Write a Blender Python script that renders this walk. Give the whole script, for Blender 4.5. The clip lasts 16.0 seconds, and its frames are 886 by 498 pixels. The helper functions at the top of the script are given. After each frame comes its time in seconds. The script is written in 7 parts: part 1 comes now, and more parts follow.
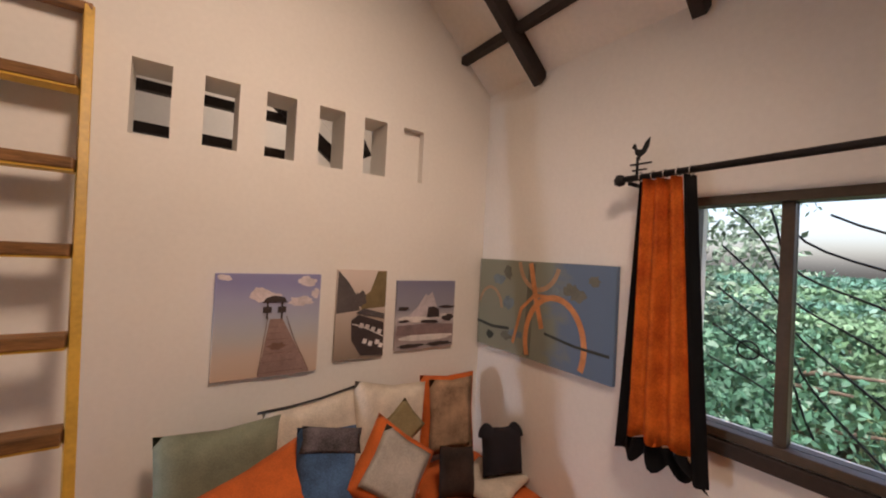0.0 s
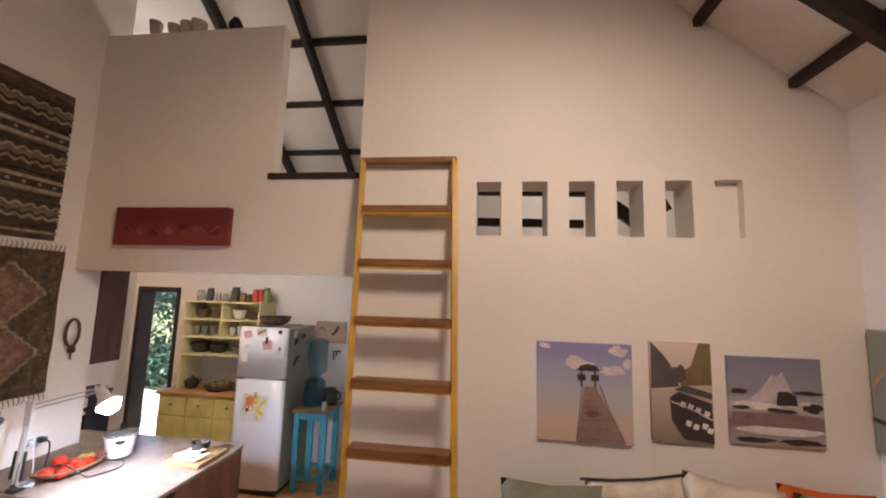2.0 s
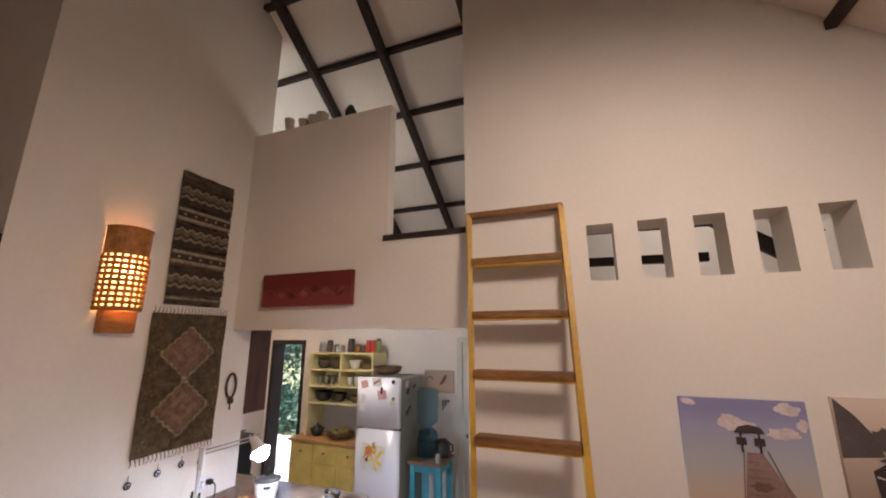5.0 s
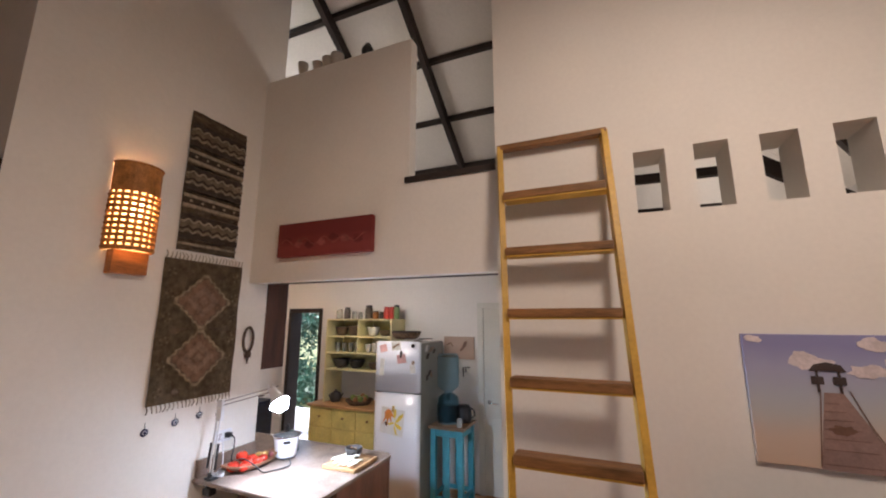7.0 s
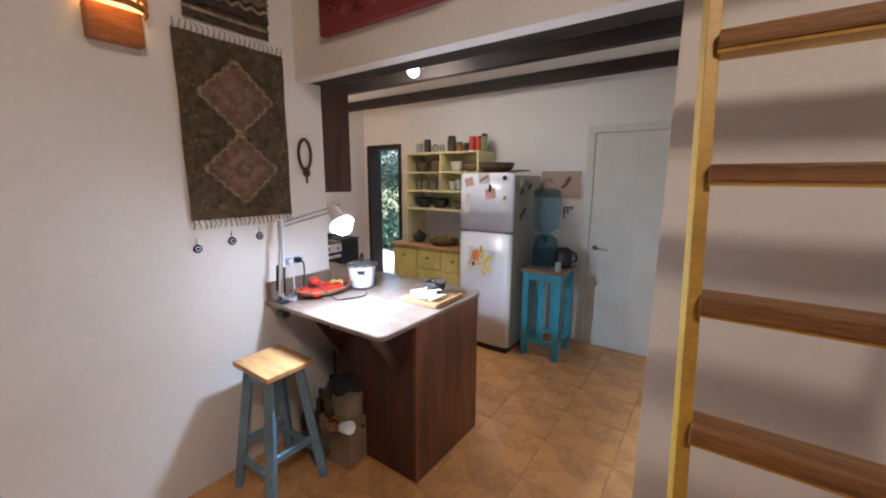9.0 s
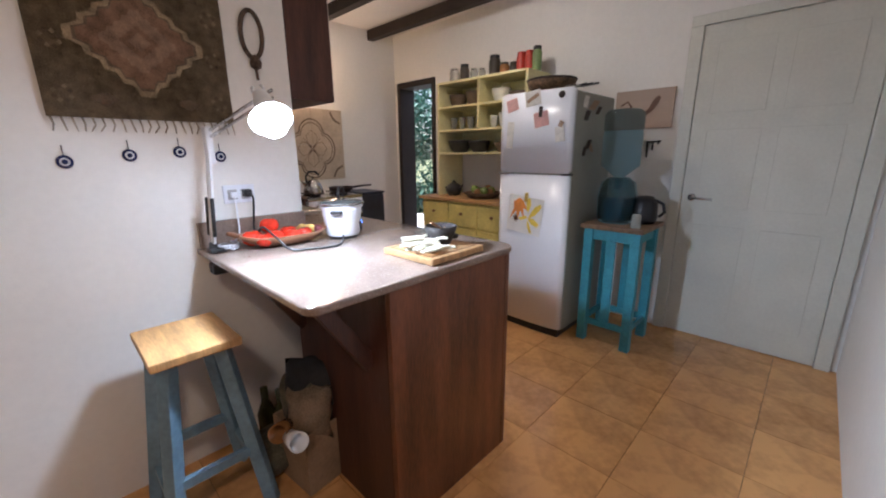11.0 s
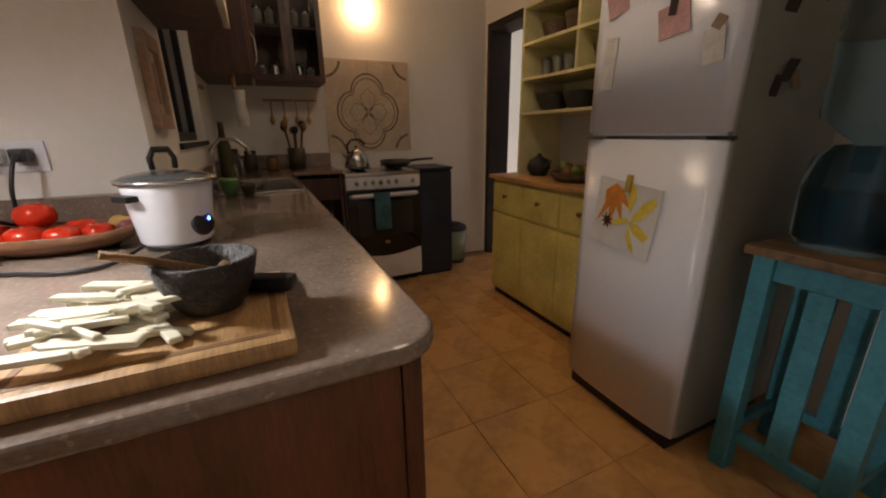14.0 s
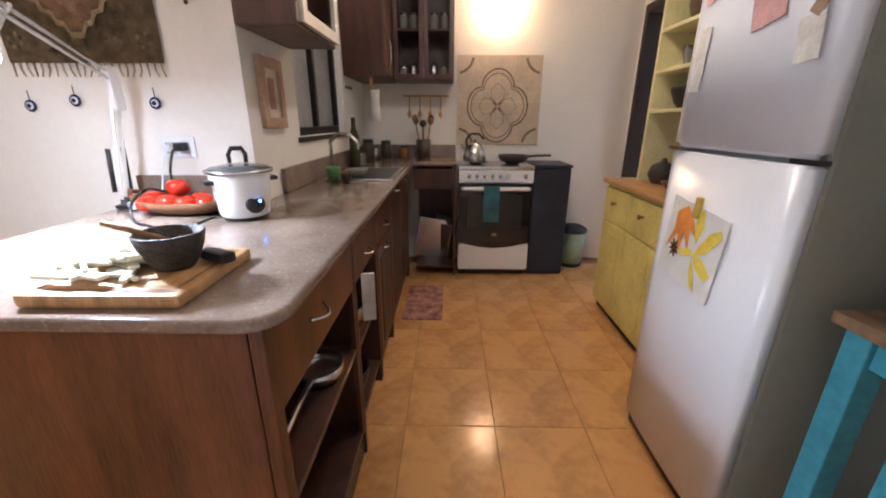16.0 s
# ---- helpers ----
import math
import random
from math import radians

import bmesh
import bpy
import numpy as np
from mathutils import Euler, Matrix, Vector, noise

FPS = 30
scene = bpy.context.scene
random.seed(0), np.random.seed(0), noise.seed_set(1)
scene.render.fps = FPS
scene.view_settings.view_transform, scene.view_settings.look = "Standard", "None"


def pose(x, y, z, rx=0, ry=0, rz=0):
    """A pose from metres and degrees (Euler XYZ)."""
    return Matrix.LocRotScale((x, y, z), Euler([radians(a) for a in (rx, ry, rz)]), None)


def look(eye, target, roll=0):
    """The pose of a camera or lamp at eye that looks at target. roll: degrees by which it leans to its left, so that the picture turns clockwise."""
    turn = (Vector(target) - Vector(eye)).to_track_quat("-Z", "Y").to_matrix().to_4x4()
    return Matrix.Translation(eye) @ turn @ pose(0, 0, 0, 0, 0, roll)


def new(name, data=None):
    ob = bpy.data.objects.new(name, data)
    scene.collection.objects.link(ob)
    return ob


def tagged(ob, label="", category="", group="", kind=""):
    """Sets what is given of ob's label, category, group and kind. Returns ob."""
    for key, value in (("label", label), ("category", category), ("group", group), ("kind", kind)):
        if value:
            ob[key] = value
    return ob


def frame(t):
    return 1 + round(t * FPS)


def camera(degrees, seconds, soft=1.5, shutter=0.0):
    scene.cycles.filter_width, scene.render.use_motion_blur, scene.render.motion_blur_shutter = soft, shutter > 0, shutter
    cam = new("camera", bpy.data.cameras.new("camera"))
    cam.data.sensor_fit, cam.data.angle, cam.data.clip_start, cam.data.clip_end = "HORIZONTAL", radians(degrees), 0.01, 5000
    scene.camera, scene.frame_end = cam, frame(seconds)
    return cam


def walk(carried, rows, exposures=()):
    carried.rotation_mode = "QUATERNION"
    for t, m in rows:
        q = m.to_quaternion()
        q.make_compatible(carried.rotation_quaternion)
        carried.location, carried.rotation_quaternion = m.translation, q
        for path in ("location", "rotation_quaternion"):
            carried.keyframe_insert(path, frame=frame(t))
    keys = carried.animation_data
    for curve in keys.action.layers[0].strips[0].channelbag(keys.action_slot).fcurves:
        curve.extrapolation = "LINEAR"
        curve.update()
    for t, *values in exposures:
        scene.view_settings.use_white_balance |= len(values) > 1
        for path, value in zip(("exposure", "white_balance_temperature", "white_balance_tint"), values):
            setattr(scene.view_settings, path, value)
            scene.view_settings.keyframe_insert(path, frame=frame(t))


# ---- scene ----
cam = camera(98.2, 16.0, soft=2.0)
PATH = [
    (0, (1.238, -1.968, 1.935), (2.378, -0.325, 1.96), 3.0),
    (0.5, (1.178, -2.001, 1.993), (1.973, -0.167, 2.048), 3.2),
    (1, (1.182, -2.051, 1.992), (1.591, -0.098, 2.121), 2.7),
    (1.5, (1.183, -2.079, 1.993), (1.215, -0.088, 2.179), 2.2),
    (2, (1.14, -2.098, 2.025), (0.891, -0.128, 2.258), 1.7),
    (2.5, (1.109, -2.138, 2.07), (0.642, -0.214, 2.355), 1.0),
    (3, (1.105, -2.147, 2.071), (0.519, -0.269, 2.427), 0.7),
    (3.5, (1.087, -2.155, 2.077), (0.449, -0.299, 2.462), 0.3),
    (4, (1.087, -2.158, 2.079), (0.414, -0.319, 2.484), 0.2),
    (6.5, (0.921, -2.102, 1.964), (0.205, -0.292, 2.425), -0.2),
    (7, (0.886, -1.976, 1.85), (0.122, -0.164, 2.215), 0.1),
    (7.5, (0.846, -1.791, 1.763), (-0.006, 0.013, 1.91), 0.3),
    (8, (0.75, -1.615, 1.668), (-0.216, 0.136, 1.618), 0.3),
    (8.5, (0.636, -1.463, 1.602), (-0.423, 0.216, 1.354), 0.3),
    (9, (0.501, -1.332, 1.57), (-0.636, 0.274, 1.216), 0.3),
    (9.5, (0.415, -1.138, 1.502), (-0.766, 0.411, 1.046), 0.1),
    (12, (0.035, -0.258, 1.184), (-1.458, 0.99, 0.719), -1.1),
    (12.5, (-0.06, -0.075, 1.184), (-1.615, 1.086, 0.697), -1.2),
    (13, (-0.125, 0.101, 1.141), (-1.708, 1.2, 0.605), -1.0),
    (13.5, (-0.167, 0.322, 1.14), (-1.831, 1.285, 0.588), -1.1),
    (14, (-0.229, 0.479, 1.141), (-1.968, 1.279, 0.56), -0.9),
    (14.5, (-0.266, 0.679, 1.135), (-2.076, 1.249, 0.502), -0.8),
    (15, (-0.261, 0.848, 1.124), (-2.127, 1.161, 0.474), -0.3),
    (15.5, (-0.194, 0.9, 1.142), (-2.088, 0.986, 0.504), -0.1),
    (16, (-0.086, 0.927, 1.197), (-1.982, 0.898, 0.561), 0.2),
]
EXPOSURE = [(0.0, 1.85, 6600, 20), (0.5, 1.78, 6900, 20), (1.1, 1.98, 6600, 20), (4.0, 1.8, 6200, 19), (6.4, 1.9, 6000, 17), (8.0, 1.75, 5850, 15), (9.7, 1.8, 5750, 14), (12.0, 1.3, 6000, 15), (13.0, 0.45, 6600, 16), (13.6, 0.3, 7400, 17), (14.0, 0.55, 8000, 18), (14.5, 1.45, 7300, 18), (15.0, 2.3, 6400, 17), (16.0, 2.15, 6150, 15)]
walk(cam, [(t, look(eye, target, roll)) for t, eye, target, roll in PATH], EXPOSURE)

# ---- plan ----
XC, XB, XE = -1.5, 2.93, -3.43      # rug wall, window wall, stove wall
YA, YD, YK, YF = 0.0, 0.05, 0.22, 2.39   # ladder wall, loft wall, kitchen side of it, fridge wall
XO = 0.37                            # edge of the opening to the kitchen
ROOF_N = (5.0, 0.65)                 # z = 5.0 - 0.65 y
ROOF_E = (3.01, 0.83)                # z = 3.01 + 0.83 (XB - x)


# ---- lights ----
def world_sky():
    w = bpy.data.worlds.new("sky")
    scene.world = w
    w.use_nodes = True
    nt = w.node_tree
    nt.nodes.clear()
    out = nt.nodes.new("ShaderNodeOutputWorld")
    bg = nt.nodes.new("ShaderNodeBackground")
    sky = nt.nodes.new("ShaderNodeTexSky")
    sky.sky_type, sky.sun_disc = "NISHITA", False
    sky.sun_elevation, sky.sun_rotation = radians(62), radians(252)
    sky.air_density, sky.dust_density = 1.0, 4.0
    bg.inputs[1].default_value = 0.15
    nt.links.new(sky.outputs[0], bg.inputs[0])
    nt.links.new(bg.outputs[0], out.inputs[0])


def lamp(name, kind, place, watts, colour, target=None, size=0.05, cone=None, blend=0.6):
    d = bpy.data.lights.new(name, kind)
    d.energy, d.color = watts, colour
    if kind == "AREA":
        d.size = size
    else:
        d.shadow_soft_size = size
    if kind == "SPOT":
        d.spot_size, d.spot_blend = radians(cone), blend
    ob = new(name, d)
    ob.matrix_world = look(place, target) if target else pose(*place)
    return ob


world_sky()
sun = lamp("sun", "SUN", (-6, -2, 12), 3.2, (1.0, 0.97, 0.92), (0, 0, 0), 0.2)
sun.data.angle = radians(12)
WARM, CREAM, COOL = (1.0, 0.66, 0.38), (1.0, 0.84, 0.66), (0.72, 0.86, 1.0)
lamp("kitchen_bulb_light", "POINT", (-1.54, 1.14, 2.33), 3.9, (1.0, 0.88, 0.74), size=0.05)
lamp("desk_lamp_light", "SPOT", (-0.965, -0.085, 1.315), 14, COOL, (-0.445, -0.015, 0.565), size=0.035, cone=170, blend=0.6)
lamp("stove_sconce_light", "POINT", (-3.345, 1.30, 2.03), 2.8, WARM, size=0.03)
lamp("wall_sconce_light", "POINT", (-1.44, -0.755, 2.445), 2.1, (1.0, 0.66, 0.30), size=0.03)
lamp("loft_bulb_light", "POINT", (-1.15, 0.62, 3.35), 1.6, CREAM, size=0.06)
# added fill without a fitting: brightens the loft behind the niches
lamp("loft_fill_light", "POINT", (1.9, 1.65, 3.15), 2.6, CREAM, size=0.06)
lamp("living_lamp_light", "SPOT", (1.7, -1.95, 3.45), 38, (1.0, 0.78, 0.57), (0.75, -0.30, 0.6), size=0.24, cone=152, blend=0.85)

# ---- materials ----
MATS = {}


def material(name, colour, rough=0.6, metal=0.0, vary=0.12, scale=6.0, fine=60.0, bump=0.15, tint=None, stretch=(1, 1, 1), random=0.0, trans=0.0, emit=0.0, alpha=1.0):
    """Two scales of noise over a base colour, with relief."""
    if name in MATS:
        return MATS[name]
    m = bpy.data.materials.new(name)
    m.use_nodes = True
    nt = m.node_tree
    n, l = nt.nodes, nt.links
    b = n["Principled BSDF"]
    b.inputs["Roughness"].default_value = rough
    b.inputs["Metallic"].default_value = metal
    co = n.new("ShaderNodeTexCoord")
    mp = n.new("ShaderNodeMapping")
    mp.inputs["Scale"].default_value = stretch
    l.new(co.outputs["Object"], mp.inputs[0])
    big, small = n.new("ShaderNodeTexNoise"), n.new("ShaderNodeTexNoise")
    big.inputs["Scale"].default_value, small.inputs["Scale"].default_value = scale, fine
    big.inputs["Detail"].default_value = 4
    for t in (big, small):
        l.new(mp.outputs[0], t.inputs["Vector"])
    add = n.new("ShaderNodeMath")
    add.operation = "ADD"
    l.new(big.outputs["Fac"], add.inputs[0])
    half = n.new("ShaderNodeMath")
    half.operation = "MULTIPLY"
    half.inputs[1].default_value = 0.5
    l.new(small.outputs["Fac"], half.inputs[0])
    l.new(half.outputs[0], add.inputs[1])
    last = add.outputs[0]
    if random:
        info = n.new("ShaderNodeObjectInfo")
        ra = n.new("ShaderNodeMath")
        ra.operation = "MULTIPLY_ADD"
        ra.inputs[1].default_value = random
        l.new(info.outputs["Random"], ra.inputs[0])
        l.new(last, ra.inputs[2])
        last = ra.outputs[0]
    ramp = n.new("ShaderNodeValToRGB")
    c = Vector(colour[:3])
    d = Vector(tint[:3]) if tint else c * (1 - 2.2 * vary)
    e = c * (1 + vary)
    ramp.color_ramp.elements[0].position, ramp.color_ramp.elements[1].position = 0.45, 1.05 if not random else 1.05 + random
    ramp.color_ramp.elements[0].color = (max(d.x, 0), max(d.y, 0), max(d.z, 0), 1)
    ramp.color_ramp.elements[1].color = (min(e.x, 1), min(e.y, 1), min(e.z, 1), 1)
    l.new(last, ramp.inputs[0])
    l.new(ramp.outputs[0], b.inputs["Base Color"])
    if bump:
        bp = n.new("ShaderNodeBump")
        bp.inputs["Strength"].default_value = bump
        bp.inputs["Distance"].default_value = 0.01
        l.new(add.outputs[0], bp.inputs["Height"])
        l.new(bp.outputs[0], b.inputs["Normal"])
    if trans:
        b.inputs["Transmission Weight"].default_value = trans
        b.inputs["IOR"].default_value = 1.3
    if emit:
        b.inputs["Emission Color"].default_value = (*colour[:3], 1)
        b.inputs["Emission Strength"].default_value = emit
    MATS[name] = m
    return m


PLASTER = material("white plaster", (0.80, 0.77, 0.73), 0.85, vary=0.03, scale=1.6, fine=45, bump=0.10)
CEILING = material("cream ceiling board", (0.79, 0.75, 0.70), 0.9, vary=0.05, scale=1.2, fine=40, bump=0.15)
DARKWOOD = material("dark stained beam", (0.026, 0.016, 0.012), 0.72, vary=0.3, scale=3, fine=40, stretch=(1, 1, 1), bump=0.3)
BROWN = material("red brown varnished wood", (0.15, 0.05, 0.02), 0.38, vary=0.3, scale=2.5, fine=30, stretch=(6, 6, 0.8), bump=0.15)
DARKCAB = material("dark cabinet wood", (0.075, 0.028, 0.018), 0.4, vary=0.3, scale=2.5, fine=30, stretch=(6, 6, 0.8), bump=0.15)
RUNG = material("worn brown rung wood", (0.27, 0.13, 0.045), 0.5, vary=0.3, scale=5, fine=40, stretch=(0.6, 6, 6), bump=0.3)
RAIL = material("yellow ochre paint", (0.60, 0.36, 0.05), 0.45, vary=0.15, scale=5, fine=60, bump=0.15)
PINE = material("pale pine", (0.56, 0.31, 0.12), 0.5, vary=0.2, scale=4, fine=30, stretch=(1, 7, 1), bump=0.15)


def terrazzo():
    m = material("taupe terrazzo", (0.25, 0.185, 0.15), 0.14, vary=0.2, scale=5, fine=120, bump=0.02)
    n, l = m.node_tree.nodes, m.node_tree.links
    b = n["Principled BSDF"]
    old = b.inputs["Base Color"].links[0].from_socket
    co, vo, ramp, mix = n.new("ShaderNodeTexCoord"), n.new("ShaderNodeTexVoronoi"), n.new("ShaderNodeValToRGB"), n.new("ShaderNodeMixRGB")
    vo.inputs["Scale"].default_value = 210
    l.new(co.outputs["Object"], vo.inputs["Vector"])
    ramp.color_ramp.interpolation = "CONSTANT"
    e = ramp.color_ramp.elements
    e[0].position, e[0].color, e[1].position, e[1].color = 0.0, (0, 0, 0, 1), 0.86, (0.24, 0.24, 0.24, 1)
    l.new(vo.outputs["Color"], ramp.inputs[0])
    l.new(ramp.outputs[0], mix.inputs[0])
    l.new(old, mix.inputs[1])
    mix.inputs[2].default_value = (0.50, 0.44, 0.38, 1)
    l.new(mix.outputs[0], b.inputs["Base Color"])
    return m


STONE = terrazzo()
TILE = material("terracotta cream tile", (0.58, 0.31, 0.12), 0.17, vary=0.25, scale=5, fine=25, bump=0.04, random=0.2, tint=(0.36, 0.17, 0.06))
GROUT = material("brown grout", (0.37, 0.22, 0.11), 0.85, vary=0.2)
FRIDGE = material("white enamel", (0.80, 0.82, 0.88), 0.22, vary=0.02, scale=3, fine=80, bump=0.03)
YELLOW = material("pale yellow paint", (0.74, 0.62, 0.20), 0.5, vary=0.12, scale=5, fine=50, bump=0.12)
CREAMY = material("cream shelf paint", (0.80, 0.72, 0.38), 0.5, vary=0.08, scale=5, fine=50, bump=0.1)
TEAL = material("turquoise paint", (0.055, 0.30, 0.38), 0.5, vary=0.2, scale=5, fine=50, bump=0.15)
STOOLBLUE = material("grey blue paint", (0.18, 0.30, 0.40), 0.5, vary=0.2, scale=5, fine=50, bump=0.15)
BLACK = material("black plastic", (0.015, 0.015, 0.017), 0.4, vary=0.2, bump=0.05)
IRON = material("black wrought iron", (0.02, 0.018, 0.018), 0.5, metal=0.6, vary=0.2)
STEEL = material("brushed steel", (0.62, 0.62, 0.63), 0.25, metal=1.0, vary=0.08)
ALU = material("bronze aluminium", (0.075, 0.05, 0.03), 0.5, metal=0.2, vary=0.15)


# ---- builders ----
def add_box(bm, x0, x1, y0, y1, z0, z1, bev=0.0):
    vs = [bm.verts.new((x, y, z)) for x in (x0, x1) for y in (y0, y1) for z in (z0, z1)]
    fs = [bm.faces.new([vs[i] for i in q]) for q in ((0, 1, 3, 2), (4, 6, 7, 5), (0, 4, 5, 1), (2, 3, 7, 6), (0, 2, 6, 4), (1, 5, 7, 3))]
    if bev:
        es = list({e for f in fs for e in f.edges})
        bmesh.ops.bevel(bm, geom=es, offset=bev, segments=2, affect="EDGES", profile=0.6)
    return vs


def box(x0, x1, y0, y1, z0, z1, bev=0.0):
    bm = bmesh.new()
    add_box(bm, x0, x1, y0, y1, z0, z1, bev)
    return bm


def turned(profile, seg=24, at=(0, 0, 0)):
    """A lathe: rings of (radius, height)."""
    bm = bmesh.new()
    rings = []
    for r, z in profile:
        if r < 1e-5:
            rings.append([bm.verts.new((at[0], at[1], at[2] + z))])
        else:
            rings.append([bm.verts.new((at[0] + r * math.cos(2 * math.pi * i / seg), at[1] + r * math.sin(2 * math.pi * i / seg), at[2] + z)) for i in range(seg)])
    for a, b in zip(rings, rings[1:]):
        for i in range(seg):
            j = (i + 1) % seg
            q = [a[i % len(a)], a[j % len(a)], b[j % len(b)], b[i % len(b)]]
            q = list(dict.fromkeys(q))
            if len(q) > 2:
                bm.faces.new(q)
    for f in bm.faces:
        f.smooth = True
    return bm


def tube(points, r, seg=8, bm=None, taper=None):
    """A round bar along points."""
    bm = bm or bmesh.new()
    pts = [Vector(p) for p in points]
    rings = []
    side = None
    for i, p in enumerate(pts):
        d = (pts[min(i + 1, len(pts) - 1)] - pts[max(i - 1, 0)]).normalized()
        if side is None:
            side = d.orthogonal().normalized()
        side = (side - d * side.dot(d)).normalized()
        up = d.cross(side)
        k = r if taper is None else r + (taper - r) * i / (len(pts) - 1)
        rings.append([bm.verts.new(p + k * (side * math.cos(a) + up * math.sin(a))) for a in [2 * math.pi * j / seg for j in range(seg)]])
    for a, b in zip(rings, rings[1:]):
        for j in range(seg):
            f = bm.faces.new((a[j], a[(j + 1) % seg], b[(j + 1) % seg], b[j]))
            f.smooth = True
    bm.faces.new(rings[0][::-1])
    bm.faces.new(rings[-1])
    return bm


def bar(a, b, w, d, bev=0.003, bm=None):
    """A squared timber from a to b."""
    a, b = Vector(a), Vector(b)
    m = look(a, b)
    t = bmesh.new()
    add_box(t, -w / 2, w / 2, -d / 2, d / 2, -(b - a).length, 0, bev)
    t.transform(m)
    if bm is None:
        return t
    merge(bm, t)
    return bm


def merge(bm, other):
    me = bpy.data.meshes.new("tmp")
    other.to_mesh(me)
    bm.from_mesh(me)
    bpy.data.meshes.remove(me)
    other.free()
    return bm


def part(name, bm, mat, parent=None, label=""):
    """One mesh object, under its thing or part."""
    bmesh.ops.recalc_face_normals(bm, faces=bm.faces)
    me = bpy.data.meshes.new(name)
    bm.to_mesh(me)
    bm.free()
    me.materials.append(mat)
    ob = new(name, me)
    if parent:
        ob.parent = parent
    if label:
        tagged(ob, label)
    return ob


def thing(name, label, category, group="", at=(0, 0, 0), turn=0.0, kind=""):
    ob = new(name)
    ob.empty_display_size = 0.1
    ob.matrix_world = pose(*at, 0, 0, turn)
    return tagged(ob, label, category, group, kind)


def structure(name, bm, mat, label="", category=""):
    return tagged(part(name, bm, mat), label, category, kind="structure")


def wall(x0, x1, z0, z1, y0, y1, holes=(), swap=False):
    """A wall with real openings: x0..x1, z0..z1, thickness y0..y1; swap runs it along y instead."""
    xs = sorted({x0, x1, *[v for h in holes for v in h[:2]]})
    zs = sorted({z0, z1, *[v for h in holes for v in h[2:]]})
    xs = [v for v in xs if x0 <= v <= x1]
    zs = [v for v in zs if z0 <= v <= z1]
    solid = lambda i, k: 0 <= i < len(xs) - 1 and 0 <= k < len(zs) - 1 and not any(
        h[0] < (xs[i] + xs[i + 1]) / 2 < h[1] and h[2] < (zs[k] + zs[k + 1]) / 2 < h[3] for h in holes)
    bm = bmesh.new()
    v = lambda x, y, z: bm.verts.new((y, x, z) if swap else (x, y, z))
    for i in range(len(xs) - 1):
        for k in range(len(zs) - 1):
            if not solid(i, k):
                continue
            a, b, c, d = xs[i], xs[i + 1], zs[k], zs[k + 1]
            bm.faces.new((v(a, y0, c), v(b, y0, c), v(b, y0, d), v(a, y0, d)))
            bm.faces.new((v(a, y1, c), v(a, y1, d), v(b, y1, d), v(b, y1, c)))
            if not solid(i - 1, k):
                bm.faces.new((v(a, y0, c), v(a, y0, d), v(a, y1, d), v(a, y1, c)))
            if not solid(i + 1, k):
                bm.faces.new((v(b, y0, c), v(b, y1, c), v(b, y1, d), v(b, y0, d)))
            if not solid(i, k - 1):
                bm.faces.new((v(a, y0, c), v(a, y1, c), v(b, y1, c), v(b, y0, c)))
            if not solid(i, k + 1):
                bm.faces.new((v(a, y0, d), v(b, y0, d), v(b, y1, d), v(a, y1, d)))
    bmesh.ops.remove_doubles(bm, verts=bm.verts, dist=1e-4)
    return bm


def under_roof(bm):
    """Cuts a wall along the roof's slopes."""
    for co, no in (((0, 0, ROOF_N[0] + 0.03), (0, ROOF_N[1], 1)), ((XB, 0, ROOF_E[0] + 0.03), (ROOF_E[1], 0, 1))):
        bmesh.ops.bisect_plane(bm, geom=bm.verts[:] + bm.edges[:] + bm.faces[:], plane_co=co, plane_no=Vector(no).normalized(), clear_outer=True)
    return bm


# ---- the large structure ----
NICHES = [(1.055 + 0.2505 * i - 0.004 * i * (i - 1) / 4, 1.19 + 0.2505 * i - 0.004 * i * (i - 1) / 4) for i in range(6)]
structure("wall_ladder", under_roof(wall(XO, XB + 0.2, 0, 6.0, YA, 0.21, [(a, b, 2.35, 2.655) for a, b in NICHES])), PLASTER, "white plastered wall with six small openings", "wall")
structure("niche_back", box(NICHES[5][0], NICHES[5][1], 0.05, 0.209, 2.35, 2.655), PLASTER, "plastered back of the shallow sixth niche", "wall")
structure("wall_loft", under_roof(wall(XC, XO, 2.112, 6.0, YD, 0.13, [(-0.20, XO, 2.722, 6.0), (XC, XO, 3.72, 6.0)])), PLASTER, "white plastered loft parapet above the kitchen opening", "wall")
structure("wall_rugs", under_roof(wall(-1.27, YK, 0, 6.0, XC - 0.2, XC, swap=True)), PLASTER, "white plastered wall hung with rugs", "wall")
structure("wall_return", under_roof(wall(-3.6, XC - 0.2, 0, 6.0, -1.27, -1.07)), PLASTER, "white plastered return wall", "wall")
structure("wall_west", under_roof(wall(-4.6, -1.07, 0, 6.0, -3.6, -3.4, swap=True)), PLASTER, "plain white wall", "wall")
structure("wall_south", under_roof(wall(-3.6, XB + 0.2, 0, 6.0, -4.6, -4.4)), PLASTER, "plain white wall", "wall")
structure("wall_window", under_roof(wall(-4.4, YA, 0, 6.0, XB, XB + 0.2, [(-2.75, -1.25, 1.31, 2.21)], swap=True)), PLASTER, "white plastered wall with a sliding window", "wall")
structure("wall_kitchen_window", wall(XE, XC - 0.2, 0, 2.62, YD, YK, [(-2.80, -1.97, 1.12, 1.75)]), PLASTER, "white plastered kitchen wall with a small window", "wall")
structure("wall_stove", under_roof(wall(YD, YF + 0.2, 0, 6.0, XE - 0.2, XE, swap=True)), PLASTER, "white plastered wall behind the stove", "wall")
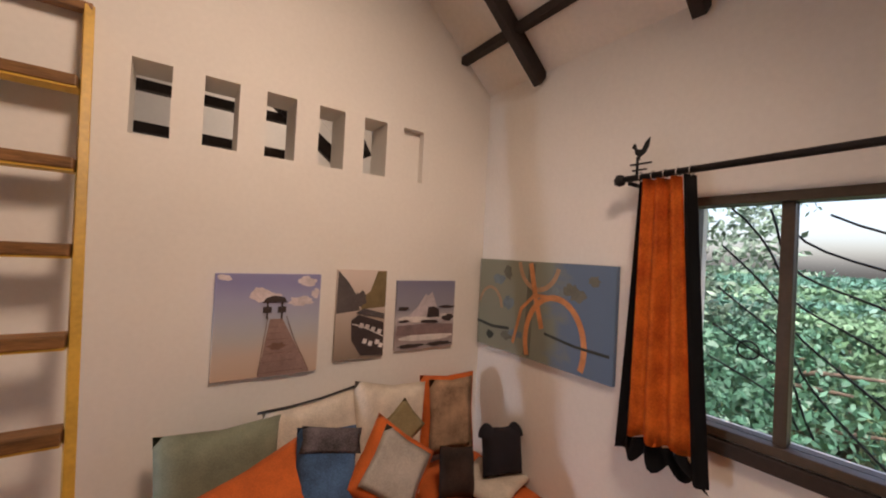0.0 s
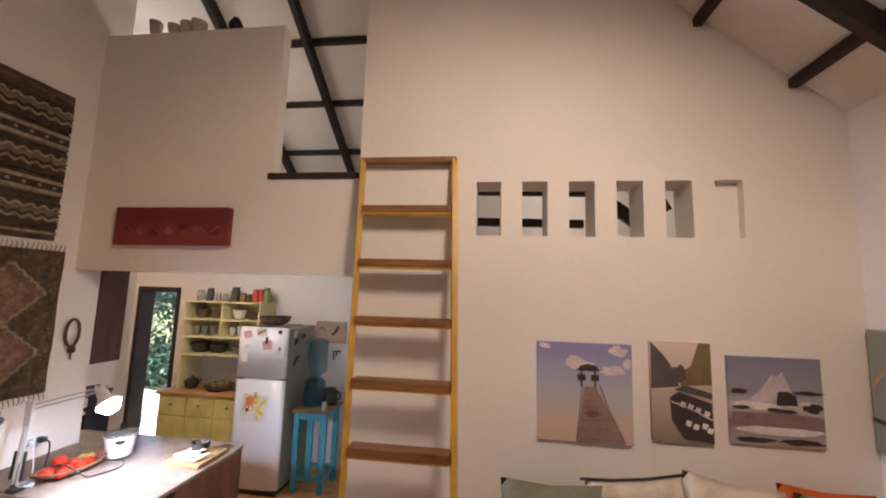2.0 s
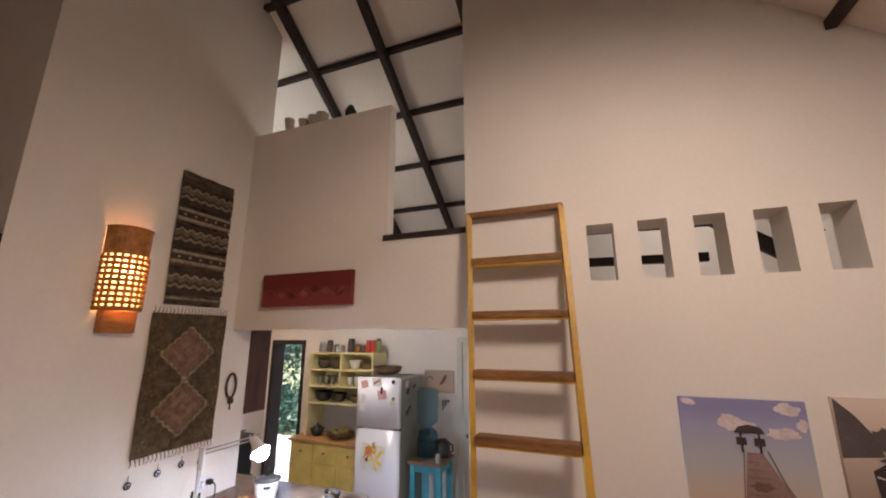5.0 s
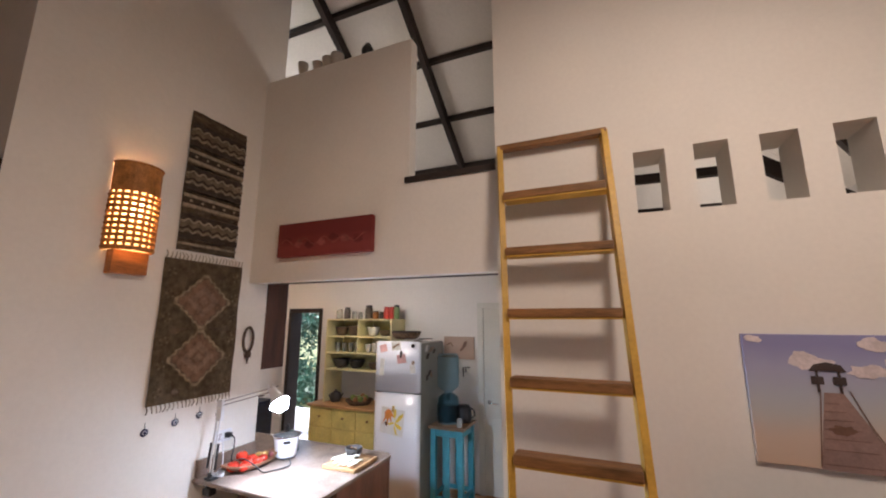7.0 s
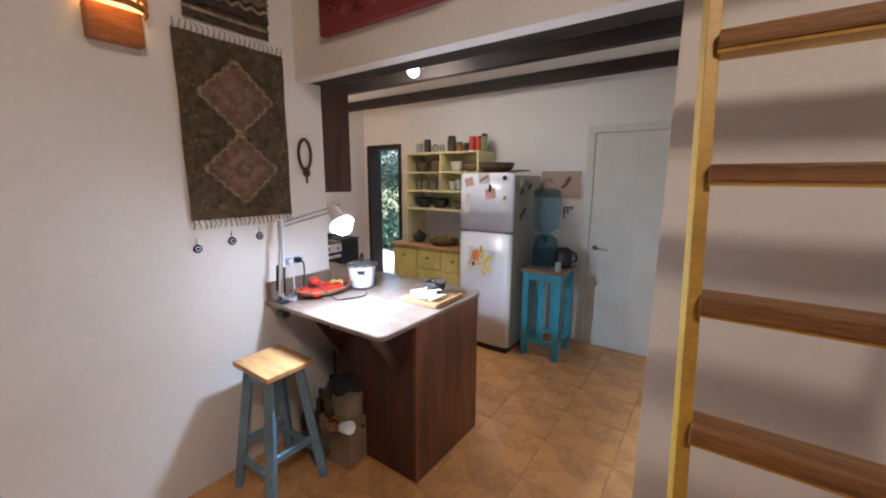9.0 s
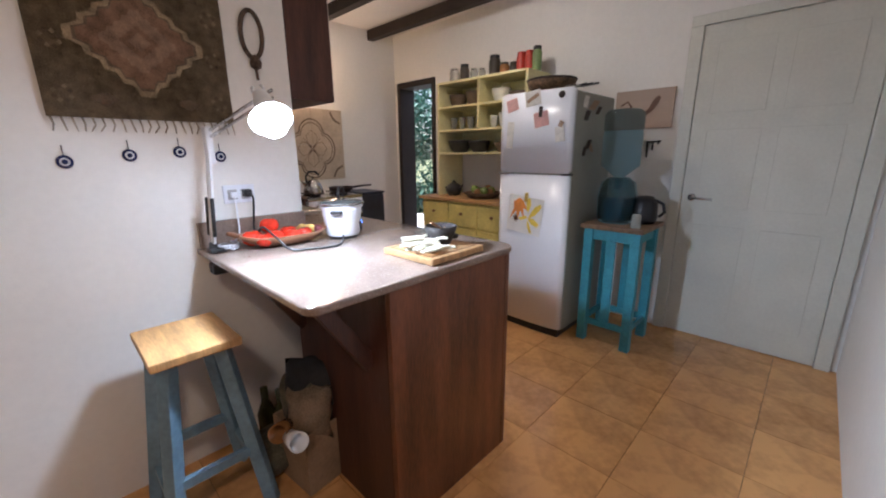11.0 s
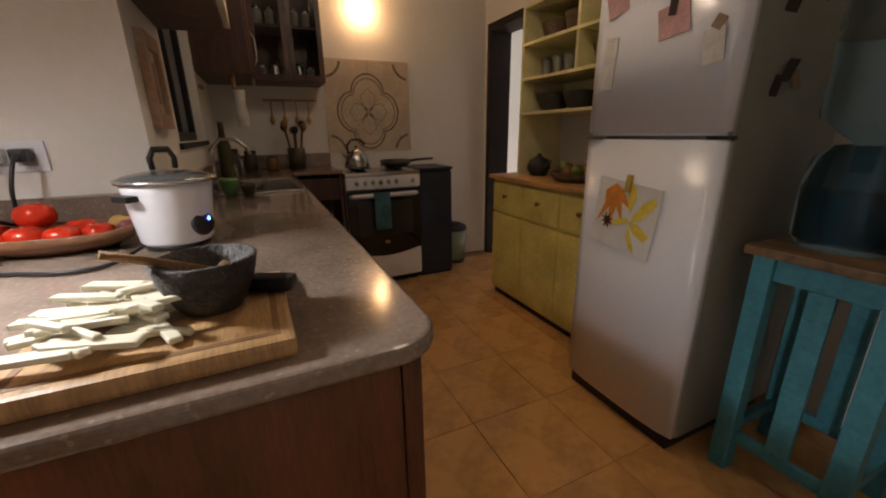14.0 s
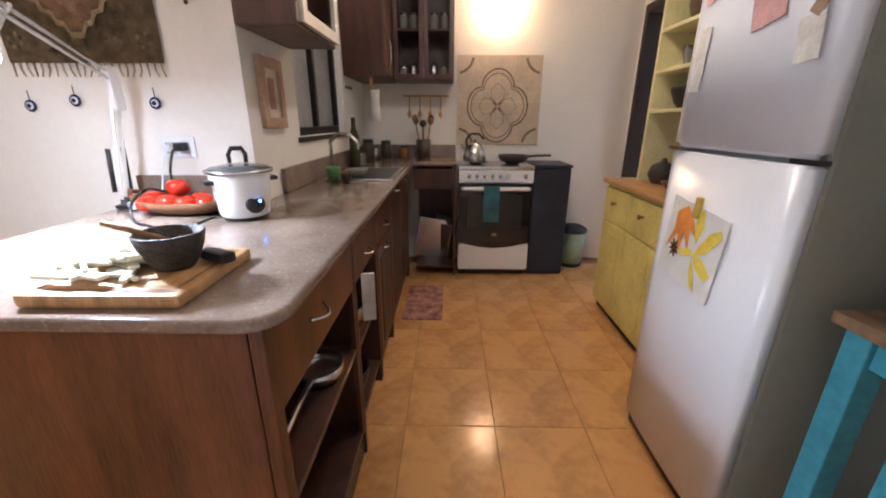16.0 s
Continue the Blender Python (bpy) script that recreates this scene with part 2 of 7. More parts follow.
structure("wall_fridge", under_roof(wall(XE, 0.46, 0, 6.0, YF, YF + 0.2, [(-3.38, -2.78, 0, 2.01)])), PLASTER, "white plastered wall behind the fridge", "wall")
structure("wall_kitchen_side", wall(0.21, YF, 0, 2.62, 0.46, 0.66, swap=True), PLASTER, "plain white kitchen side wall", "wall")
structure("loft_floor", box(0.66, XB, 0.21, YF, 2.10, 2.25), CEILING, "plain loft floor slab", "floor")
structure("wall_loft_end", under_roof(wall(0.46, XB + 0.2, 2.10, 6.0, YF, YF + 0.2)), PLASTER, "plain white loft wall", "wall")
structure("wall_loft_east", under_roof(wall(0.21, YF, 2.10, 6.0, XB, XB + 0.2, swap=True)), PLASTER, "plain white loft wall", "wall")
structure("ceiling_kitchen", box(XE, 0.66, 0.131, YF, 2.50, 2.62), CEILING, "white kitchen ceiling under the loft", "ceiling")


def roof():
    xc = XB - (5.9 - ROOF_E[0]) / ROOF_E[1]
    yc = (ROOF_N[0] - 5.9) / ROOF_N[1]
    e = lambda x, y: (x, y, ROOF_E[0] + ROOF_E[1] * (XB - x))
    n = lambda x, y: (x, y, ROOF_N[0] - ROOF_N[1] * y)
    xh = XB - (ROOF_N[0] - ROOF_N[1] * 2.7 - ROOF_E[0]) / ROOF_E[1]
    bm = bmesh.new()
    for poly in ([e(xc, -4.7), e(3.2, -4.7), e(3.2, 2.7), e(xh, 2.7), e(xc, yc)],
                 [n(-3.7, yc), n(xc, yc), n(xh, 2.7), n(-3.7, 2.7)],
                 [(-3.7, -4.7, 5.9), (xc, -4.7, 5.9), (xc, yc, 5.9), (-3.7, yc, 5.9)]):
        bm.faces.new([bm.verts.new(p) for p in poly])
    bmesh.ops.remove_doubles(bm, verts=bm.verts, dist=1e-4)
    up = bmesh.ops.extrude_face_region(bm, geom=bm.faces[:])
    bmesh.ops.translate(bm, verts=[g for g in up["geom"] if isinstance(g, bmesh.types.BMVert)], vec=(0, 0, 0.1))
    return bm


structure("ceiling_porch", box(XE, XC - 0.2, -1.07, YD, 2.50, 2.62), CEILING, "plain porch ceiling", "ceiling")
structure("wall_porch", wall(-1.07, YD, 0, 2.62, XE - 0.2, XE, swap=True), PLASTER, "plain porch wall", "wall")
structure("ceiling", roof(), CEILING, "sloped cream boarded ceiling", "ceiling")
structure("ground", box(-60, 60, -60, 60, -0.25, -0.12), material("rough grass", (0.17, 0.19, 0.08), 0.95, vary=0.3, scale=0.6, fine=9), "green grassy ground round the house", "ground")
structure("floor", box(XE - 0.2, XB + 0.2, -4.6, YF + 0.2, -0.12, -0.008), GROUT, "grouted floor bed", "floor")


def beams(name, label, ends, w, d, mat=DARKWOOD):
    t = thing(name, label, "beam", kind="structure")
    for a, b in ends:
        part("beam", bar(a, b, w, d), mat, t)
    return t


beams("kitchen_beams", "dark stained timber beams under the kitchen ceiling", [((XE, y, 2.451), (0.46, y, 2.451)) for y in (0.88, 1.41, 2.08)], 0.075, 0.095)
# loft rafters run down the north slope, purlins across them; on the east slope likewise
nz = lambda y, d: ROOF_N[0] - ROOF_N[1] * y - d
ez = lambda x, d: ROOF_E[0] + ROOF_E[1] * (XB - x) - d
beams("loft_rafters", "dark timber rafters under the loft roof", [((x, -1.2, nz(-1.2, 0.10)), (x, 2.38, nz(2.38, 0.10))) for x in (-1.31, -0.55, 0.26)], 0.055, 0.11)
beams("loft_purlins", "dark timber purlins under the loft roof", [((-3.4, y, nz(y, 0.03)), (0.95 if y < 1 else 1.6, y, nz(y, 0.03))) for y in (0.0, 0.52, 1.03, 1.54, 2.05)], 0.05, 0.05)
beams("living_rafters", "dark timber rafters on the living room slope", [((XB - 0.005, y, ez(XB, 0.045)), (0.2, y, ez(0.2, 0.045))) for y in (-0.45, -1.28, -2.2)], 0.052, 0.105)
beams("living_purlins", "dark timber purlins on the living room slope", [((x, -4.4, ez(x, 0.04)), (x, -0.004, ez(x, 0.04))) for x in (2.69, 2.24, 1.78, 1.2)], 0.046, 0.05)
beams("loft_struts", "dark timber struts inside the loft", [((0.66, 1.4, 2.99), (2.05, 1.4, 2.97)), ((0.66, 1.4, 2.70), (1.95, 1.4, 2.68)), ((1.60, 1.36, 3.25), (2.45, 1.36, 2.62)), ((1.72, 1.44, 3.25), (2.57, 1.44, 2.62)), ((2.40, 1.4, 3.25), (2.66, 1.4, 2.80))], 0.06, 0.07)
structure("header_beam", box(XC + 0.002, XO - 0.002, 0.1315, 0.26, 2.1155, 2.20, 0.004), DARKWOOD, "dark timber lintel over the kitchen opening", "trim")
structure("loft_sill", bar((-0.225, 0.13, 2.713), (XO, 0.13, 2.713), 0.20, 0.035), DARKWOOD, "dark timber sill of the loft opening", "trim")

# ---- decoration helpers ----
def gradient(name, stops, axis=2, rough=0.5, noise_amount=0.08, noise_scale=4.0):
    m = bpy.data.materials.new(name)
    m.use_nodes = True
    n, l = m.node_tree.nodes, m.node_tree.links
    b = n["Principled BSDF"]
    b.inputs["Roughness"].default_value = rough
    co, sep, ramp, tex, mad = n.new("ShaderNodeTexCoord"), n.new("ShaderNodeSeparateXYZ"), n.new("ShaderNodeValToRGB"), n.new("ShaderNodeTexNoise"), n.new("ShaderNodeMath")
    tex.inputs["Scale"].default_value = noise_scale
    tex.inputs["Detail"].default_value = 5
    mad.operation = "MULTIPLY_ADD"
    mad.inputs[1].default_value = noise_amount
    l.new(co.outputs["Generated"], sep.inputs[0])
    l.new(co.outputs["Generated"], tex.inputs["Vector"])
    l.new(tex.outputs["Fac"], mad.inputs[0])
    l.new(sep.outputs[axis], mad.inputs[2])
    l.new(mad.outputs[0], ramp.inputs[0])
    e = ramp.color_ramp.elements
    while len(e) < len(stops):
        e.new(0.5)
    for k, (p, c) in zip(e, stops):
        k.position, k.color = p, (*c, 1)
    l.new(ramp.outputs[0], b.inputs["Base Color"])
    return m


class Panel:
    """A flat picture plane: origin, width axis, height axis; shapes are laid on in thin layers."""

    def __init__(self, origin, u, v, normal):
        self.o, self.u, self.v, self.n = Vector(origin), Vector(u), Vector(v), Vector(normal).normalized()

    def at(self, u, v, lift=0.0):
        return self.o + self.u * u + self.v * v + self.n * lift

    def shape(self, name, pts, mat, parent, lift=0.0015, thick=0.0012, label=""):
        bm = bmesh.new()
        a = [bm.verts.new(self.at(u, v, lift)) for u, v in pts]
        f = bm.faces.new(a)
        g = bmesh.ops.extrude_face_region(bm, geom=[f])
        bmesh.ops.translate(bm, verts=[k for k in g["geom"] if isinstance(k, bmesh.types.BMVert)], vec=self.n * thick)
        return part(name, bm, mat, parent, label)

    def strip(self, name, line, w, mat, parent, lift=0.0015, label=""):
        """A stroke of width w (in metres) along points given in the panel's own units."""
        bm = bmesh.new()
        pts = [self.at(u, v, lift) for u, v in line]
        left, right = [], []
        for i, p in enumerate(pts):
            d = (pts[min(i + 1, len(pts) - 1)] - pts[max(i - 1, 0)]).normalized()
            s = d.cross(self.n) * (w / 2)
            left.append(bm.verts.new(p + s))
            right.append(bm.verts.new(p - s))
        fs = [bm.faces.new((left[i], left[i + 1], right[i + 1], right[i])) for i in range(len(pts) - 1)]
        g = bmesh.ops.extrude_face_region(bm, geom=fs)
        bmesh.ops.translate(bm, verts=[k for k in g["geom"] if isinstance(k, bmesh.types.BMVert)], vec=self.n * 0.0012)
        return part(name, bm, mat, parent, label)


def circle(cx, cy, rx, ry, n=20, a0=0.0, a1=360.0):
    return [(cx + rx * math.cos(radians(a0 + (a1 - a0) * i / n)), cy + ry * math.sin(radians(a0 + (a1 - a0) * i / n))) for i in range(n + (a1 - a0 < 360))]


def blob(cx, cy, rx, ry, seed, n=18, rough=0.25):
    r = random.Random(seed)
    return [(cx + rx * k * math.cos(2 * math.pi * i / n), cy + ry * k * math.sin(2 * math.pi * i / n)) for i in range(n) for k in [1 + r.uniform(-rough, rough)]]


def flat(name, colour, rough=0.6, vary=0.15):
    return material(name, colour, rough, vary=vary, scale=14, fine=90, bump=0.05)


# ---- ladder ----
def ladder():
    t = thing("ladder", "yellow wooden loft ladder with brown rungs leaning on the white wall", "ladder")
    lean = lambda z: -0.469 + 0.153 * z
    at = lambda x0, x1, z: x0 + (x1 - x0) * z / 2.8
    for x0, x1 in ((0.535, 0.408), (1.035, 0.930)):
        part("rail", bar((x0, lean(0.0), 0.0), (x1, lean(2.77), 2.77), 0.030, 0.05), RAIL, t)
    left = lambda z: at(0.535, 0.408, z) + 0.017
    right = lambda z: at(1.035, 0.930, z) - 0.017
    for k in range(10):
        z = 2.766 - 0.2945 * k
        if k == 0:
            part("top_rung", bar((left(z) - 0.03, lean(z), z), (right(z) + 0.03, lean(z), z), 0.05, 0.03), RUNG, t)
        else:
            bm = box(left(z), right(z), lean(z) - 0.045, lean(z) + 0.045, z - 0.02, z + 0.02, 0.006)
            r = part("rung", bm, RUNG, t)
            part("rung_edge", box(left(z), right(z), lean(z) - 0.04, lean(z) + 0.04, z - 0.028, z - 0.0205), RAIL, r, "yellow paint under the rung")


ladder()

# ---- pictures on the ladder wall ----
def canvas(name, label, x0, x1, z0, z1, base, depth=0.022):
    t = thing(name, label, "picture")
    part("canvas", box(x0, x1, -depth, -0.001, z0, z1, 0.003), base, t)
    return t, Panel((x0, -depth, z0), (x1 - x0, 0, 0), (0, 0, z1 - z0), (0, -1, 0))


def pier_picture():
    t, p = canvas("pier_picture", "frameless print of a wooden pier in a pale sea under clouds", 1.385, 1.848, 1.315, 1.798,
                  gradient("pier print", [(0.0, (0.60, 0.44, 0.32)), (0.28, (0.58, 0.47, 0.40)), (0.47, (0.47, 0.48, 0.50)), (0.60, (0.42, 0.45, 0.54)), (0.82, (0.36, 0.37, 0.55)), (1.0, (0.26, 0.26, 0.48))], 2, 0.5, 0.14, 3.0))
    cl, pw, dk = flat("print cloud", (0.72, 0.64, 0.66)), flat("print pier wood", (0.30, 0.20, 0.18)), flat("print dark", (0.05, 0.035, 0.035))
    for i, (a, b, c, d) in enumerate(((0.40, 0.80, 0.09, 0.07), (0.50, 0.77, 0.10, 0.05), (0.85, 0.93, 0.09, 0.05), (0.80, 0.73, 0.12, 0.05), (0.05, 0.97, 0.06, 0.03), (0.97, 0.80, 0.04, 0.05))):
        p.shape("cloud", blob(min(max(a, c * 1.3), 1 - c * 1.3), min(b, 1 - d * 1.3), c, d, i), cl, t, 0.0006 + 0.0003 * i)
    p.shape("deck", [(0.41, 0.0), (0.92, 0.0), (0.62, 0.56), (0.50, 0.56)], pw, t, 0.003)
    for k in range(7):
        v = 0.04 + 0.5 * (k / 7) ** 0.8
        w = 0.51 * (1 - v / 0.62)
        p.strip("plank_line", [(0.41 + 0.14 * v + 0.01, v), (0.41 + 0.14 * v + w * 0.9, v)], 0.0018, flat("print umber", (0.20, 0.11, 0.08)), t, 0.0045)
    p.strip("railing", [(0.41, 0.02), (0.45, 0.35), (0.48, 0.58)], 0.003, flat("print umber", (0.20, 0.11, 0.08)), t, 0.0045)
    p.strip("railing", [(0.91, 0.02), (0.75, 0.34), (0.66, 0.58)], 0.003, flat("print umber", (0.20, 0.11, 0.08)), t, 0.0045)
    p.shape("hut_roof", [(0.42, 0.72), (0.66, 0.72), (0.63, 0.77), (0.54, 0.79), (0.46, 0.77)], dk, t, 0.0045)
    for u in (0.43, 0.57):
        p.shape("hut_side", [(u, 0.62), (u + 0.08, 0.62), (u + 0.08, 0.68), (u, 0.68)], dk, t, 0.0045)
        p.strip("hut_post", [(u + 0.04, 0.56), (u + 0.04, 0.72)], 0.008, dk, t, 0.0055)
    p.shape("bench", blob(0.58, 0.29, 0.09, 0.035, 9), flat("print umber", (0.20, 0.11, 0.08)), t, 0.0045)


def boats_picture():
    t, p = canvas("boats_picture", "frameless print of dark wooden boats below cliffs", 1.934, 2.216, 1.345, 1.825, gradient("boat print", [(0.0, (0.24, 0.18, 0.14)), (0.35, (0.42, 0.34, 0.28)), (0.6, (0.55, 0.46, 0.40)), (1.0, (0.70, 0.60, 0.54))], 2))
    dk, cliff, moss, wh = flat("print dark", (0.05, 0.035, 0.035)), flat("print slate", (0.10, 0.085, 0.085)), flat("print moss", (0.20, 0.15, 0.07)), flat("print white", (0.75, 0.70, 0.68))
    p.shape("cliff", [(0.0, 0.52), (0.46, 0.55), (0.40, 0.70), (0.22, 0.86), (0.01, 0.99)], cliff, t)
    p.shape("cliff", [(0.48, 0.56), (0.99, 0.58), (0.99, 0.99), (0.80, 0.99), (0.66, 0.76), (0.52, 0.70)], moss, t, 0.002)
    p.shape("far_wood", blob(0.47, 0.68, 0.11, 0.09, 3), cliff, t, 0.003)
    p.shape("boat", [(0.30, 0.44), (0.45, 0.50), (0.97, 0.40), (0.98, 0.02), (0.52, 0.04), (0.32, 0.22)], dk, t, 0.0035)
    p.shape("boat", [(0.38, 0.52), (0.55, 0.57), (0.98, 0.50), (0.98, 0.44), (0.45, 0.51)], cliff, t, 0.0042)
    for u, v in ((0.50, 0.36), (0.62, 0.34), (0.74, 0.31), (0.88, 0.28), (0.58, 0.18), (0.70, 0.15), (0.84, 0.16), (0.92, 0.12)):
        p.shape("bench_plank", [(u - 0.05, v), (u + 0.03, v - 0.015), (u + 0.06, v + 0.035), (u - 0.02, v + 0.05)], wh, t, 0.0055)
    p.strip("gunwale", [(0.32, 0.40), (0.55, 0.36), (0.97, 0.24)], 0.006, wh, t, 0.0055)


def surf_picture():
    t, p = canvas("surf_picture", "frameless print of surf breaking on dark rocks", 2.288, 2.697, 1.362, 1.768, gradient("surf print", [(0.0, (0.50, 0.44, 0.44)), (0.3, (0.26, 0.19, 0.19)), (0.45, (0.55, 0.50, 0.52)), (0.62, (0.30, 0.30, 0.36)), (1.0, (0.22, 0.22, 0.32))], 2))
    dk, wh, wt = flat("print dark", (0.05, 0.035, 0.035)), flat("print white", (0.75, 0.70, 0.68)), flat("print wet sand", (0.24, 0.17, 0.17))
    p.shape("foam", blob(0.5, 0.17, 0.44, 0.05, 2, rough=0.12), wh, t)
    p.shape("water", [(0.02, 0.22), (0.98, 0.20), (0.98, 0.34), (0.60, 0.37), (0.02, 0.36)], wt, t, 0.002)
    p.shape("foam", blob(0.30, 0.44, 0.28, 0.05, 4, rough=0.2), wh, t, 0.003)
    p.shape("foam", blob(0.80, 0.46, 0.18, 0.04, 5, rough=0.2), wh, t, 0.003)
    p.shape("spray", [(0.18, 0.48), (0.34, 0.62), (0.46, 0.80), (0.52, 0.78), (0.58, 0.84), (0.66, 0.64), (0.72, 0.50)], flat("print spray", (0.56, 0.50, 0.54)), t, 0.0032)
    p.shape("rock", [(0.50, 0.46), (0.72, 0.46), (0.71, 0.57), (0.62, 0.62), (0.52, 0.61)], dk, t, 0.0045)
    for a, b, c, d, i in ((0.10, 0.60, 0.09, 0.03, 1), (0.84, 0.61, 0.14, 0.02, 2), (0.12, 0.42, 0.09, 0.02, 3), (0.55, 0.40, 0.16, 0.025, 4), (0.88, 0.44, 0.10, 0.05, 5), (0.25, 0.06, 0.20, 0.03, 6), (0.72, 0.06, 0.24, 0.035, 7)):
        p.shape("rock", blob(a, b, c, d, i), dk, t, 0.0045)


pier_picture()
boats_picture()
surf_picture()


def bicycle_painting():
    t = thing("bicycle_painting", "long blue and grey canvas painting with orange bicycle wheels", "painting")
    x, y0, y1, z0, z1 = XB - 0.028, -0.98, -0.02, 1.365, 1.918
    part("canvas", box(x, XB - 0.001, y0, y1, z0, z1, 0.003), gradient("blue painting", [(0.0, (0.10, 0.17, 0.28)), (0.45, (0.12, 0.18, 0.28)), (0.56, (0.20, 0.22, 0.18)), (1.0, (0.24, 0.25, 0.19))], 1, 0.6, 0.34, 6), t)
    p = Panel((x, y1, z0), (0, y0 - y1, 0), (0, 0, z1 - z0), (-1, 0, 0))
    og, dk = flat("orange paint", (0.62, 0.26, 0.10)), flat("black green paint", (0.03, 0.04, 0.035))
    pale = flat("worn orange paint", (0.45, 0.28, 0.17))
    p.strip("wheel", [(0.64 + 0.20 * math.cos(a), 0.22 + 0.44 * math.sin(a)) for a in [radians(-30 + 6 * i) for i in range(41)] if 0.22 + 0.44 * math.sin(a) > 0.02], 0.032, og, t)
    p.strip("wheel", [(0.52 + 0.15 * math.cos(a), 1.04 + 0.32 * math.sin(a)) for a in [radians(190 + 8 * i) for i in range(20)]], 0.026, pale, t, 0.002)
    p.strip("wheel", [(0.12 + 0.11 * math.cos(a), 0.42 + 0.26 * math.sin(a)) for a in [radians(10 + 8 * i) for i in range(20)]], 0.018, pale, t, 0.002)
    p.strip("fork", [(0.46, 0.98), (0.51, 0.62), (0.56, 0.34)], 0.032, og, t, 0.003)
    p.strip("fork", [(0.34, 0.12), (0.40, 0.50), (0.50, 0.66), (0.60, 0.66)], 0.02, og, t, 0.0042)
    p.strip("brush_line", [(0.0, 0.27), (0.15, 0.24), (0.30, 0.26)], 0.018, dk, t, 0.002)
    p.strip("brush_line", [(0.58, 0.30), (0.78, 0.25), (0.98, 0.24)], 0.014, dk, t, 0.002)
    p.strip("post_stroke", [(0.45, 0.02), (0.47, 0.98)], 0.05, flat("green grey paint", (0.13, 0.14, 0.11)), t, 0.0010)
    p.shape("blot", blob(0.13, 0.14, 0.035, 0.05, 8), dk, t, 0.002)
    for i in range(9):
        r = random.Random(i)
        p.shape("smear", blob(r.uniform(0.08, 0.92), r.uniform(0.1, 0.9), r.uniform(0.03, 0.07), r.uniform(0.04, 0.1), i + 20), flat("pale wash" if i % 2 else "brown wash", (0.17, 0.22, 0.25) if i % 2 else (0.15, 0.15, 0.12)), t, 0.0002 + 0.00008 * i)


bicycle_painting()


# ---- window and curtain ----
def window_east():
    t = thing("window_1", "bronze aluminium sliding window with wrought iron bars outside", "window", kind="structure")
    y0, y1, z0, z1 = -2.75, -1.25, 1.31, 2.21
    x = XB + 0.035
    for n, b in (("frame", (x - 0.05, x + 0.05, y0, y1, z1 - 0.035, z1)), ("frame", (x - 0.05, x + 0.05, y0, y1, z0, z0 + 0.035)), ("frame", (x - 0.05, x + 0.05, y1 - 0.03, y1, z0 + 0.035, z1 - 0.035)), ("frame", (x - 0.05, x + 0.05, y0, y0 + 0.03, z0 + 0.035, z1 - 0.035)), ("mullion", (x - 0.030, x + 0.025, -1.582, -1.545, z0 + 0.035, z1 - 0.035)), ("mullion", (x - 0.025, x + 0.025, -2.22, -2.185, z0 + 0.035, z1 - 0.035))):
        part(n, box(*b, 0.004), ALU, t)
    glass = bpy.data.materials.new("window glass")
    glass.use_nodes = True
    b = glass.node_tree.nodes["Principled BSDF"]
    b.inputs["Roughness"].default_value, b.inputs["Transmission Weight"].default_value, b.inputs["IOR"].default_value = 0.02, 1.0, 1.05
    MATS["glass"] = glass
    for a, c in ((-1.545, y1 - 0.03), (-2.185, -1.582), (y0 + 0.03, -2.22)):
        g = part("pane", box(x - 0.003, x + 0.003, a, c, z0 + 0.035, z1 - 0.035), glass, t)
        g.visible_shadow = False
    xb = XB + 0.17
    rnd = random.Random(4)
    for k in range(17):
        y = -0.80 - 0.125 * k
        pts = []
        for i in range(19):
            s = i / 18
            yy = y - 0.75 * s - 0.06 * math.sin(s * 9 + 1.7 * k)
            zz = z1 - 0.02 - (z1 - z0 - 0.03) * s + 0.05 * math.sin(s * 8 + k * 0.7)
            if y0 < yy < y1:
                pts.append((xb, yy, min(max(zz, z0 + 0.01), z1 - 0.01)))
        if len(pts) > 2:
            part("bar", tube(pts, 0.0042, 6), IRON, t)
    for yy, zz in ((-1.86, 2.02), (-1.42, 1.62), (-1.98, 1.56), (-2.4, 1.8)):
        part("scroll", tube([(xb, yy + 0.035 * math.cos(a), zz + 0.035 * math.sin(a)) for a in [radians(18 * i) for i in range(21)]], 0.004, 6), IRON, t)
    part("sill", box(XB - 0.03, XB + 0.002, -2.8, -1.32, 1.255, 1.305, 0.004), DARKWOOD, t, "dark timber ledge below the window")


window_east()


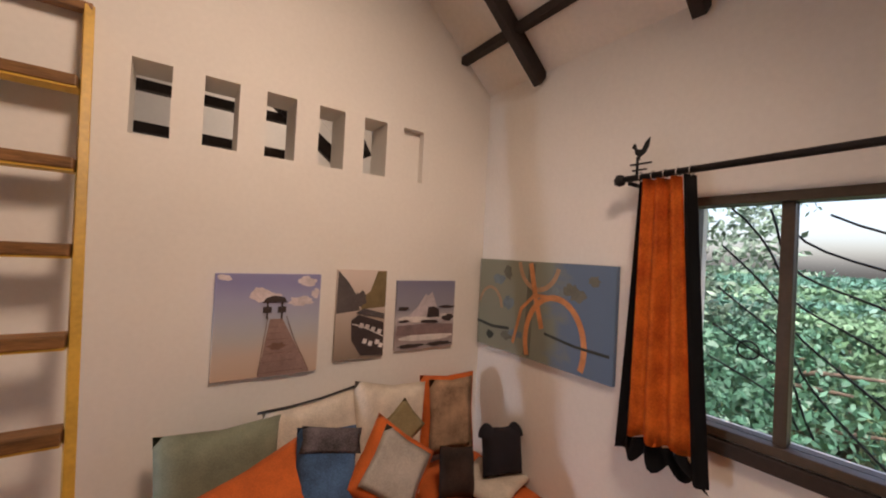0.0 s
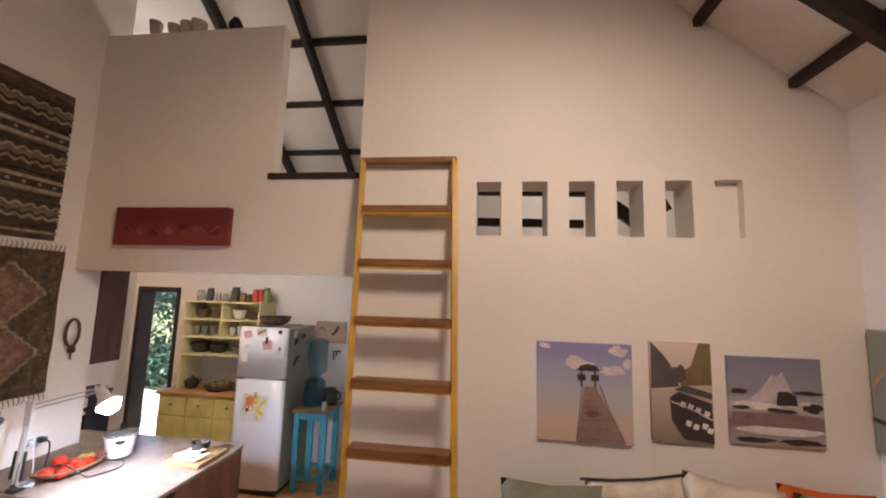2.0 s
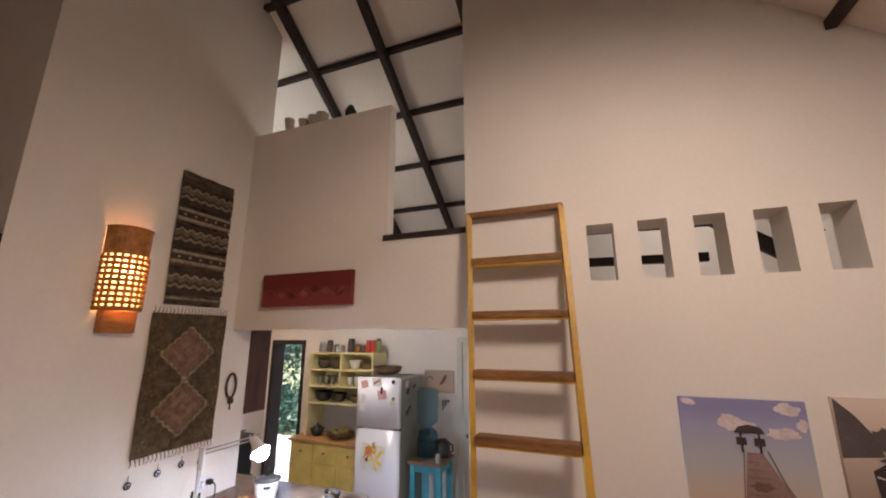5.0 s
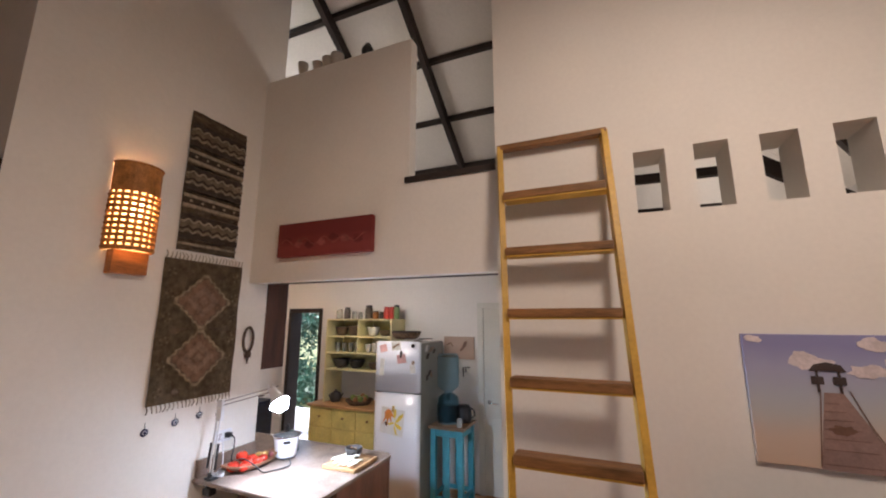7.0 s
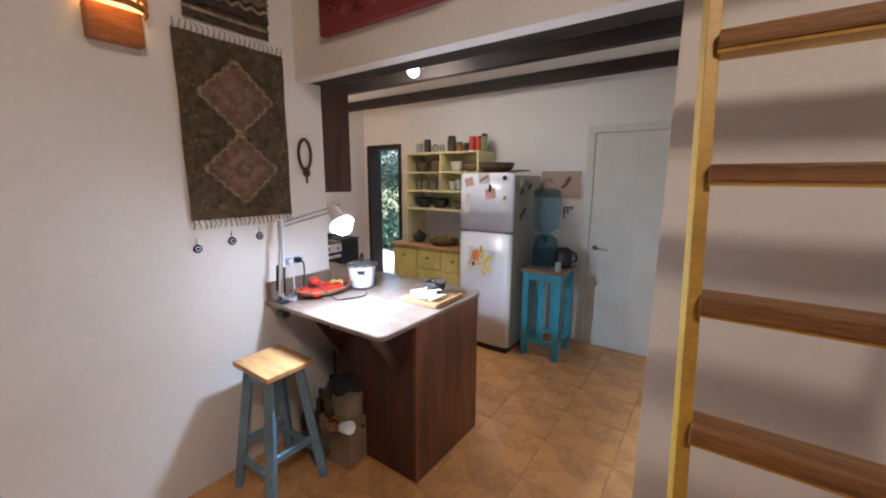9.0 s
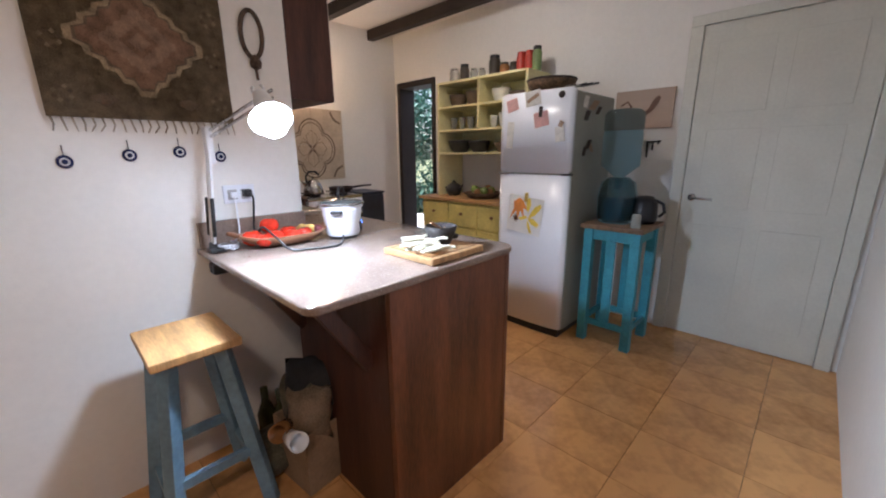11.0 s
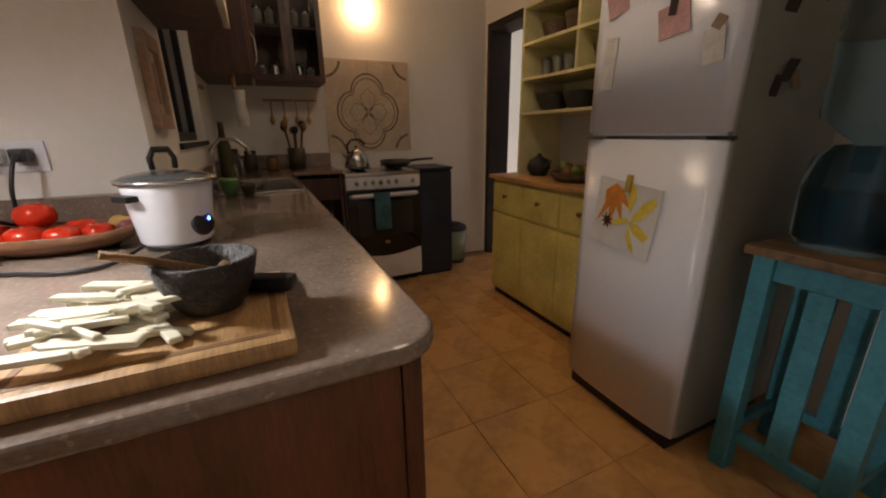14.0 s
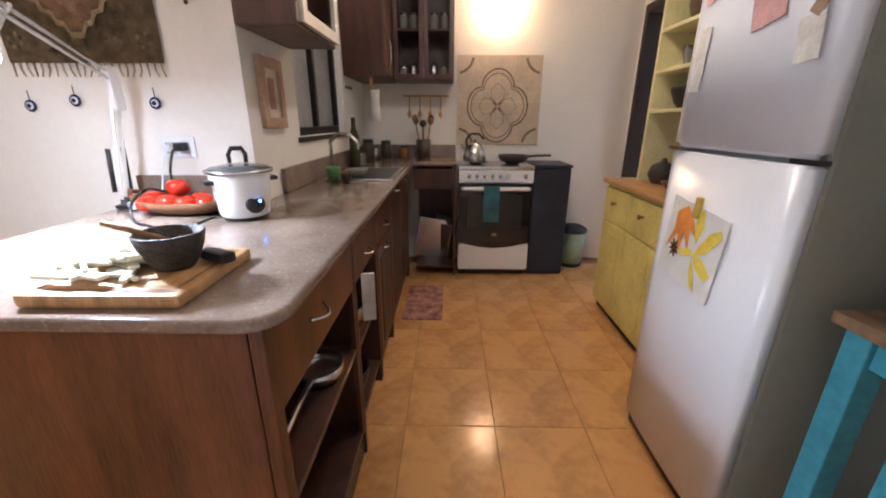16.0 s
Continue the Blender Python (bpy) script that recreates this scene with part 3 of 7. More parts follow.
def curtain():
    rod = thing("curtain_rod", "black iron curtain rod above the window", "curtain rod")
    x, z = XB - 0.10, 2.30
    part("rod", tube([(x, -1.03, z), (x, -2.95, z + 0.03)], 0.014, 10), IRON, rod)
    part("finial", turned([(0, -0.03), (0.022, -0.02), (0.026, 0), (0.015, 0.02), (0, 0.024)], 14, (x, -1.015, z)), IRON, rod)
    for y in (-1.06, -2.9):
        part("bracket", tube([(XB, y, z - 0.02), (x, y, z - 0.02)], 0.010, 8), IRON, rod)
    t = thing("curtain", "narrow orange curtain panel with black borders gathered on the rod", "curtain")
    og = material("orange batik cloth", (0.82, 0.23, 0.03), 0.85, vary=0.25, scale=12, fine=120, bump=0.2, tint=(0.58, 0.09, 0.01))
    bk = material("black cloth", (0.006, 0.0055, 0.007), 0.9, vary=0.2, bump=0.2)

    def sheet(f0, f1, z0, z1, mat, name, lift=0.0, ragged=0.0):
        bm = bmesh.new()
        n, m = 28, 16
        rows = []
        for j in range(m + 1):
            v = j / m
            row = []
            for i in range(n + 1):
                u = f0 + (f1 - f0) * i / n
                w0, w1 = 0.215, 0.355
                width = w0 + (w1 - w0) * (1 - v)
                yy = -1.205 - 0.025 * (1 - v) - (u - 0.5) * width
                fold = 0.022 * math.sin(u * 26) + 0.012 * math.sin(u * 11 + 2 * v)
                zb = z0 + ragged * (0.5 + 0.5 * math.sin(u * 23)) * (1 - v)
                row.append(bm.verts.new((XB - 0.10 + fold + lift - 0.01 * (1 - v), yy, zb + (z1 - zb) * v)))
            rows.append(row)
        for a, b in zip(rows, rows[1:]):
            for i in range(n):
                f = bm.faces.new((a[i], a[i + 1], b[i + 1], b[i]))
                f.smooth = True
        r = bmesh.ops.solidify(bm, geom=bm.faces[:], thickness=0.004)
        part(name, bm, mat, t)
    sheet(0.17, 0.82, 1.225, 2.285, og, "orange_panel", -0.006, 0.02)
    sheet(0.0, 0.17, 1.15, 2.285, bk, "border")
    sheet(0.82, 1.0, 1.15, 2.285, bk, "border")
    sheet(0.0, 1.0, 1.12, 1.23, bk, "hem", 0.004, 0.05)
    for k in range(5):
        y = -1.11 - 0.048 * k
        part("ring", tube([(x + 0.02 * math.cos(a), y, z + 0.02 * math.sin(a)) for a in [radians(30 * i) for i in range(13)]], 0.003, 5), STEEL, t)
    r = thing("rooster_ornament", "small black iron rooster ornament standing on the curtain rod", "ornament")
    bm = tube([(x, -1.09, z + 0.014), (x, -1.09, z + 0.09)], 0.006, 6)
    part("post", bm, IRON, r)
    part("vane", box(x - 0.004, x + 0.004, -1.15, -1.06, z + 0.055, z + 0.062), IRON, r)
    part("vane", box(x - 0.004, x + 0.004, -1.13, -1.07, z + 0.030, z + 0.036), IRON, r)
    p = Panel((x, -1.055, z + 0.085), (0, -0.09, 0), (0, 0, 0.085), (-1, 0, 0))
    p.shape("rooster", [(0.1, 0.55), (0.2, 0.75), (0.28, 0.72), (0.34, 0.45), (0.6, 0.4), (0.72, 0.7), (0.95, 0.95), (0.9, 0.5), (0.75, 0.2), (0.52, 0.05), (0.5, -0.1), (0.44, -0.1), (0.44, 0.06), (0.28, 0.2), (0.22, 0.45)], IRON, r, -0.003, 0.006)


curtain()


# ---- daybed and cushions ----
def pillow_mesh(w, h, t, n=14, seed=0, sag=0.0):
    bm = bmesh.new()
    r = random.Random(seed)
    ph = r.uniform(0, 6)
    sides = []
    for s in (-1, 1):
        grid = []
        for j in range(n + 1):
            row = []
            for i in range(n + 1):
                u, v = 2 * i / n - 1, 2 * j / n - 1
                k = (max(0, 1 - u ** 4) * max(0, 1 - v ** 4)) ** 0.5
                pin = 1 - 0.07 * (1 - abs(u)) * abs(v) - 0.0
                pin2 = 1 - 0.07 * (1 - abs(v)) * abs(u)
                row.append(bm.verts.new((u * w / 2 * pin2, s * t / 2 * k * (1 + 0.12 * math.sin(3 * u + ph) * math.cos(2.5 * v + ph)), v * h / 2 * pin - sag * (1 - v) * (u * u))))
            grid.append(row)
        sides.append(grid)
        for a, b in zip(grid, grid[1:]):
            for i in range(n):
                f = bm.faces.new((a[i], a[i + 1], b[i + 1], b[i]))
                f.smooth = True
    bmesh.ops.remove_doubles(bm, verts=bm.verts, dist=1e-4)
    return bm


def cloth(name, c, vary=0.15, tint=None):
    return material(name, c, 0.9, vary=vary, scale=10, fine=160, bump=0.3, tint=tint)


def cushion(name, label, place, w, h, t, mat, tilt=-18, spin=0, roll=0, seed=0, extras=()):
    """A stuffed cushion; tilt leans it back, roll turns it in its own plane."""
    ob = thing(name, label, "cushion", "cushions on the daybed")
    ob.matrix_world = pose(*place, tilt, 0, spin) @ pose(0, 0, 0, 0, roll, 0)
    part("cover", pillow_mesh(w, h, t, seed=seed), mat, ob)
    for nm, kw, kh, off, m, rot in extras:
        bm = pillow_mesh(kw, kh, 0.012, 8, seed)
        bm.transform(pose(off[0], -t / 2 * 0.92 - 0.002, off[1], 0, rot, 0))
        part(nm, bm, m, ob)
    return ob


OR, CR, GN, BK = cloth("orange cotton", (0.62, 0.13, 0.02)), cloth("cream cotton", (0.68, 0.60, 0.50)), cloth("sage cotton", (0.22, 0.24, 0.17)), cloth("dark navy cotton", (0.009, 0.008, 0.014))
DENIM = cloth("denim", (0.06, 0.13, 0.26), 0.3)
TAN, OLIVE = cloth("faded print", (0.46, 0.30, 0.19), 0.3), cloth("olive patch", (0.30, 0.24, 0.12))
bed = thing("daybed", "low plastered daybed with an orange cotton spread", "daybed")
part("base", box(1.14, XB - 0.005, -0.98, -0.004, 0.0, 0.40, 0.01), PLASTER, bed)
bm = box(1.15, XB - 0.01, -0.97, -0.01, 0.40, 0.67, 0.05)
part("mattress", bm, OR, bed, "mattress under an orange spread")
cushion("back_cushion", "sage green upholstered back cushion against the wall", (1.43, -0.20, 0.915), 0.46, 0.54, 0.14, GN, -8, seed=1)
cushion("striped_cushion", "cream cushion with dark piping leaning on the wall", (1.83, -0.17, 0.975), 0.44, 0.50, 0.13, CR, -12, 0, -6, 2, ())
cushion("patch_cushion", "cream cushion with an olive diamond patch", (2.18, -0.20, 0.97), 0.42, 0.56, 0.13, CR, -12, 0, 8, 3, (("patch", 0.19, 0.19, (0.05, 0.07), OLIVE, 45),))
cushion("print_cushion", "orange bordered cushion with a faded print", (2.62, -0.11, 0.985), 0.38, 0.46, 0.09, OR, -8, -4, 2, 4, (("print_panel", 0.30, 0.42, (0, 0), TAN, 0),))
cushion("throw_cushion", "plain orange cotton cushion lying on the spread", (1.56, -0.46, 0.93), 0.52, 0.40, 0.16, OR, -42, 10, -14, 5)
cushion("denim_cushion", "blue denim cushion with a ragged grey top", (1.78, -0.45, 0.99), 0.26, 0.42, 0.11, DENIM, -28, 4, 10, 6, (("ragged_top", 0.26, 0.10, (0, 0.15), cloth("grey fray", (0.13, 0.11, 0.12), 0.4), 4),))
cushion("diamond_cushion", "square orange bordered cushion standing on its corner", (2.06, -0.48, 0.98), 0.34, 0.34, 0.10, OR, -28, 4, 42, 7, (("centre", 0.265, 0.265, (0, 0), cloth("pale centre", (0.46, 0.42, 0.37)), 0),))
cushion("folded_blanket", "folded cream blanket on the daybed corner", (2.72, -0.40, 0.70), 0.36, 0.34, 0.07, CR, -90, 20, 0, 8)
cushion("cat_cushion", "dark navy cushion with two pointed corners", (2.78, -0.42, 0.86), 0.25, 0.25, 0.11, BK, -18, -12, 4, 9)
cushion("dark_cushion", "small dark fringed cushion between the others", (2.50, -0.38, 0.80), 0.20, 0.24, 0.12, cloth("brown black fleece", (0.035, 0.02, 0.015), 0.4), -25, -8, 10, 10)
for ob in [o for o in scene.objects if o.name.startswith("cat_cushion")]:
    for sx in (-0.11, 0.11):
        part("ear", turned([(0.048, -0.03), (0.044, 0.0), (0.030, 0.026), (0.012, 0.040), (0, 0.042)], 12, (sx * 0.82, 0, 0.10)), BK, ob)
pp = [o for o in scene.objects if o.name.startswith("striped_cushion")][0]
part("piping", tube([(-0.24, -0.01, 0.245), (-0.1, -0.02, 0.238), (0.05, -0.02, 0.238), (0.24, -0.01, 0.25)], 0.006, 6), BLACK, pp, "dark piping along the seam")


# ---- rug wall ----
def wall_rug(name, label, y0, y1, z0, z1, base, fringe):
    t = thing(name, label, "rug")
    bm = bmesh.new()
    n = 12
    rows = [[bm.verts.new((XC + 0.012 + 0.004 * math.sin(i * 1.3 + j), y0 + (y1 - y0) * i / n, z0 + (z1 - z0) * j / n)) for i in range(n + 1)] for j in range(n + 1)]
    for a, b in zip(rows, rows[1:]):
        for i in range(n):
            bm.faces.new((a[i], a[i + 1], b[i + 1], b[i]))
    bmesh.ops.solidify(bm, geom=bm.faces[:], thickness=0.006)
    part("weave", bm, base, t)
    return t, Panel((XC + 0.0185, y0, z0), (0, y1 - y0, 0), (0, 0, z1 - z0), (1, 0, 0))


def rugs():
    wl = lambda n, c: material(n, c, 0.95, vary=0.25, scale=30, fine=220, bump=0.5)
    dk, md, lt = wl("dark brown wool", (0.055, 0.04, 0.03)), wl("grey brown wool", (0.20, 0.155, 0.105)), wl("pale wool", (0.34, 0.28, 0.20))
    t, p = wall_rug("striped_rug", "flat woven wool rug with dark and pale wavy stripes", -0.502, -0.100, 2.272, 3.188, wl("taupe wool", (0.17, 0.13, 0.09)), False)
    wave = lambda v, a, ph: [(i / 40, v + a * math.sin(i / 40 * 6 * 2 * math.pi + ph)) for i in range(41)]
    for c in (0.825, 0.505, 0.165):
        for v, w, m, a in ((0.062, 0.040, dk, 0.0), (0.040, 0.012, lt, 0.011), (0.012, 0.022, md, 0.011), (-0.010, 0.009, dk, 0.011), (-0.032, 0.012, lt, 0.011), (-0.062, 0.040, dk, 0.0)):
            p.strip("stripe", wave(c + v, a, c * 20), w, m, t, 0.0012 if a == 0 else 0.0028)
    for c in (0.665, 0.345):
        for v, w, m in ((0.052, 0.012, dk), (0.034, 0.022, lt), (0.0, 0.042, dk), (-0.034, 0.022, lt), (-0.050, 0.010, md)):
            p.strip("stripe", wave(c + v, 0.0, 0.0), w, m, t, 0.0012)
        for k in range(5):
            p.shape("knot", circle(0.12 + k * 0.19, c, 0.026, 0.010, 8), lt, t, 0.004)
    p.strip("stripe", wave(0.955, 0.0, 0.0), 0.012, md, t, 0.0012)
    p.strip("stripe", wave(0.045, 0.0, 0.0), 0.014, lt, t, 0.0012)
    t, p = wall_rug("diamond_rug", "brown wool kilim with two linked diamonds and fringed ends", -0.555, -0.030, 1.375, 2.215, wl("umber wool", (0.21, 0.155, 0.095)), True)
    wool = wl("umber wool", (0.21, 0.155, 0.095))
    rust, sand, edge = wl("rust wool", (0.195, 0.115, 0.072)), wl("sand wool", (0.30, 0.232, 0.145)), wl("olive wool", (0.145, 0.105, 0.068))
    blush = wl("faded rose wool", (0.235, 0.150, 0.100))

    def serrated(cy, rx, ry, teeth):
        """A diamond whose sides step in and out like woven saw teeth."""
        pts = []
        for q in range(4):
            a0, a1 = radians(90 * q), radians(90 * q + 90)
            for i in range(teeth):
                f = i / teeth
                k = 1.0 if i % 2 else 0.90
                pts.append((0.5 + k * rx * ((1 - f) * math.cos(a0) + f * math.cos(a1)), cy + k * ry * ((1 - f) * math.sin(a0) + f * math.sin(a1))))
        return pts
    for cy in (0.70, 0.29):
        for k, (q, m) in enumerate(((1.0, sand), (0.89, edge), (0.84, rust), (0.55, blush), (0.28, rust), (0.16, blush))):
            p.shape("diamond", serrated(cy, 0.39 * q, 0.225 * q, 10), m, t, 0.0006 + 0.0005 * k)
    for side in (-1, 1):
        p.shape("side_wedge", [(0.5 + side * 0.36, 0.52), (0.5 + side * 0.10, 0.495), (0.5 + side * 0.36, 0.47)], edge, t, 0.0008)
        for v in (0.90, 0.07):
            p.shape("corner_mark", circle(0.5 + side * 0.22, v, 0.07, 0.030, 4), edge, t, 0.0008)
    for u in (0.09, 0.91):
        for v in (0.08, 0.26, 0.42, 0.58, 0.74, 0.90):
            for i in range(8):
                a = radians(45 * i + 22)
                p.shape("flower_petal", circle(u + 0.040 * math.cos(a), v + 0.026 * math.sin(a), 0.014, 0.009, 4), sand if i % 2 else edge, t, 0.0012)
    fr = wl("fringe wool", (0.42, 0.36, 0.28))
    for z, d in ((1.375, -1), (2.215, 1)):
        for k in range(22):
            y = -0.547 + k * 0.0241
            part("tassel", tube([(XC + 0.012, y, z), (XC + 0.016, y + 0.004, z + d * 0.022), (XC + 0.012, y + 0.010 * math.sin(k), z + d * 0.042)], 0.0035, 5, taper=0.0022), fr, t)


rugs()


def wall_sconce():
    t = thing("wall_sconce", "half round pierced bamboo wall lamp glowing orange", "wall lamp")
    y, z0, z1, r = -0.755, 2.215, 2.688, 0.115
    shade = material("lit bamboo weave", (0.50, 0.21, 0.05), 0.6, vary=0.25, scale=20, fine=120, bump=0.3)
    ring = lambda zz, rr, a0=0, a1=180: [(XC + 0.004 + rr * math.sin(radians(a)), y - rr * math.cos(radians(a)), zz) for a in [a0 + (a1 - a0) * i / 16 for i in range(17)]]
    rows = [ring(z, r) for z in (z0 + (z1 - z0) * 0.66, z1)]
    bm = bmesh.new()
    q = [[bm.verts.new(p) for p in row] for row in rows]
    for i in range(16):
        bm.faces.new((q[0][i], q[0][i + 1], q[1][i + 1], q[1][i]))
    part("band", bm, shade, t, "solid woven upper band")
    for k in range(10):
        z = z0 + (z1 - z0) * 0.66 * (k + 0.3) / 10
        part("hoop", tube(ring(z, r), 0.0105, 5), shade, t)
    for k in range(11):
        a = radians(4 + 17.2 * k)
        part("slat", bar((XC + 0.004 + r * math.sin(a), y - r * math.cos(a), z0), (XC + 0.004 + r * math.sin(a), y - r * math.cos(a), z0 + (z1 - z0) * 0.66), 0.020, 0.008, 0.0), shade, t)
    paper = bpy.data.materials.new("lit rice paper")
    paper.use_nodes = True
    nb = paper.node_tree.nodes["Principled BSDF"]
    nb.inputs["Base Color"].default_value, nb.inputs["Roughness"].default_value = (0.9, 0.7, 0.4, 1), 0.8
    nb.inputs["Transmission Weight"].default_value = 0.6
    nb.inputs["Emission Color"].default_value, nb.inputs["Emission Strength"].default_value = (1.0, 0.50, 0.13, 1), 1.2
    bm = bmesh.new()
    rr = r - 0.008
    rows = [[bm.verts.new((XC + 0.004 + rr * math.sin(math.pi * i / 16), y - rr * math.cos(math.pi * i / 16), z)) for i in range(17)] for z in (z0 + 0.01, z0 + (z1 - z0) * 0.66)]
    for i in range(16):
        bm.faces.new((rows[0][i], rows[0][i + 1], rows[1][i + 1], rows[1][i]))
    part("liner", bm, paper, t, "glowing paper liner").visible_shadow = False
    for zz in (z0, z1):
        part("rim", tube([(XC + 0.004 + r * math.sin(math.pi * i / 16), y - r * math.cos(math.pi * i / 16), zz) for i in range(17)], 0.006, 6), shade, t)
    part("bracket", box(XC + 0.001, XC + 0.06, y - 0.088, y + 0.088, 2.088, 2.213, 0.006), material("orange wood block", (0.42, 0.15, 0.03), 0.5, vary=0.25, stretch=(1, 1, 5)), t)
    bulb = material("warm bulb", (1.0, 0.62, 0.25), emit=14.0)
    part("bulb", turned([(0, 0.05), (0.022, 0.035), (0.028, 0.0), (0.016, -0.04), (0.012, -0.05)], 14, (XC + 0.055, y, 2.445)), bulb, t)


wall_sconce()


def wall_hangings():
    blue, wh = material("cobalt glass", (0.012, 0.02, 0.08), 0.15, vary=0.1, bump=0), material("white glass", (0.7, 0.72, 0.75), 0.2, vary=0.05, bump=0)
    for y, z in ((-0.538, 1.240), (-0.375, 1.258), (-0.228, 1.268), (-0.095, 1.250)):
        t = thing("eye_charm", "round blue glass eye charm hung on the wall", "charm", "charms below the rug")
        for nm, r, x, m in (("disc", 0.021, 0.006, blue), ("white_ring", 0.013, 0.009, wh), ("pupil", 0.008, 0.011, blue)):
            bm = turned([(0, -0.003), (r * 0.9, -0.003), (r, 0), (r * 0.9, 0.003), (0, 0.004)], 16)
            bm.transform(pose(XC + x, y, z, 0, 90, 0))
            part(nm, bm, m, t)
        part("loop", tube([(XC + 0.004, y, z + 0.02), (XC + 0.004, y, z + 0.05)], 0.0015, 5), BLACK, t)
    t = thing("rope_loop", "dark braided rope loop hanging on the wall", "hanging")
    m = material("dark rope", (0.10, 0.065, 0.045), 0.9, vary=0.4, scale=60, fine=200, bump=0.8)
    part("loop", tube([(XC + 0.016, 0.075 + 0.040 * math.sin(a), 1.712 - 0.085 * math.cos(a)) for a in [radians(12 * i) for i in range(31)]], 0.009, 7), m, t)
    part("knot", turned([(0, -0.03), (0.02, -0.02), (0.022, 0.0), (0.015, 0.02), (0, 0.03)], 10, (XC + 0.02, 0.078, 1.612)), m, t)
    part("tail", tube([(XC + 0.016, 0.078, 1.587), (XC + 0.016, 0.082, 1.547)], 0.006, 6), m, t)
    t = thing("red_panel", "dull red canvas panel hung above the kitchen opening", "picture")
    part("canvas", box(-1.21, -0.437, 0.008, YD - 0.001, 2.275, 2.510, 0.004), gradient("worn red canvas", [(0.0, (0.20, 0.030, 0.022)), (0.5, (0.235, 0.04, 0.035)), (0.9, (0.16, 0.02, 0.018))], 2, 0.8, 0.5, 6), t)

    p = Panel((-1.21, 0.008, 2.275), (0.773, 0, 0), (0, 0, 0.235), (0, -1, 0))
    faded, deep = flat("faded red paint", (0.29, 0.075, 0.06), 0.8, 0.3), flat("deep red paint", (0.15, 0.018, 0.016), 0.8, 0.3)
    for k in range(7):
        r = random.Random(70 + k)
        u = 0.12 + 0.125 * k
        p.shape("painted_leaf", blob(u, r.uniform(0.30, 0.52), 0.045, r.uniform(0.07, 0.13), 70 + k), faded if k % 2 else deep, t, 0.0008)
    p.strip("painted_stem", [(0.05 + 0.9 * i / 30, 0.42 + 0.10 * math.sin(i * 0.9)) for i in range(31)], 0.006, faded, t, 0.0016)


wall_hangings()
d = thing("door_2", "dark brown timber door frame at the end of the rug wall", "door", kind="structure")
part("jamb", box(-1.66, XC + 0.012, -1.325, -1.272, 0.0, 2.54, 0.006), DARKWOOD, d)


# ---- kitchen counter ----
def worktop():
    t = thing("worktop", "taupe terrazzo worktop running from the peninsula to the stove wall", "worktop")
    z0, z1 = 0.876, 0.902
    pts = [(XC + 0.003, -0.225)]

    def rounded(cx, cy, r, a0):
        return [(cx + r * math.cos(radians(a0 + 15 * i)), cy + r * math.sin(radians(a0 + 15 * i))) for i in range(7)]
    pts += rounded(-0.605 - 0.04, -0.225 + 0.04, 0.04, -90)
    pts += rounded(-0.605 - 0.07, 0.662 - 0.07, 0.07, 0)
    pts += [(-2.98, 0.662), (-2.98, 0.985), (XE + 0.003, 0.985), (XE + 0.003, YK + 0.003), (XC + 0.003, YK + 0.003)]
    sink = [(-2.55, 0.33), (-2.55, 0.62), (-2.05, 0.62), (-2.05, 0.33)]
    bm = bmesh.new()
    lo = [bm.verts.new((x, y, z0)) for x, y in pts]
    f = bm.faces.new(lo)
    g = bmesh.ops.extrude_face_region(bm, geom=[f])
    bmesh.ops.translate(bm, verts=[k for k in g["geom"] if isinstance(k, bmesh.types.BMVert)], vec=(0, 0, z1 - z0))
    es = [e for e in bm.edges if abs(e.verts[0].co.z - e.verts[1].co.z) < 1e-5]
    bmesh.ops.bevel(bm, geom=es, offset=0.008, segments=3, affect="EDGES", profile=0.5)
    part("slab", bm, STONE, t)
    part("backsplash", box(XC + 0.003, XC + 0.025, -0.215, YK - 0.002, 0.9025, 1.003, 0.004), STONE, t)
    part("backsplash", box(XE + 0.03, XC - 0.2, YK + 0.003, YK + 0.025, 0.9025, 1.003, 0.004), STONE, t)
    part("backsplash", box(XE + 0.003, XE + 0.025, YK + 0.03, 0.98, 0.9025, 1.003, 0.004), STONE, t)
    rim = bmesh.new()
    for x0, x1, y0, y1 in ((-2.58, -2.04, 0.30, 0.325), (-2.58, -2.04, 0.615, 0.64), (-2.58, -2.555, 0.325, 0.615), (-2.065, -2.04, 0.325, 0.615)):
        add_box(rim, x0, x1, y0, y1, 0.902, 0.912, 0.003)
    part("sink_rim", rim, STEEL, t)
    # flat plate; its dark colour stands for the shade inside the bowl
    part("sink_bowl", box(-2.555, -2.065, 0.325, 0.615, 0.9025, 0.9055), material("shaded sink steel", (0.16, 0.16, 0.16), 0.35, metal=0.9, vary=0.2), t)


def handle(x, y, z, parent):
    part("handle", tube([(x - 0.045 + 0.09 * i / 10, y + 0.026 * math.sin(math.pi * i / 10) + 0.001, z - 0.008 * math.sin(math.pi * i / 10)) for i in range(11)], 0.0045, 6), STEEL, parent, "bowed chrome handle")


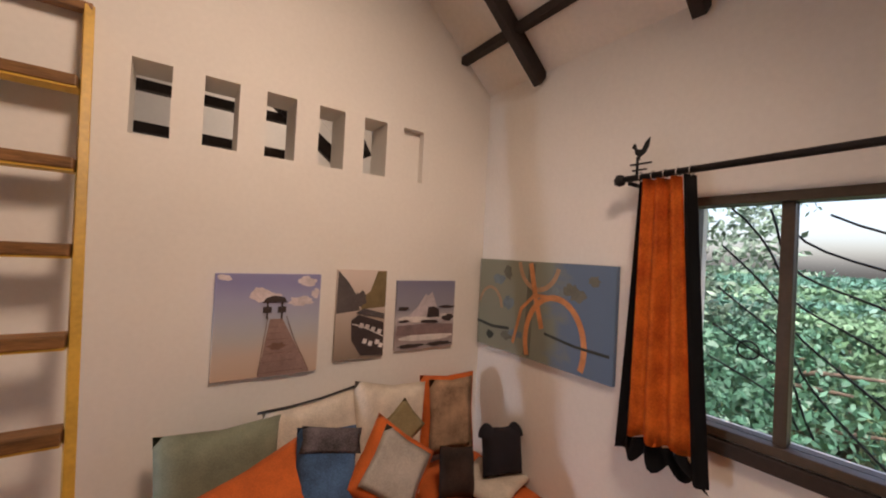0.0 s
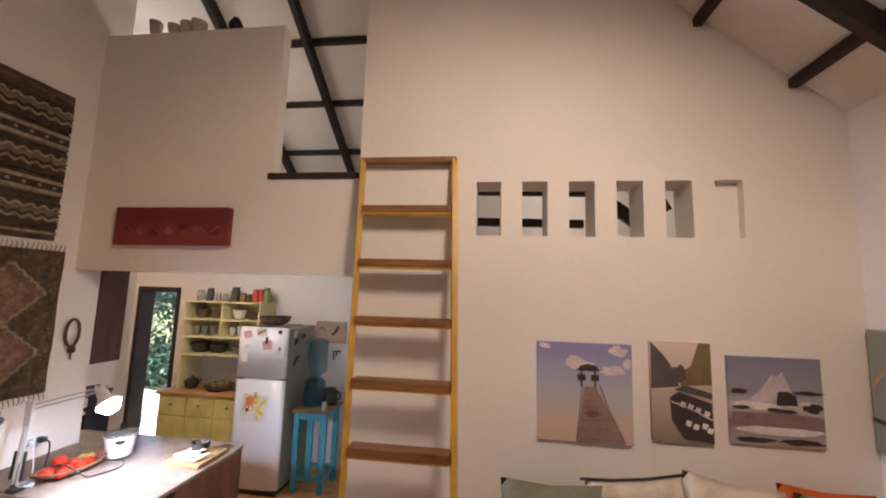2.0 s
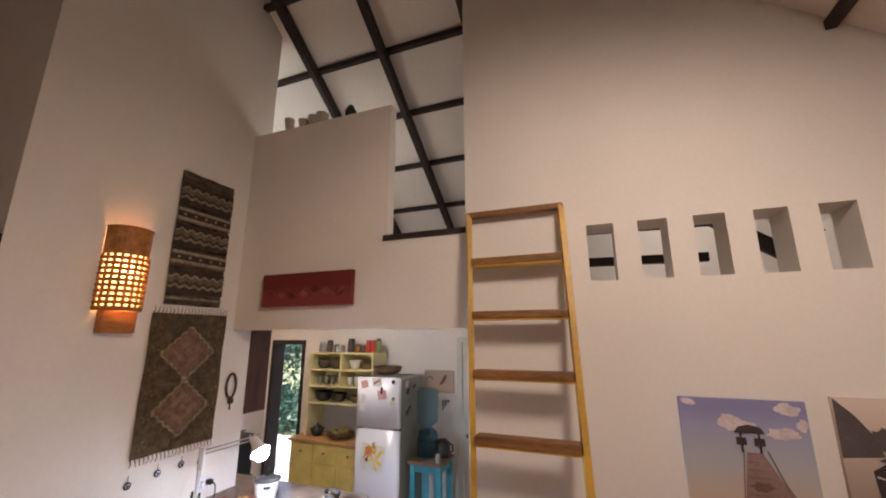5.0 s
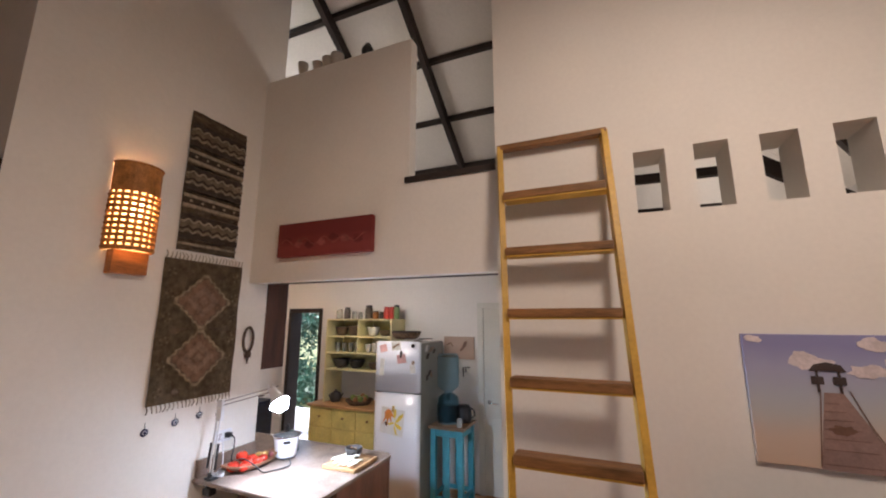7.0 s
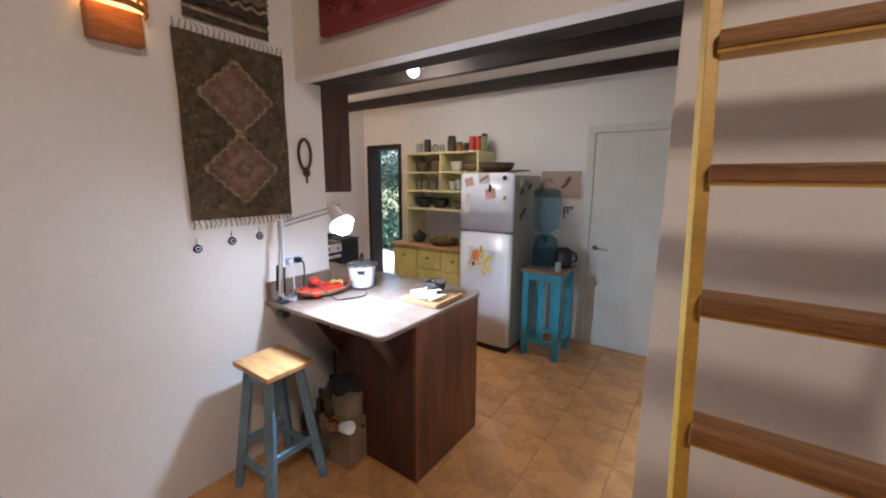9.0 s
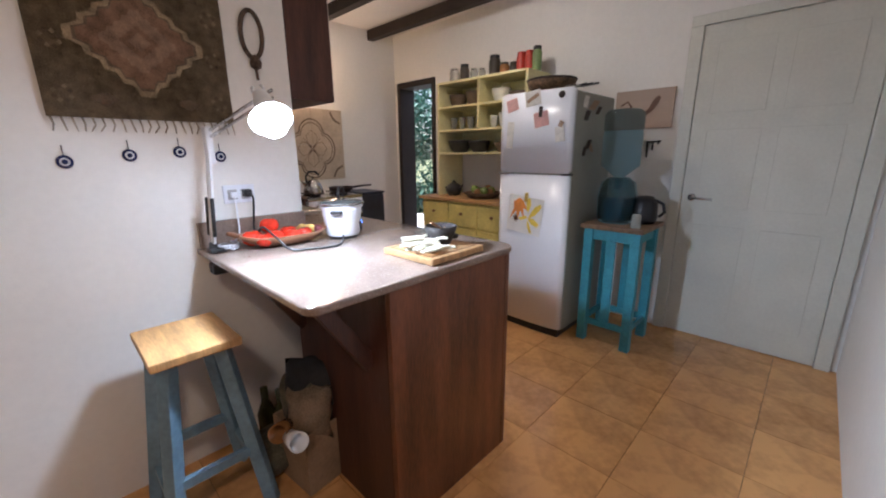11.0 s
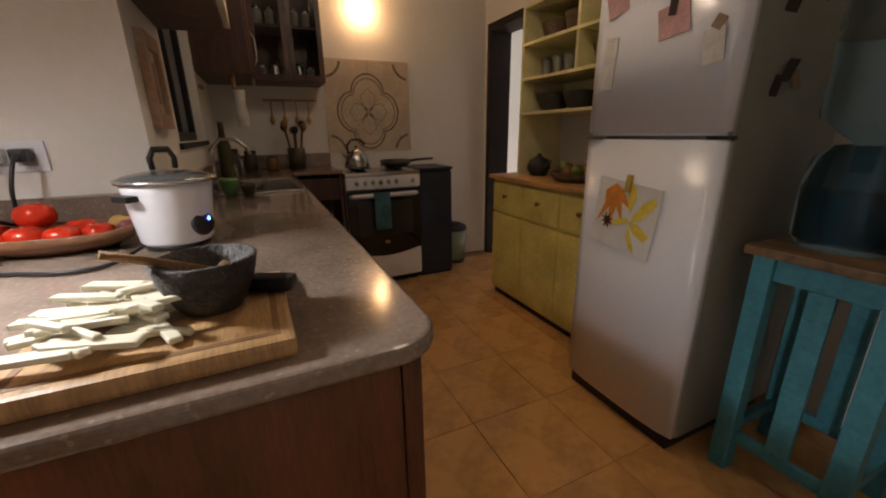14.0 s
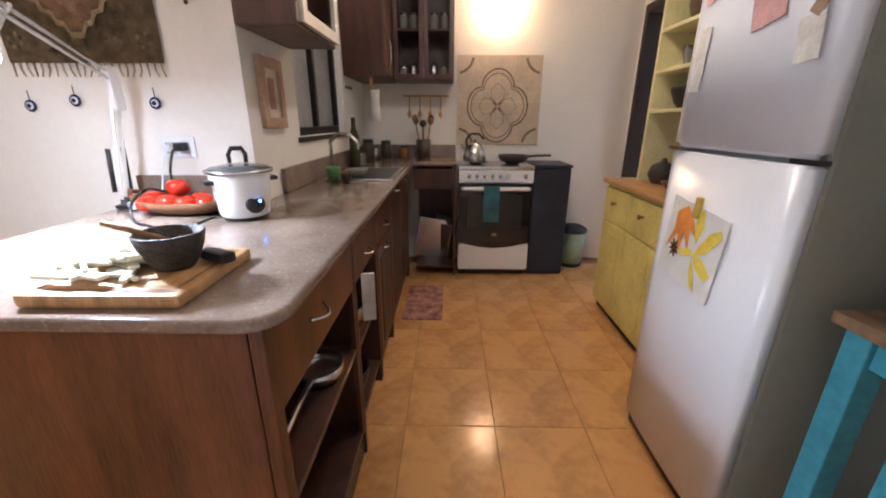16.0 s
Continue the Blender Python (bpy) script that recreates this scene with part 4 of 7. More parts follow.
def peninsula():
    t = thing("peninsula_base", "red brown wooden peninsula base with drawer and open shelves", "cabinet")
    x0, x1, y0, y1 = -1.235, -0.645, 0.03, 0.625
    part("end_panel", box(x1, x1 + 0.022, y0, y1 - 0.024, 0.0, 0.875, 0.002), BROWN, t)
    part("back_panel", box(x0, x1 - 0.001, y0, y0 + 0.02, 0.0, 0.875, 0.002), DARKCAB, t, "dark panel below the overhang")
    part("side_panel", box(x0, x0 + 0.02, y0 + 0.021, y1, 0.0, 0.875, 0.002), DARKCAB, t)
    part("post", box(x1 - 0.012, x1 + 0.022, y1 - 0.022, y1 + 0.004, 0.0, 0.875, 0.004), BROWN, t)
    part("plinth", box(x0 + 0.021, x1 - 0.001, y0 + 0.021, y1 - 0.01, 0.0, 0.10), DARKCAB, t)
    part("shelf", box(x0 + 0.021, x1 - 0.013, y0 + 0.021, y1 - 0.004, 0.45, 0.47, 0.002), DARKCAB, t)
    part("shelf", box(x0 + 0.021, x1 - 0.013, y0 + 0.021, y1 - 0.004, 0.101, 0.118, 0.002), DARKCAB, t)
    dr = part("drawer", box(x0 + 0.045, x1 - 0.014, y1 - 0.022, y1 + 0.002, 0.690, 0.862, 0.004), BROWN, t)
    part("drawer_box", box(x0 + 0.03, x1 - 0.03, y0 + 0.05, y1 - 0.023, 0.69, 0.84), DARKCAB, dr)
    part("stile", box(x0 + 0.001, x0 + 0.042, y1 - 0.022, y1 - 0.002, 0.10, 0.862, 0.003), DARKCAB, t)
    handle(-0.865, y1 + 0.003, 0.785, dr)
    for xx in (-1.18, -0.74):
        part("bracket", bar((xx, y0 - 0.001, 0.60), (xx, -0.13, 0.845), 0.035, 0.05), DARKCAB, t)


def base_unit(name, label, x0, x1, style):
    t = thing(name, label, "cabinet", "kitchen base units")
    y0, y1 = YK + 0.03, 0.612
    for xx in (x0, x1 - 0.02):
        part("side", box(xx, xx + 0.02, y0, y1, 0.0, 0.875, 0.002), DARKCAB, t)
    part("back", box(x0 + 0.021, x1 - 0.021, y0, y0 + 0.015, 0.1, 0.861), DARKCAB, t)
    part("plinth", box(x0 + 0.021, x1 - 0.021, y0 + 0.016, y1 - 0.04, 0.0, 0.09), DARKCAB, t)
    if "drawer" in style:
        dr = part("drawer", box(x0 + 0.022, x1 - 0.022, y1 - 0.02, y1 + 0.002, 0.672, 0.852, 0.004), BROWN, t)
        handle((x0 + x1) / 2, y1 + 0.003, 0.735, dr)
    if "open" in style:
        for z in (0.10, 0.40):
            part("shelf", box(x0 + 0.021, x1 - 0.021, y0 + 0.016, y1 - 0.006, z, z + 0.02, 0.002), DARKCAB, t)
    if "door" in style:
        top = 0.655 if "drawer" in style else 0.85
        n = 2 if x1 - x0 > 0.5 else 1
        w = (x1 - x0 - 0.044) / n
        for k in range(n):
            a = x0 + 0.022 + k * w
            d = part("door", box(a + 0.002, a + w - 0.002, y1 - 0.02, y1 + 0.001, 0.10, top, 0.004), BROWN, t)
            part("inset", box(a + 0.06, a + w - 0.06, y1 + 0.001, y1 + 0.006, 0.16, top - 0.06, 0.003), DARKCAB, d)
            handle(a + w / 2, y1 + 0.002, top - 0.03, d)


worktop()
peninsula()
base_unit("base_unit", "dark wooden base unit with a drawer above open shelves", -1.66, -1.237, "drawer open")
base_unit("base_unit", "dark wooden base unit with a drawer and a door", -2.05, -1.662, "drawer door")
base_unit("base_unit", "dark wooden sink unit with two doors", -2.975, -2.052, "door")
t = thing("corner_unit", "dark open corner unit beside the stove holding trays", "cabinet", "kitchen base units")
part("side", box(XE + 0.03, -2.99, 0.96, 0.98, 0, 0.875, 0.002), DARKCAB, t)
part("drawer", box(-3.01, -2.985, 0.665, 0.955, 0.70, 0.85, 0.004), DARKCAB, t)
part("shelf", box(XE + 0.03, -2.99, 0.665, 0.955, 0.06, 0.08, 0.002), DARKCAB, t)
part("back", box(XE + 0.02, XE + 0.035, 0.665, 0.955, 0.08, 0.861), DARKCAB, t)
for k, (yy, h) in enumerate(((0.74, 0.34), (0.80, 0.30), (0.86, 0.36))):
    tr = tagged(part("baking_tray", bar((-3.20 - 0.02 * k, yy, 0.082), (-3.20, yy + 0.06, 0.08 + h), 0.012, 0.22), STEEL), "steel baking tray stored upright in the corner unit", "tray", "stored trays")

# pans and cloth in the open shelves
def pan(place, r, h, mat, label, stick=None, turn=0.0):
    t = thing("pan", label, "pan", at=place, turn=turn)
    part("bowl", turned([(0, 0.002), (r * 0.82, 0.0), (r * 0.95, h * 0.5), (r, h), (r * 0.97, h), (r * 0.92, h * 0.5), (r * 0.78, 0.006), (0, 0.006)], 28), mat, t)
    if stick:
        part("handle", tube([(r * 0.98, 0, h * 0.85), (r + stick * 0.5, 0, h * 1.1), (r + stick, 0, h * 1.2)], 0.010, 8, taper=0.008), mat, t)
    return t


pan((-1.04, 0.545, 0.471), 0.075, 0.05, STEEL, "shiny steel pan in the open shelf", 0.24, 4)
pan((-1.45, 0.50, 0.421), 0.10, 0.09, STEEL, "steel pot in the open shelf")
pan((-1.44, 0.48, 0.121), 0.12, 0.10, BLACK, "black pot on the lower shelf")
tagged(part("dish_cloth", bar((-1.40, 0.627, 0.66), (-1.41, 0.624, 0.46), 0.05, 0.008, 0.003), cloth("white towel", (0.75, 0.73, 0.70))), "white dish cloth hanging from the base unit", "cloth")

# ---- upper cabinets ----
def upper_cabinets():
    t = thing("wall_cabinet", "dark wooden wall cabinet with a pale framed glass door", "cabinet")
    x0, x1, y0, y1, z0, z1 = -1.95, XC + 0.008, YK + 0.003, 0.425, 1.490, 2.17
    part("back", box(x0 + 0.019, x1 - 0.019, y0, y0 + 0.012, z0 + 0.019, z1 - 0.019), DARKCAB, t)
    for b in ((x0, x0 + 0.018, y0, y1, z0, z1), (x1 - 0.018, x1, y0, y1, z0, z1), (x0 + 0.0185, x1 - 0.0185, y0, y1, z0, z0 + 0.018), (x0 + 0.0185, x1 - 0.0185, y0, y1, z1 - 0.018, z1), (x0 + 0.0185, x1 - 0.0185, y0 + 0.013, y1 - 0.01, 1.80, 1.815)):
        part("board", box(*b, 0.002), DARKCAB, t)
    d = part("door_frame", wall(-1.94, -1.52, 1.505, 2.15, 0.426, 0.445, [(-1.90, -1.56, 1.545, 2.10)]), material("pale grey paint", (0.62, 0.58, 0.50), 0.45, vary=0.08), t, "pale painted door frame")
    part("glass", box(-1.90, -1.56, 0.430, 0.434, 1.545, 2.10), MATS["glass"], d).visible_shadow = False
    for k in range(4):
        pot((-1.84 + 0.075 * k if k < 2 else -1.66 + 0.002 * k, 0.33, 1.5085 + (0.0 if k < 3 else 0.035)), 0.055 if k > 1 else 0.034, 0.05 if k > 1 else 0.10, material("glazed cream ware", (0.62, 0.55, 0.44), 0.25, vary=0.1, bump=0), "cream glazed dish inside the wall cabinet", "dish")
    t = thing("wall_cabinet", "dark wooden wall cabinet beside the kitchen window", "cabinet")
    part("body", box(XE + 0.003, -2.83, YK + 0.003, 0.50, 1.475, 2.20, 0.003), DARKCAB, t)
    part("door", box(-3.1, -2.835, 0.501, 0.518, 1.485, 2.19, 0.003), BROWN, t)
    part("handle", tube([(-2.86, 0.519, 1.52), (-2.86, 0.54, 1.56), (-2.86, 0.54, 1.66), (-2.86, 0.519, 1.70)], 0.005, 6), STEEL, t)
    t = thing("glass_cabinet", "dark wooden corner cabinet with glass doors and jars inside", "cabinet")
    x0, x1, y0, y1, z0, z1 = XE + 0.003, -3.13, 0.522, 0.955, 1.475, 2.20
    for b in ((x0, x1, y0, y0 + 0.018, z0, z1), (x0, x1, y1 - 0.018, y1, z0, z1), (x0, x1, y0 + 0.019, y1 - 0.019, z0, z0 + 0.02), (x0, x1, y0 + 0.019, y1 - 0.019, z1 - 0.02, z1), (x0, x1 - 0.03, y0 + 0.019, y1 - 0.019, 1.80, 1.815)):
        part("board", box(*b, 0.002), DARKCAB, t)
    part("back", box(x0, x0 + 0.008, y0 + 0.02, y1 - 0.02, z0 + 0.021, z1 - 0.021), DARKCAB, t)
    for a, b in ((y0 + 0.003, (y0 + y1) / 2 - 0.002), ((y0 + y1) / 2 + 0.002, y1 - 0.003)):
        d = part("door", wall(a, b, z0 + 0.003, z1 - 0.003, x1 + 0.001, x1 + 0.018, [(a + 0.03, b - 0.03, z0 + 0.04, z1 - 0.04)], swap=True), DARKCAB, t)
        part("pane", box(x1 + 0.006, x1 + 0.010, a + 0.03, b - 0.03, z0 + 0.04, z1 - 0.04), MATS["glass"], d).visible_shadow = False
    for k in range(5):
        jar((-3.26, 0.575 + 0.077 * k, 1.4955), 0.030, 0.09 + 0.02 * (k % 2), ("glass", "steel")[k % 2])
        jar((-3.27, 0.585 + 0.075 * k, 1.8155), 0.032, 0.12, "glass")


JAR_KINDS = {
    "glass": (material("clear jar glass", (0.72, 0.72, 0.66), 0.1, vary=0.05, bump=0, trans=0.7), STEEL, "clear glass jar with a metal lid"),
    "steel": (STEEL, BLACK, "steel canister with a dark lid"),
    "dark": (material("dark spice", (0.06, 0.045, 0.03), 0.3, vary=0.3), BLACK, "dark storage jar with a black lid"),
    "red": (material("red tin", (0.50, 0.05, 0.03), 0.35, vary=0.15), material("red lid", (0.40, 0.03, 0.02), 0.4), "red tin with a lid"),
    "green": (material("green tin", (0.20, 0.28, 0.10), 0.4, vary=0.2), BLACK, "green tin with a dark lid"),
    "amber": (material("amber spice jar", (0.30, 0.13, 0.04), 0.25, vary=0.2), BLACK, "amber spice jar with a black lid"),
}


def jar(place, r, h, kind):
    body, lid, label = JAR_KINDS[kind]
    t = thing("jar", label, "jar", "jars and tins", at=place)
    part("body", turned([(0, 0), (r * 0.92, 0), (r, r * 0.2), (r, h * 0.74), (r * 0.78, h * 0.84), (r * 0.78, h * 0.86), (0, h * 0.86)], 18), body, t)
    part("lid", turned([(r * 0.84, h * 0.845), (r * 0.86, h * 0.98), (r * 0.78, h), (0, h)], 18), lid, t)


def pot(place, r, h, mat, label, name="bowl"):
    t = tagged(part(name, turned([(0, 0), (r * 0.55, 0), (r * 0.8, h * 0.3), (r, h * 0.85), (r, h), (r * 0.93, h), (r * 0.75, h * 0.35), (0, h * 0.12)], 22), mat), label, name, "bowls and cups")
    t.matrix_world = pose(*place)
    return t


upper_cabinets()

# ---- stove end ----
def stove():
    t = thing("stove", "white gas stove with a black glass oven door and knobs", "stove")
    x0, x1, y0, y1 = XE + 0.05, -2.985, 0.998, 1.560
    black_glass = material("black oven glass", (0.012, 0.012, 0.014), 0.06, vary=0.1, bump=0)
    part("body", box(x0, x1 - 0.03, y0, y1, 0.05, 0.845, 0.004), FRIDGE, t)
    part("top", box(x0, x1, y0 - 0.003, y1 + 0.003, 0.846, 0.875, 0.006), STEEL, t)
    pn = part("control_panel", box(x1 - 0.029, x1 + 0.004, y0, y1, 0.755, 0.845, 0.006), FRIDGE, t)
    for k in range(7):
        yy = y0 + 0.080 + (0.058 * k if k < 6 else 0.42)
        bm = turned([(0, 0), (0.016, 0), (0.014, 0.016), (0, 0.017)], 14)
        bm.transform(pose(x1 + 0.004, yy, 0.80, 0, 90, 0))
        merge(bm, box(x1 + 0.018, x1 + 0.030, yy - 0.005, yy + 0.005, 0.780, 0.822, 0.002))
        part("knob", bm, STEEL, pn, "steel knob")
    d = part("oven_door", box(x1 - 0.029, x1, y0 + 0.004, y1 - 0.004, 0.275, 0.745, 0.006), black_glass, t, "black glass oven door")
    part("window", box(x1 + 0.0005, x1 + 0.003, y0 + 0.07, y1 - 0.07, 0.40, 0.66, 0.001), material("oven window", (0.035, 0.035, 0.038), 0.1, vary=0.1, bump=0), d)
    part("handle", tube([(x1, y0 + 0.03, 0.705), (x1 + 0.03, y0 + 0.05, 0.71), (x1 + 0.035, (y0 + y1) / 2, 0.71), (x1 + 0.03, y1 - 0.05, 0.71), (x1, y1 - 0.03, 0.705)], 0.017, 8), FRIDGE, d)
    dip = bmesh.new()
    arc = [(y0 + 0.01 + (y1 - y0 - 0.02) * i / 16, 0.281 - 0.042 * math.sin(math.pi * i / 16)) for i in range(17)]
    front = [dip.verts.new((x1 + 0.0045, yy, zz)) for yy, zz in arc]
    back = [dip.verts.new((x1 + 0.0005, yy, zz)) for yy, zz in arc]
    dip.faces.new(front)
    dip.faces.new(list(reversed(back)))
    for i in range(17):
        j = (i + 1) % 17
        dip.faces.new((front[j], front[i], back[i], back[j]))
    bmesh.ops.recalc_face_normals(dip, faces=dip.faces)
    part("lower_lip", dip, black_glass, d)
    part("badge", box(x1 + 0.0005, x1 + 0.004, 1.262, 1.30, 0.335, 0.358, 0.001), STEEL, d)
    part("drawer", box(x1 - 0.029, x1 + 0.001, y0 + 0.004, y1 - 0.004, 0.055, 0.272, 0.005), FRIDGE, t)
    part("foot", box(x0 + 0.04, x1 - 0.05, y0 + 0.02, y1 - 0.02, 0.0, 0.05), BLACK, t)
    for xx in (x0 + 0.12, x1 - 0.12):
        for yy in (y0 + 0.14, y1 - 0.14):
            part("burner", turned([(0, 0.0), (0.045, 0.0), (0.04, 0.012), (0, 0.014)], 18, (xx, yy, 0.8755)), BLACK, t)
            g = bmesh.new()
            for a in (0, 45, 90, 135):
                dx, dy = 0.085 * math.cos(radians(a)), 0.085 * math.sin(radians(a))
                tube([(xx - dx, yy - dy, 0.897), (xx + dx, yy + dy, 0.897)], 0.004, 5, g)
            part("grate", g, BLACK, t)
    tw = tagged(part("tea_towel", box(x1 + 0.050, x1 + 0.057, 1.185, 1.305, 0.46, 0.735, 0.003), cloth("teal towel", (0.045, 0.15, 0.18), 0.3)), "dark teal towel hanging on the oven handle", "towel")
    pan((x1 - 0.14, 1.42, 0.9015), 0.12, 0.045, material("worn dark pan", (0.05, 0.04, 0.04), 0.35, metal=0.6), "dark frying pan on the stove", 0.17, 60)
    k = thing("kettle", "steel whistling kettle with a black handle on the stove", "kettle", at=(x1 - 0.12, 1.12, 0.9015))
    part("body", turned([(0, 0), (0.085, 0), (0.09, 0.02), (0.075, 0.08), (0.045, 0.125), (0.025, 0.135), (0, 0.137)], 26), STEEL, k)
    part("lid_knob", turned([(0.006, 0.13), (0.006, 0.145), (0.013, 0.152), (0, 0.16)], 12), BLACK, k)
    part("handle", tube([(0, -0.06, 0.10), (0, -0.065, 0.16), (0, -0.03, 0.20), (0, 0.03, 0.20), (0, 0.065, 0.165)], 0.009, 8), BLACK, k)
    part("spout", tube([(0, -0.06, 0.07), (0, -0.105, 0.12)], 0.014, 8, taper=0.008), STEEL, k)


stove()
t = thing("blue_cabinet", "narrow dark blue cabinet beside the stove", "cabinet")
nav = material("navy paint", (0.018, 0.026, 0.05), 0.5, vary=0.25)
part("body", box(XE + 0.05, -3.035, 1.566, 1.846, 0.0, 0.862, 0.004), nav, t)
part("door", box(-3.034, -3.012, 1.569, 1.843, 0.03, 0.85, 0.004), nav, t)
part("top", box(XE + 0.045, -3.005, 1.564, 1.852, 0.8625, 0.882, 0.004), nav, t)
t = thing("pedal_bin", "pale green pedal bin with a dark lid", "bin", at=(-3.28, 1.99, 0))
part("body", turned([(0, 0.03), (0.095, 0.03), (0.115, 0.30), (0, 0.30)], 24), material("bin green", (0.30, 0.42, 0.30), 0.45, vary=0.15), t)
part("lid", turned([(0.12, 0.302), (0.118, 0.325), (0.07, 0.355), (0, 0.362)], 24), BLACK, t)
part("foot", turned([(0, 0), (0.10, 0), (0.10, 0.028), (0, 0.028)], 24), BLACK, t)


def tile_panel():
    t = thing("tile_panel", "patterned stone tile panel with a quatrefoil above the stove", "tile panel")
    y0, y1, z0, z1 = 0.984, 1.658, 1.003, 1.683
    m = material("beige marble tile", (0.58, 0.47, 0.36), 0.35, vary=0.10, scale=7, fine=40, bump=0.03)
    br = material("brown inlay", (0.20, 0.135, 0.095), 0.4, vary=0.25, scale=30)
    mid = material("taupe inlay", (0.33, 0.25, 0.185), 0.4, vary=0.15, scale=20)
    for a, b in ((y0, (y0 + y1) / 2 - 0.0008), ((y0 + y1) / 2 + 0.0008, y1)):
        for c, d in ((z0, (z0 + z1) / 2 - 0.0008), ((z0 + z1) / 2 + 0.0008, z1)):
            part("tile", box(XE + 0.001, XE + 0.012, a, b, c, d, 0.0008), m, t)
    p = Panel((XE + 0.012, y0, z0), (0, y1 - y0, 0), (0, 0, z1 - z0), (1, 0, 0))
    p = Panel((XE + 0.012, y0 - 0.008, z0 - 0.085), (0, y1 - y0, 0), (0, 0, (z1 - z0) * 1.14), (1, 0, 0))
    quat = lambda k: [(0.5 + k * q * math.cos(a), 0.5 + k * q * math.sin(a)) for a in [radians(3 * i) for i in range(121)] for q in [0.095 * abs(math.cos(2 * a)) ** 0.8 + 0.265]]
    for k, w, mm in ((1.0, 0.013, br), (0.88, 0.008, br)):
        p.strip("outline", quat(k), w, mm, t, 0.0005)
    for k in range(4):
        a = radians(90 * k)
        c, s = math.cos(a), math.sin(a)
        pet = [(0.5 + c * u - s * v, 0.5 + s * u + c * v) for u, v in [(0.02, 0), (0.08, 0.07), (0.16, 0.085), (0.225, 0.0), (0.16, -0.085), (0.08, -0.07)]]
        p.strip("petal_line", pet + [pet[0]], 0.007, mid, t, 0.0005)
        c, s = math.cos(a + math.pi / 4), math.sin(a + math.pi / 4)
        p.shape("star", [(0.5 + c * u - s * v, 0.5 + s * u + c * v) for u, v in ((0, 0), (0.04, 0.012), (0.085, 0), (0.04, -0.012))], br, t, 0.001)
        p.strip("vein", [(0.5, 0.5), (0.5 + c * 0.19, 0.5 + s * 0.19)], 0.004, mid, t, 0.0008)
    p = Panel((XE + 0.012, y0, z0), (0, y1 - y0, 0), (0, 0, z1 - z0), (1, 0, 0))
    for cy, cz, a0 in ((0, 1, -90), (1, 1, 180), (1, 0, 90), (0, 0, 0)):
        p.strip("corner_arc", [(cy + 0.19 * math.cos(radians(a0 + 9 * i)) * (1 if 0 <= cy + 0.19 * math.cos(radians(a0 + 9 * i)) <= 1 else 0.99), cz + 0.19 * math.sin(radians(a0 + 9 * i))) for i in range(1, 10)], 0.020, br, t, 0.0005)


tile_panel()
t = thing("stove_sconce", "small dark wall lamp throwing warm light over the stove", "wall lamp")
part("bracket", box(XE + 0.001, XE + 0.03, 1.265, 1.335, 2.10, 2.28, 0.006), IRON, t)
part("shade", turned([(0.05, 0.0), (0.045, 0.10), (0.02, 0.14), (0, 0.145), (0.016, 0.138), (0.04, 0.095), (0.046, 0.0)], 18, (XE + 0.085, 1.30, 2.10)), IRON, t)
part("bulb", turned([(0, -0.02), (0.025, 0.0), (0.03, 0.03), (0.015, 0.07), (0, 0.08)], 14, (XE + 0.085, 1.30, 2.06)), MATS["warm bulb"], t)

# ---- sink side ----
t = thing("tap", "chrome gooseneck tap behind the sink", "tap", at=(-2.20, 0.29, 0.9025))
part("base", turned([(0, 0), (0.024, 0), (0.02, 0.03), (0.012, 0.05), (0, 0.05)], 16), STEEL, t)
part("spout", tube([(0, 0, 0.04), (0, 0, 0.18), (0, 0.04, 0.225), (0, 0.10, 0.225), (0, 0.14, 0.19), (0, 0.15, 0.15)], 0.010, 8), STEEL, t)
for s in (-1, 1):
    part("lever", tube([(s * 0.05, 0, 0.0), (s * 0.05, 0, 0.035), (s * 0.09, 0.02, 0.05)], 0.008, 6), STEEL, t)
pot((-2.01, 0.35, 0.9025), 0.035, 0.075, material("green tumbler", (0.10, 0.24, 0.08), 0.3, vary=0.1), "green plastic tumbler by the sink", "cup")
pot((-2.13, 0.44, 0.913), 0.06, 0.04, JAR_KINDS["glass"][0], "clear glass bowl draining by the sink")
pot((-1.98, 0.42, 0.9025), 0.03, 0.05, JAR_KINDS["dark"][0], "dark cup by the sink", "cup")
t = thing("bottle", "dark olive bottle standing by the sink", "bottle", at=(-2.66, 0.31, 0.9025))
part("glass", turned([(0, 0), (0.034, 0), (0.034, 0.19), (0.014, 0.25), (0.014, 0.31), (0, 0.31)], 18), material("olive glass", (0.05, 0.05, 0.02), 0.12, bump=0), t)
for k, (x, y, r, h, kind) in enumerate(((-2.78, 0.32, 0.035, 0.08, "glass"), (-3.05, 0.32, 0.045, 0.16, "dark"), (-3.16, 0.34, 0.04, 0.11, "steel"), (-3.25, 0.42, 0.045, 0.14, "dark"), (-3.30, 0.56, 0.04, 0.10, "amber"))):
    jar((x, y, 0.9025), r, h, kind)
t = thing("utensil_jar", "dark jar holding wooden and black cooking utensils", "utensil jar", at=(-3.24, 0.72, 0.9025))
part("jar", turned([(0, 0), (0.055, 0), (0.06, 0.15), (0.054, 0.15), (0.048, 0.01), (0, 0.01)], 20), JAR_KINDS["dark"][0], t)
for k in range(6):
    a = radians(60 * k)
    e = Vector((0.07 * math.cos(a), 0.07 * math.sin(a), 0.27 + 0.02 * (k % 3)))
    u = part("utensil", tube([(0.02 * math.cos(a), 0.02 * math.sin(a), 0.02), e], 0.005, 6), RUNG if k % 2 else BLACK, t)
    part("spoon_head", turned([(0, -0.035), (0.02, -0.015), (0.026, 0.0), (0.018, 0.02), (0, 0.028)], 10, e), RUNG if k % 2 else BLACK, u)
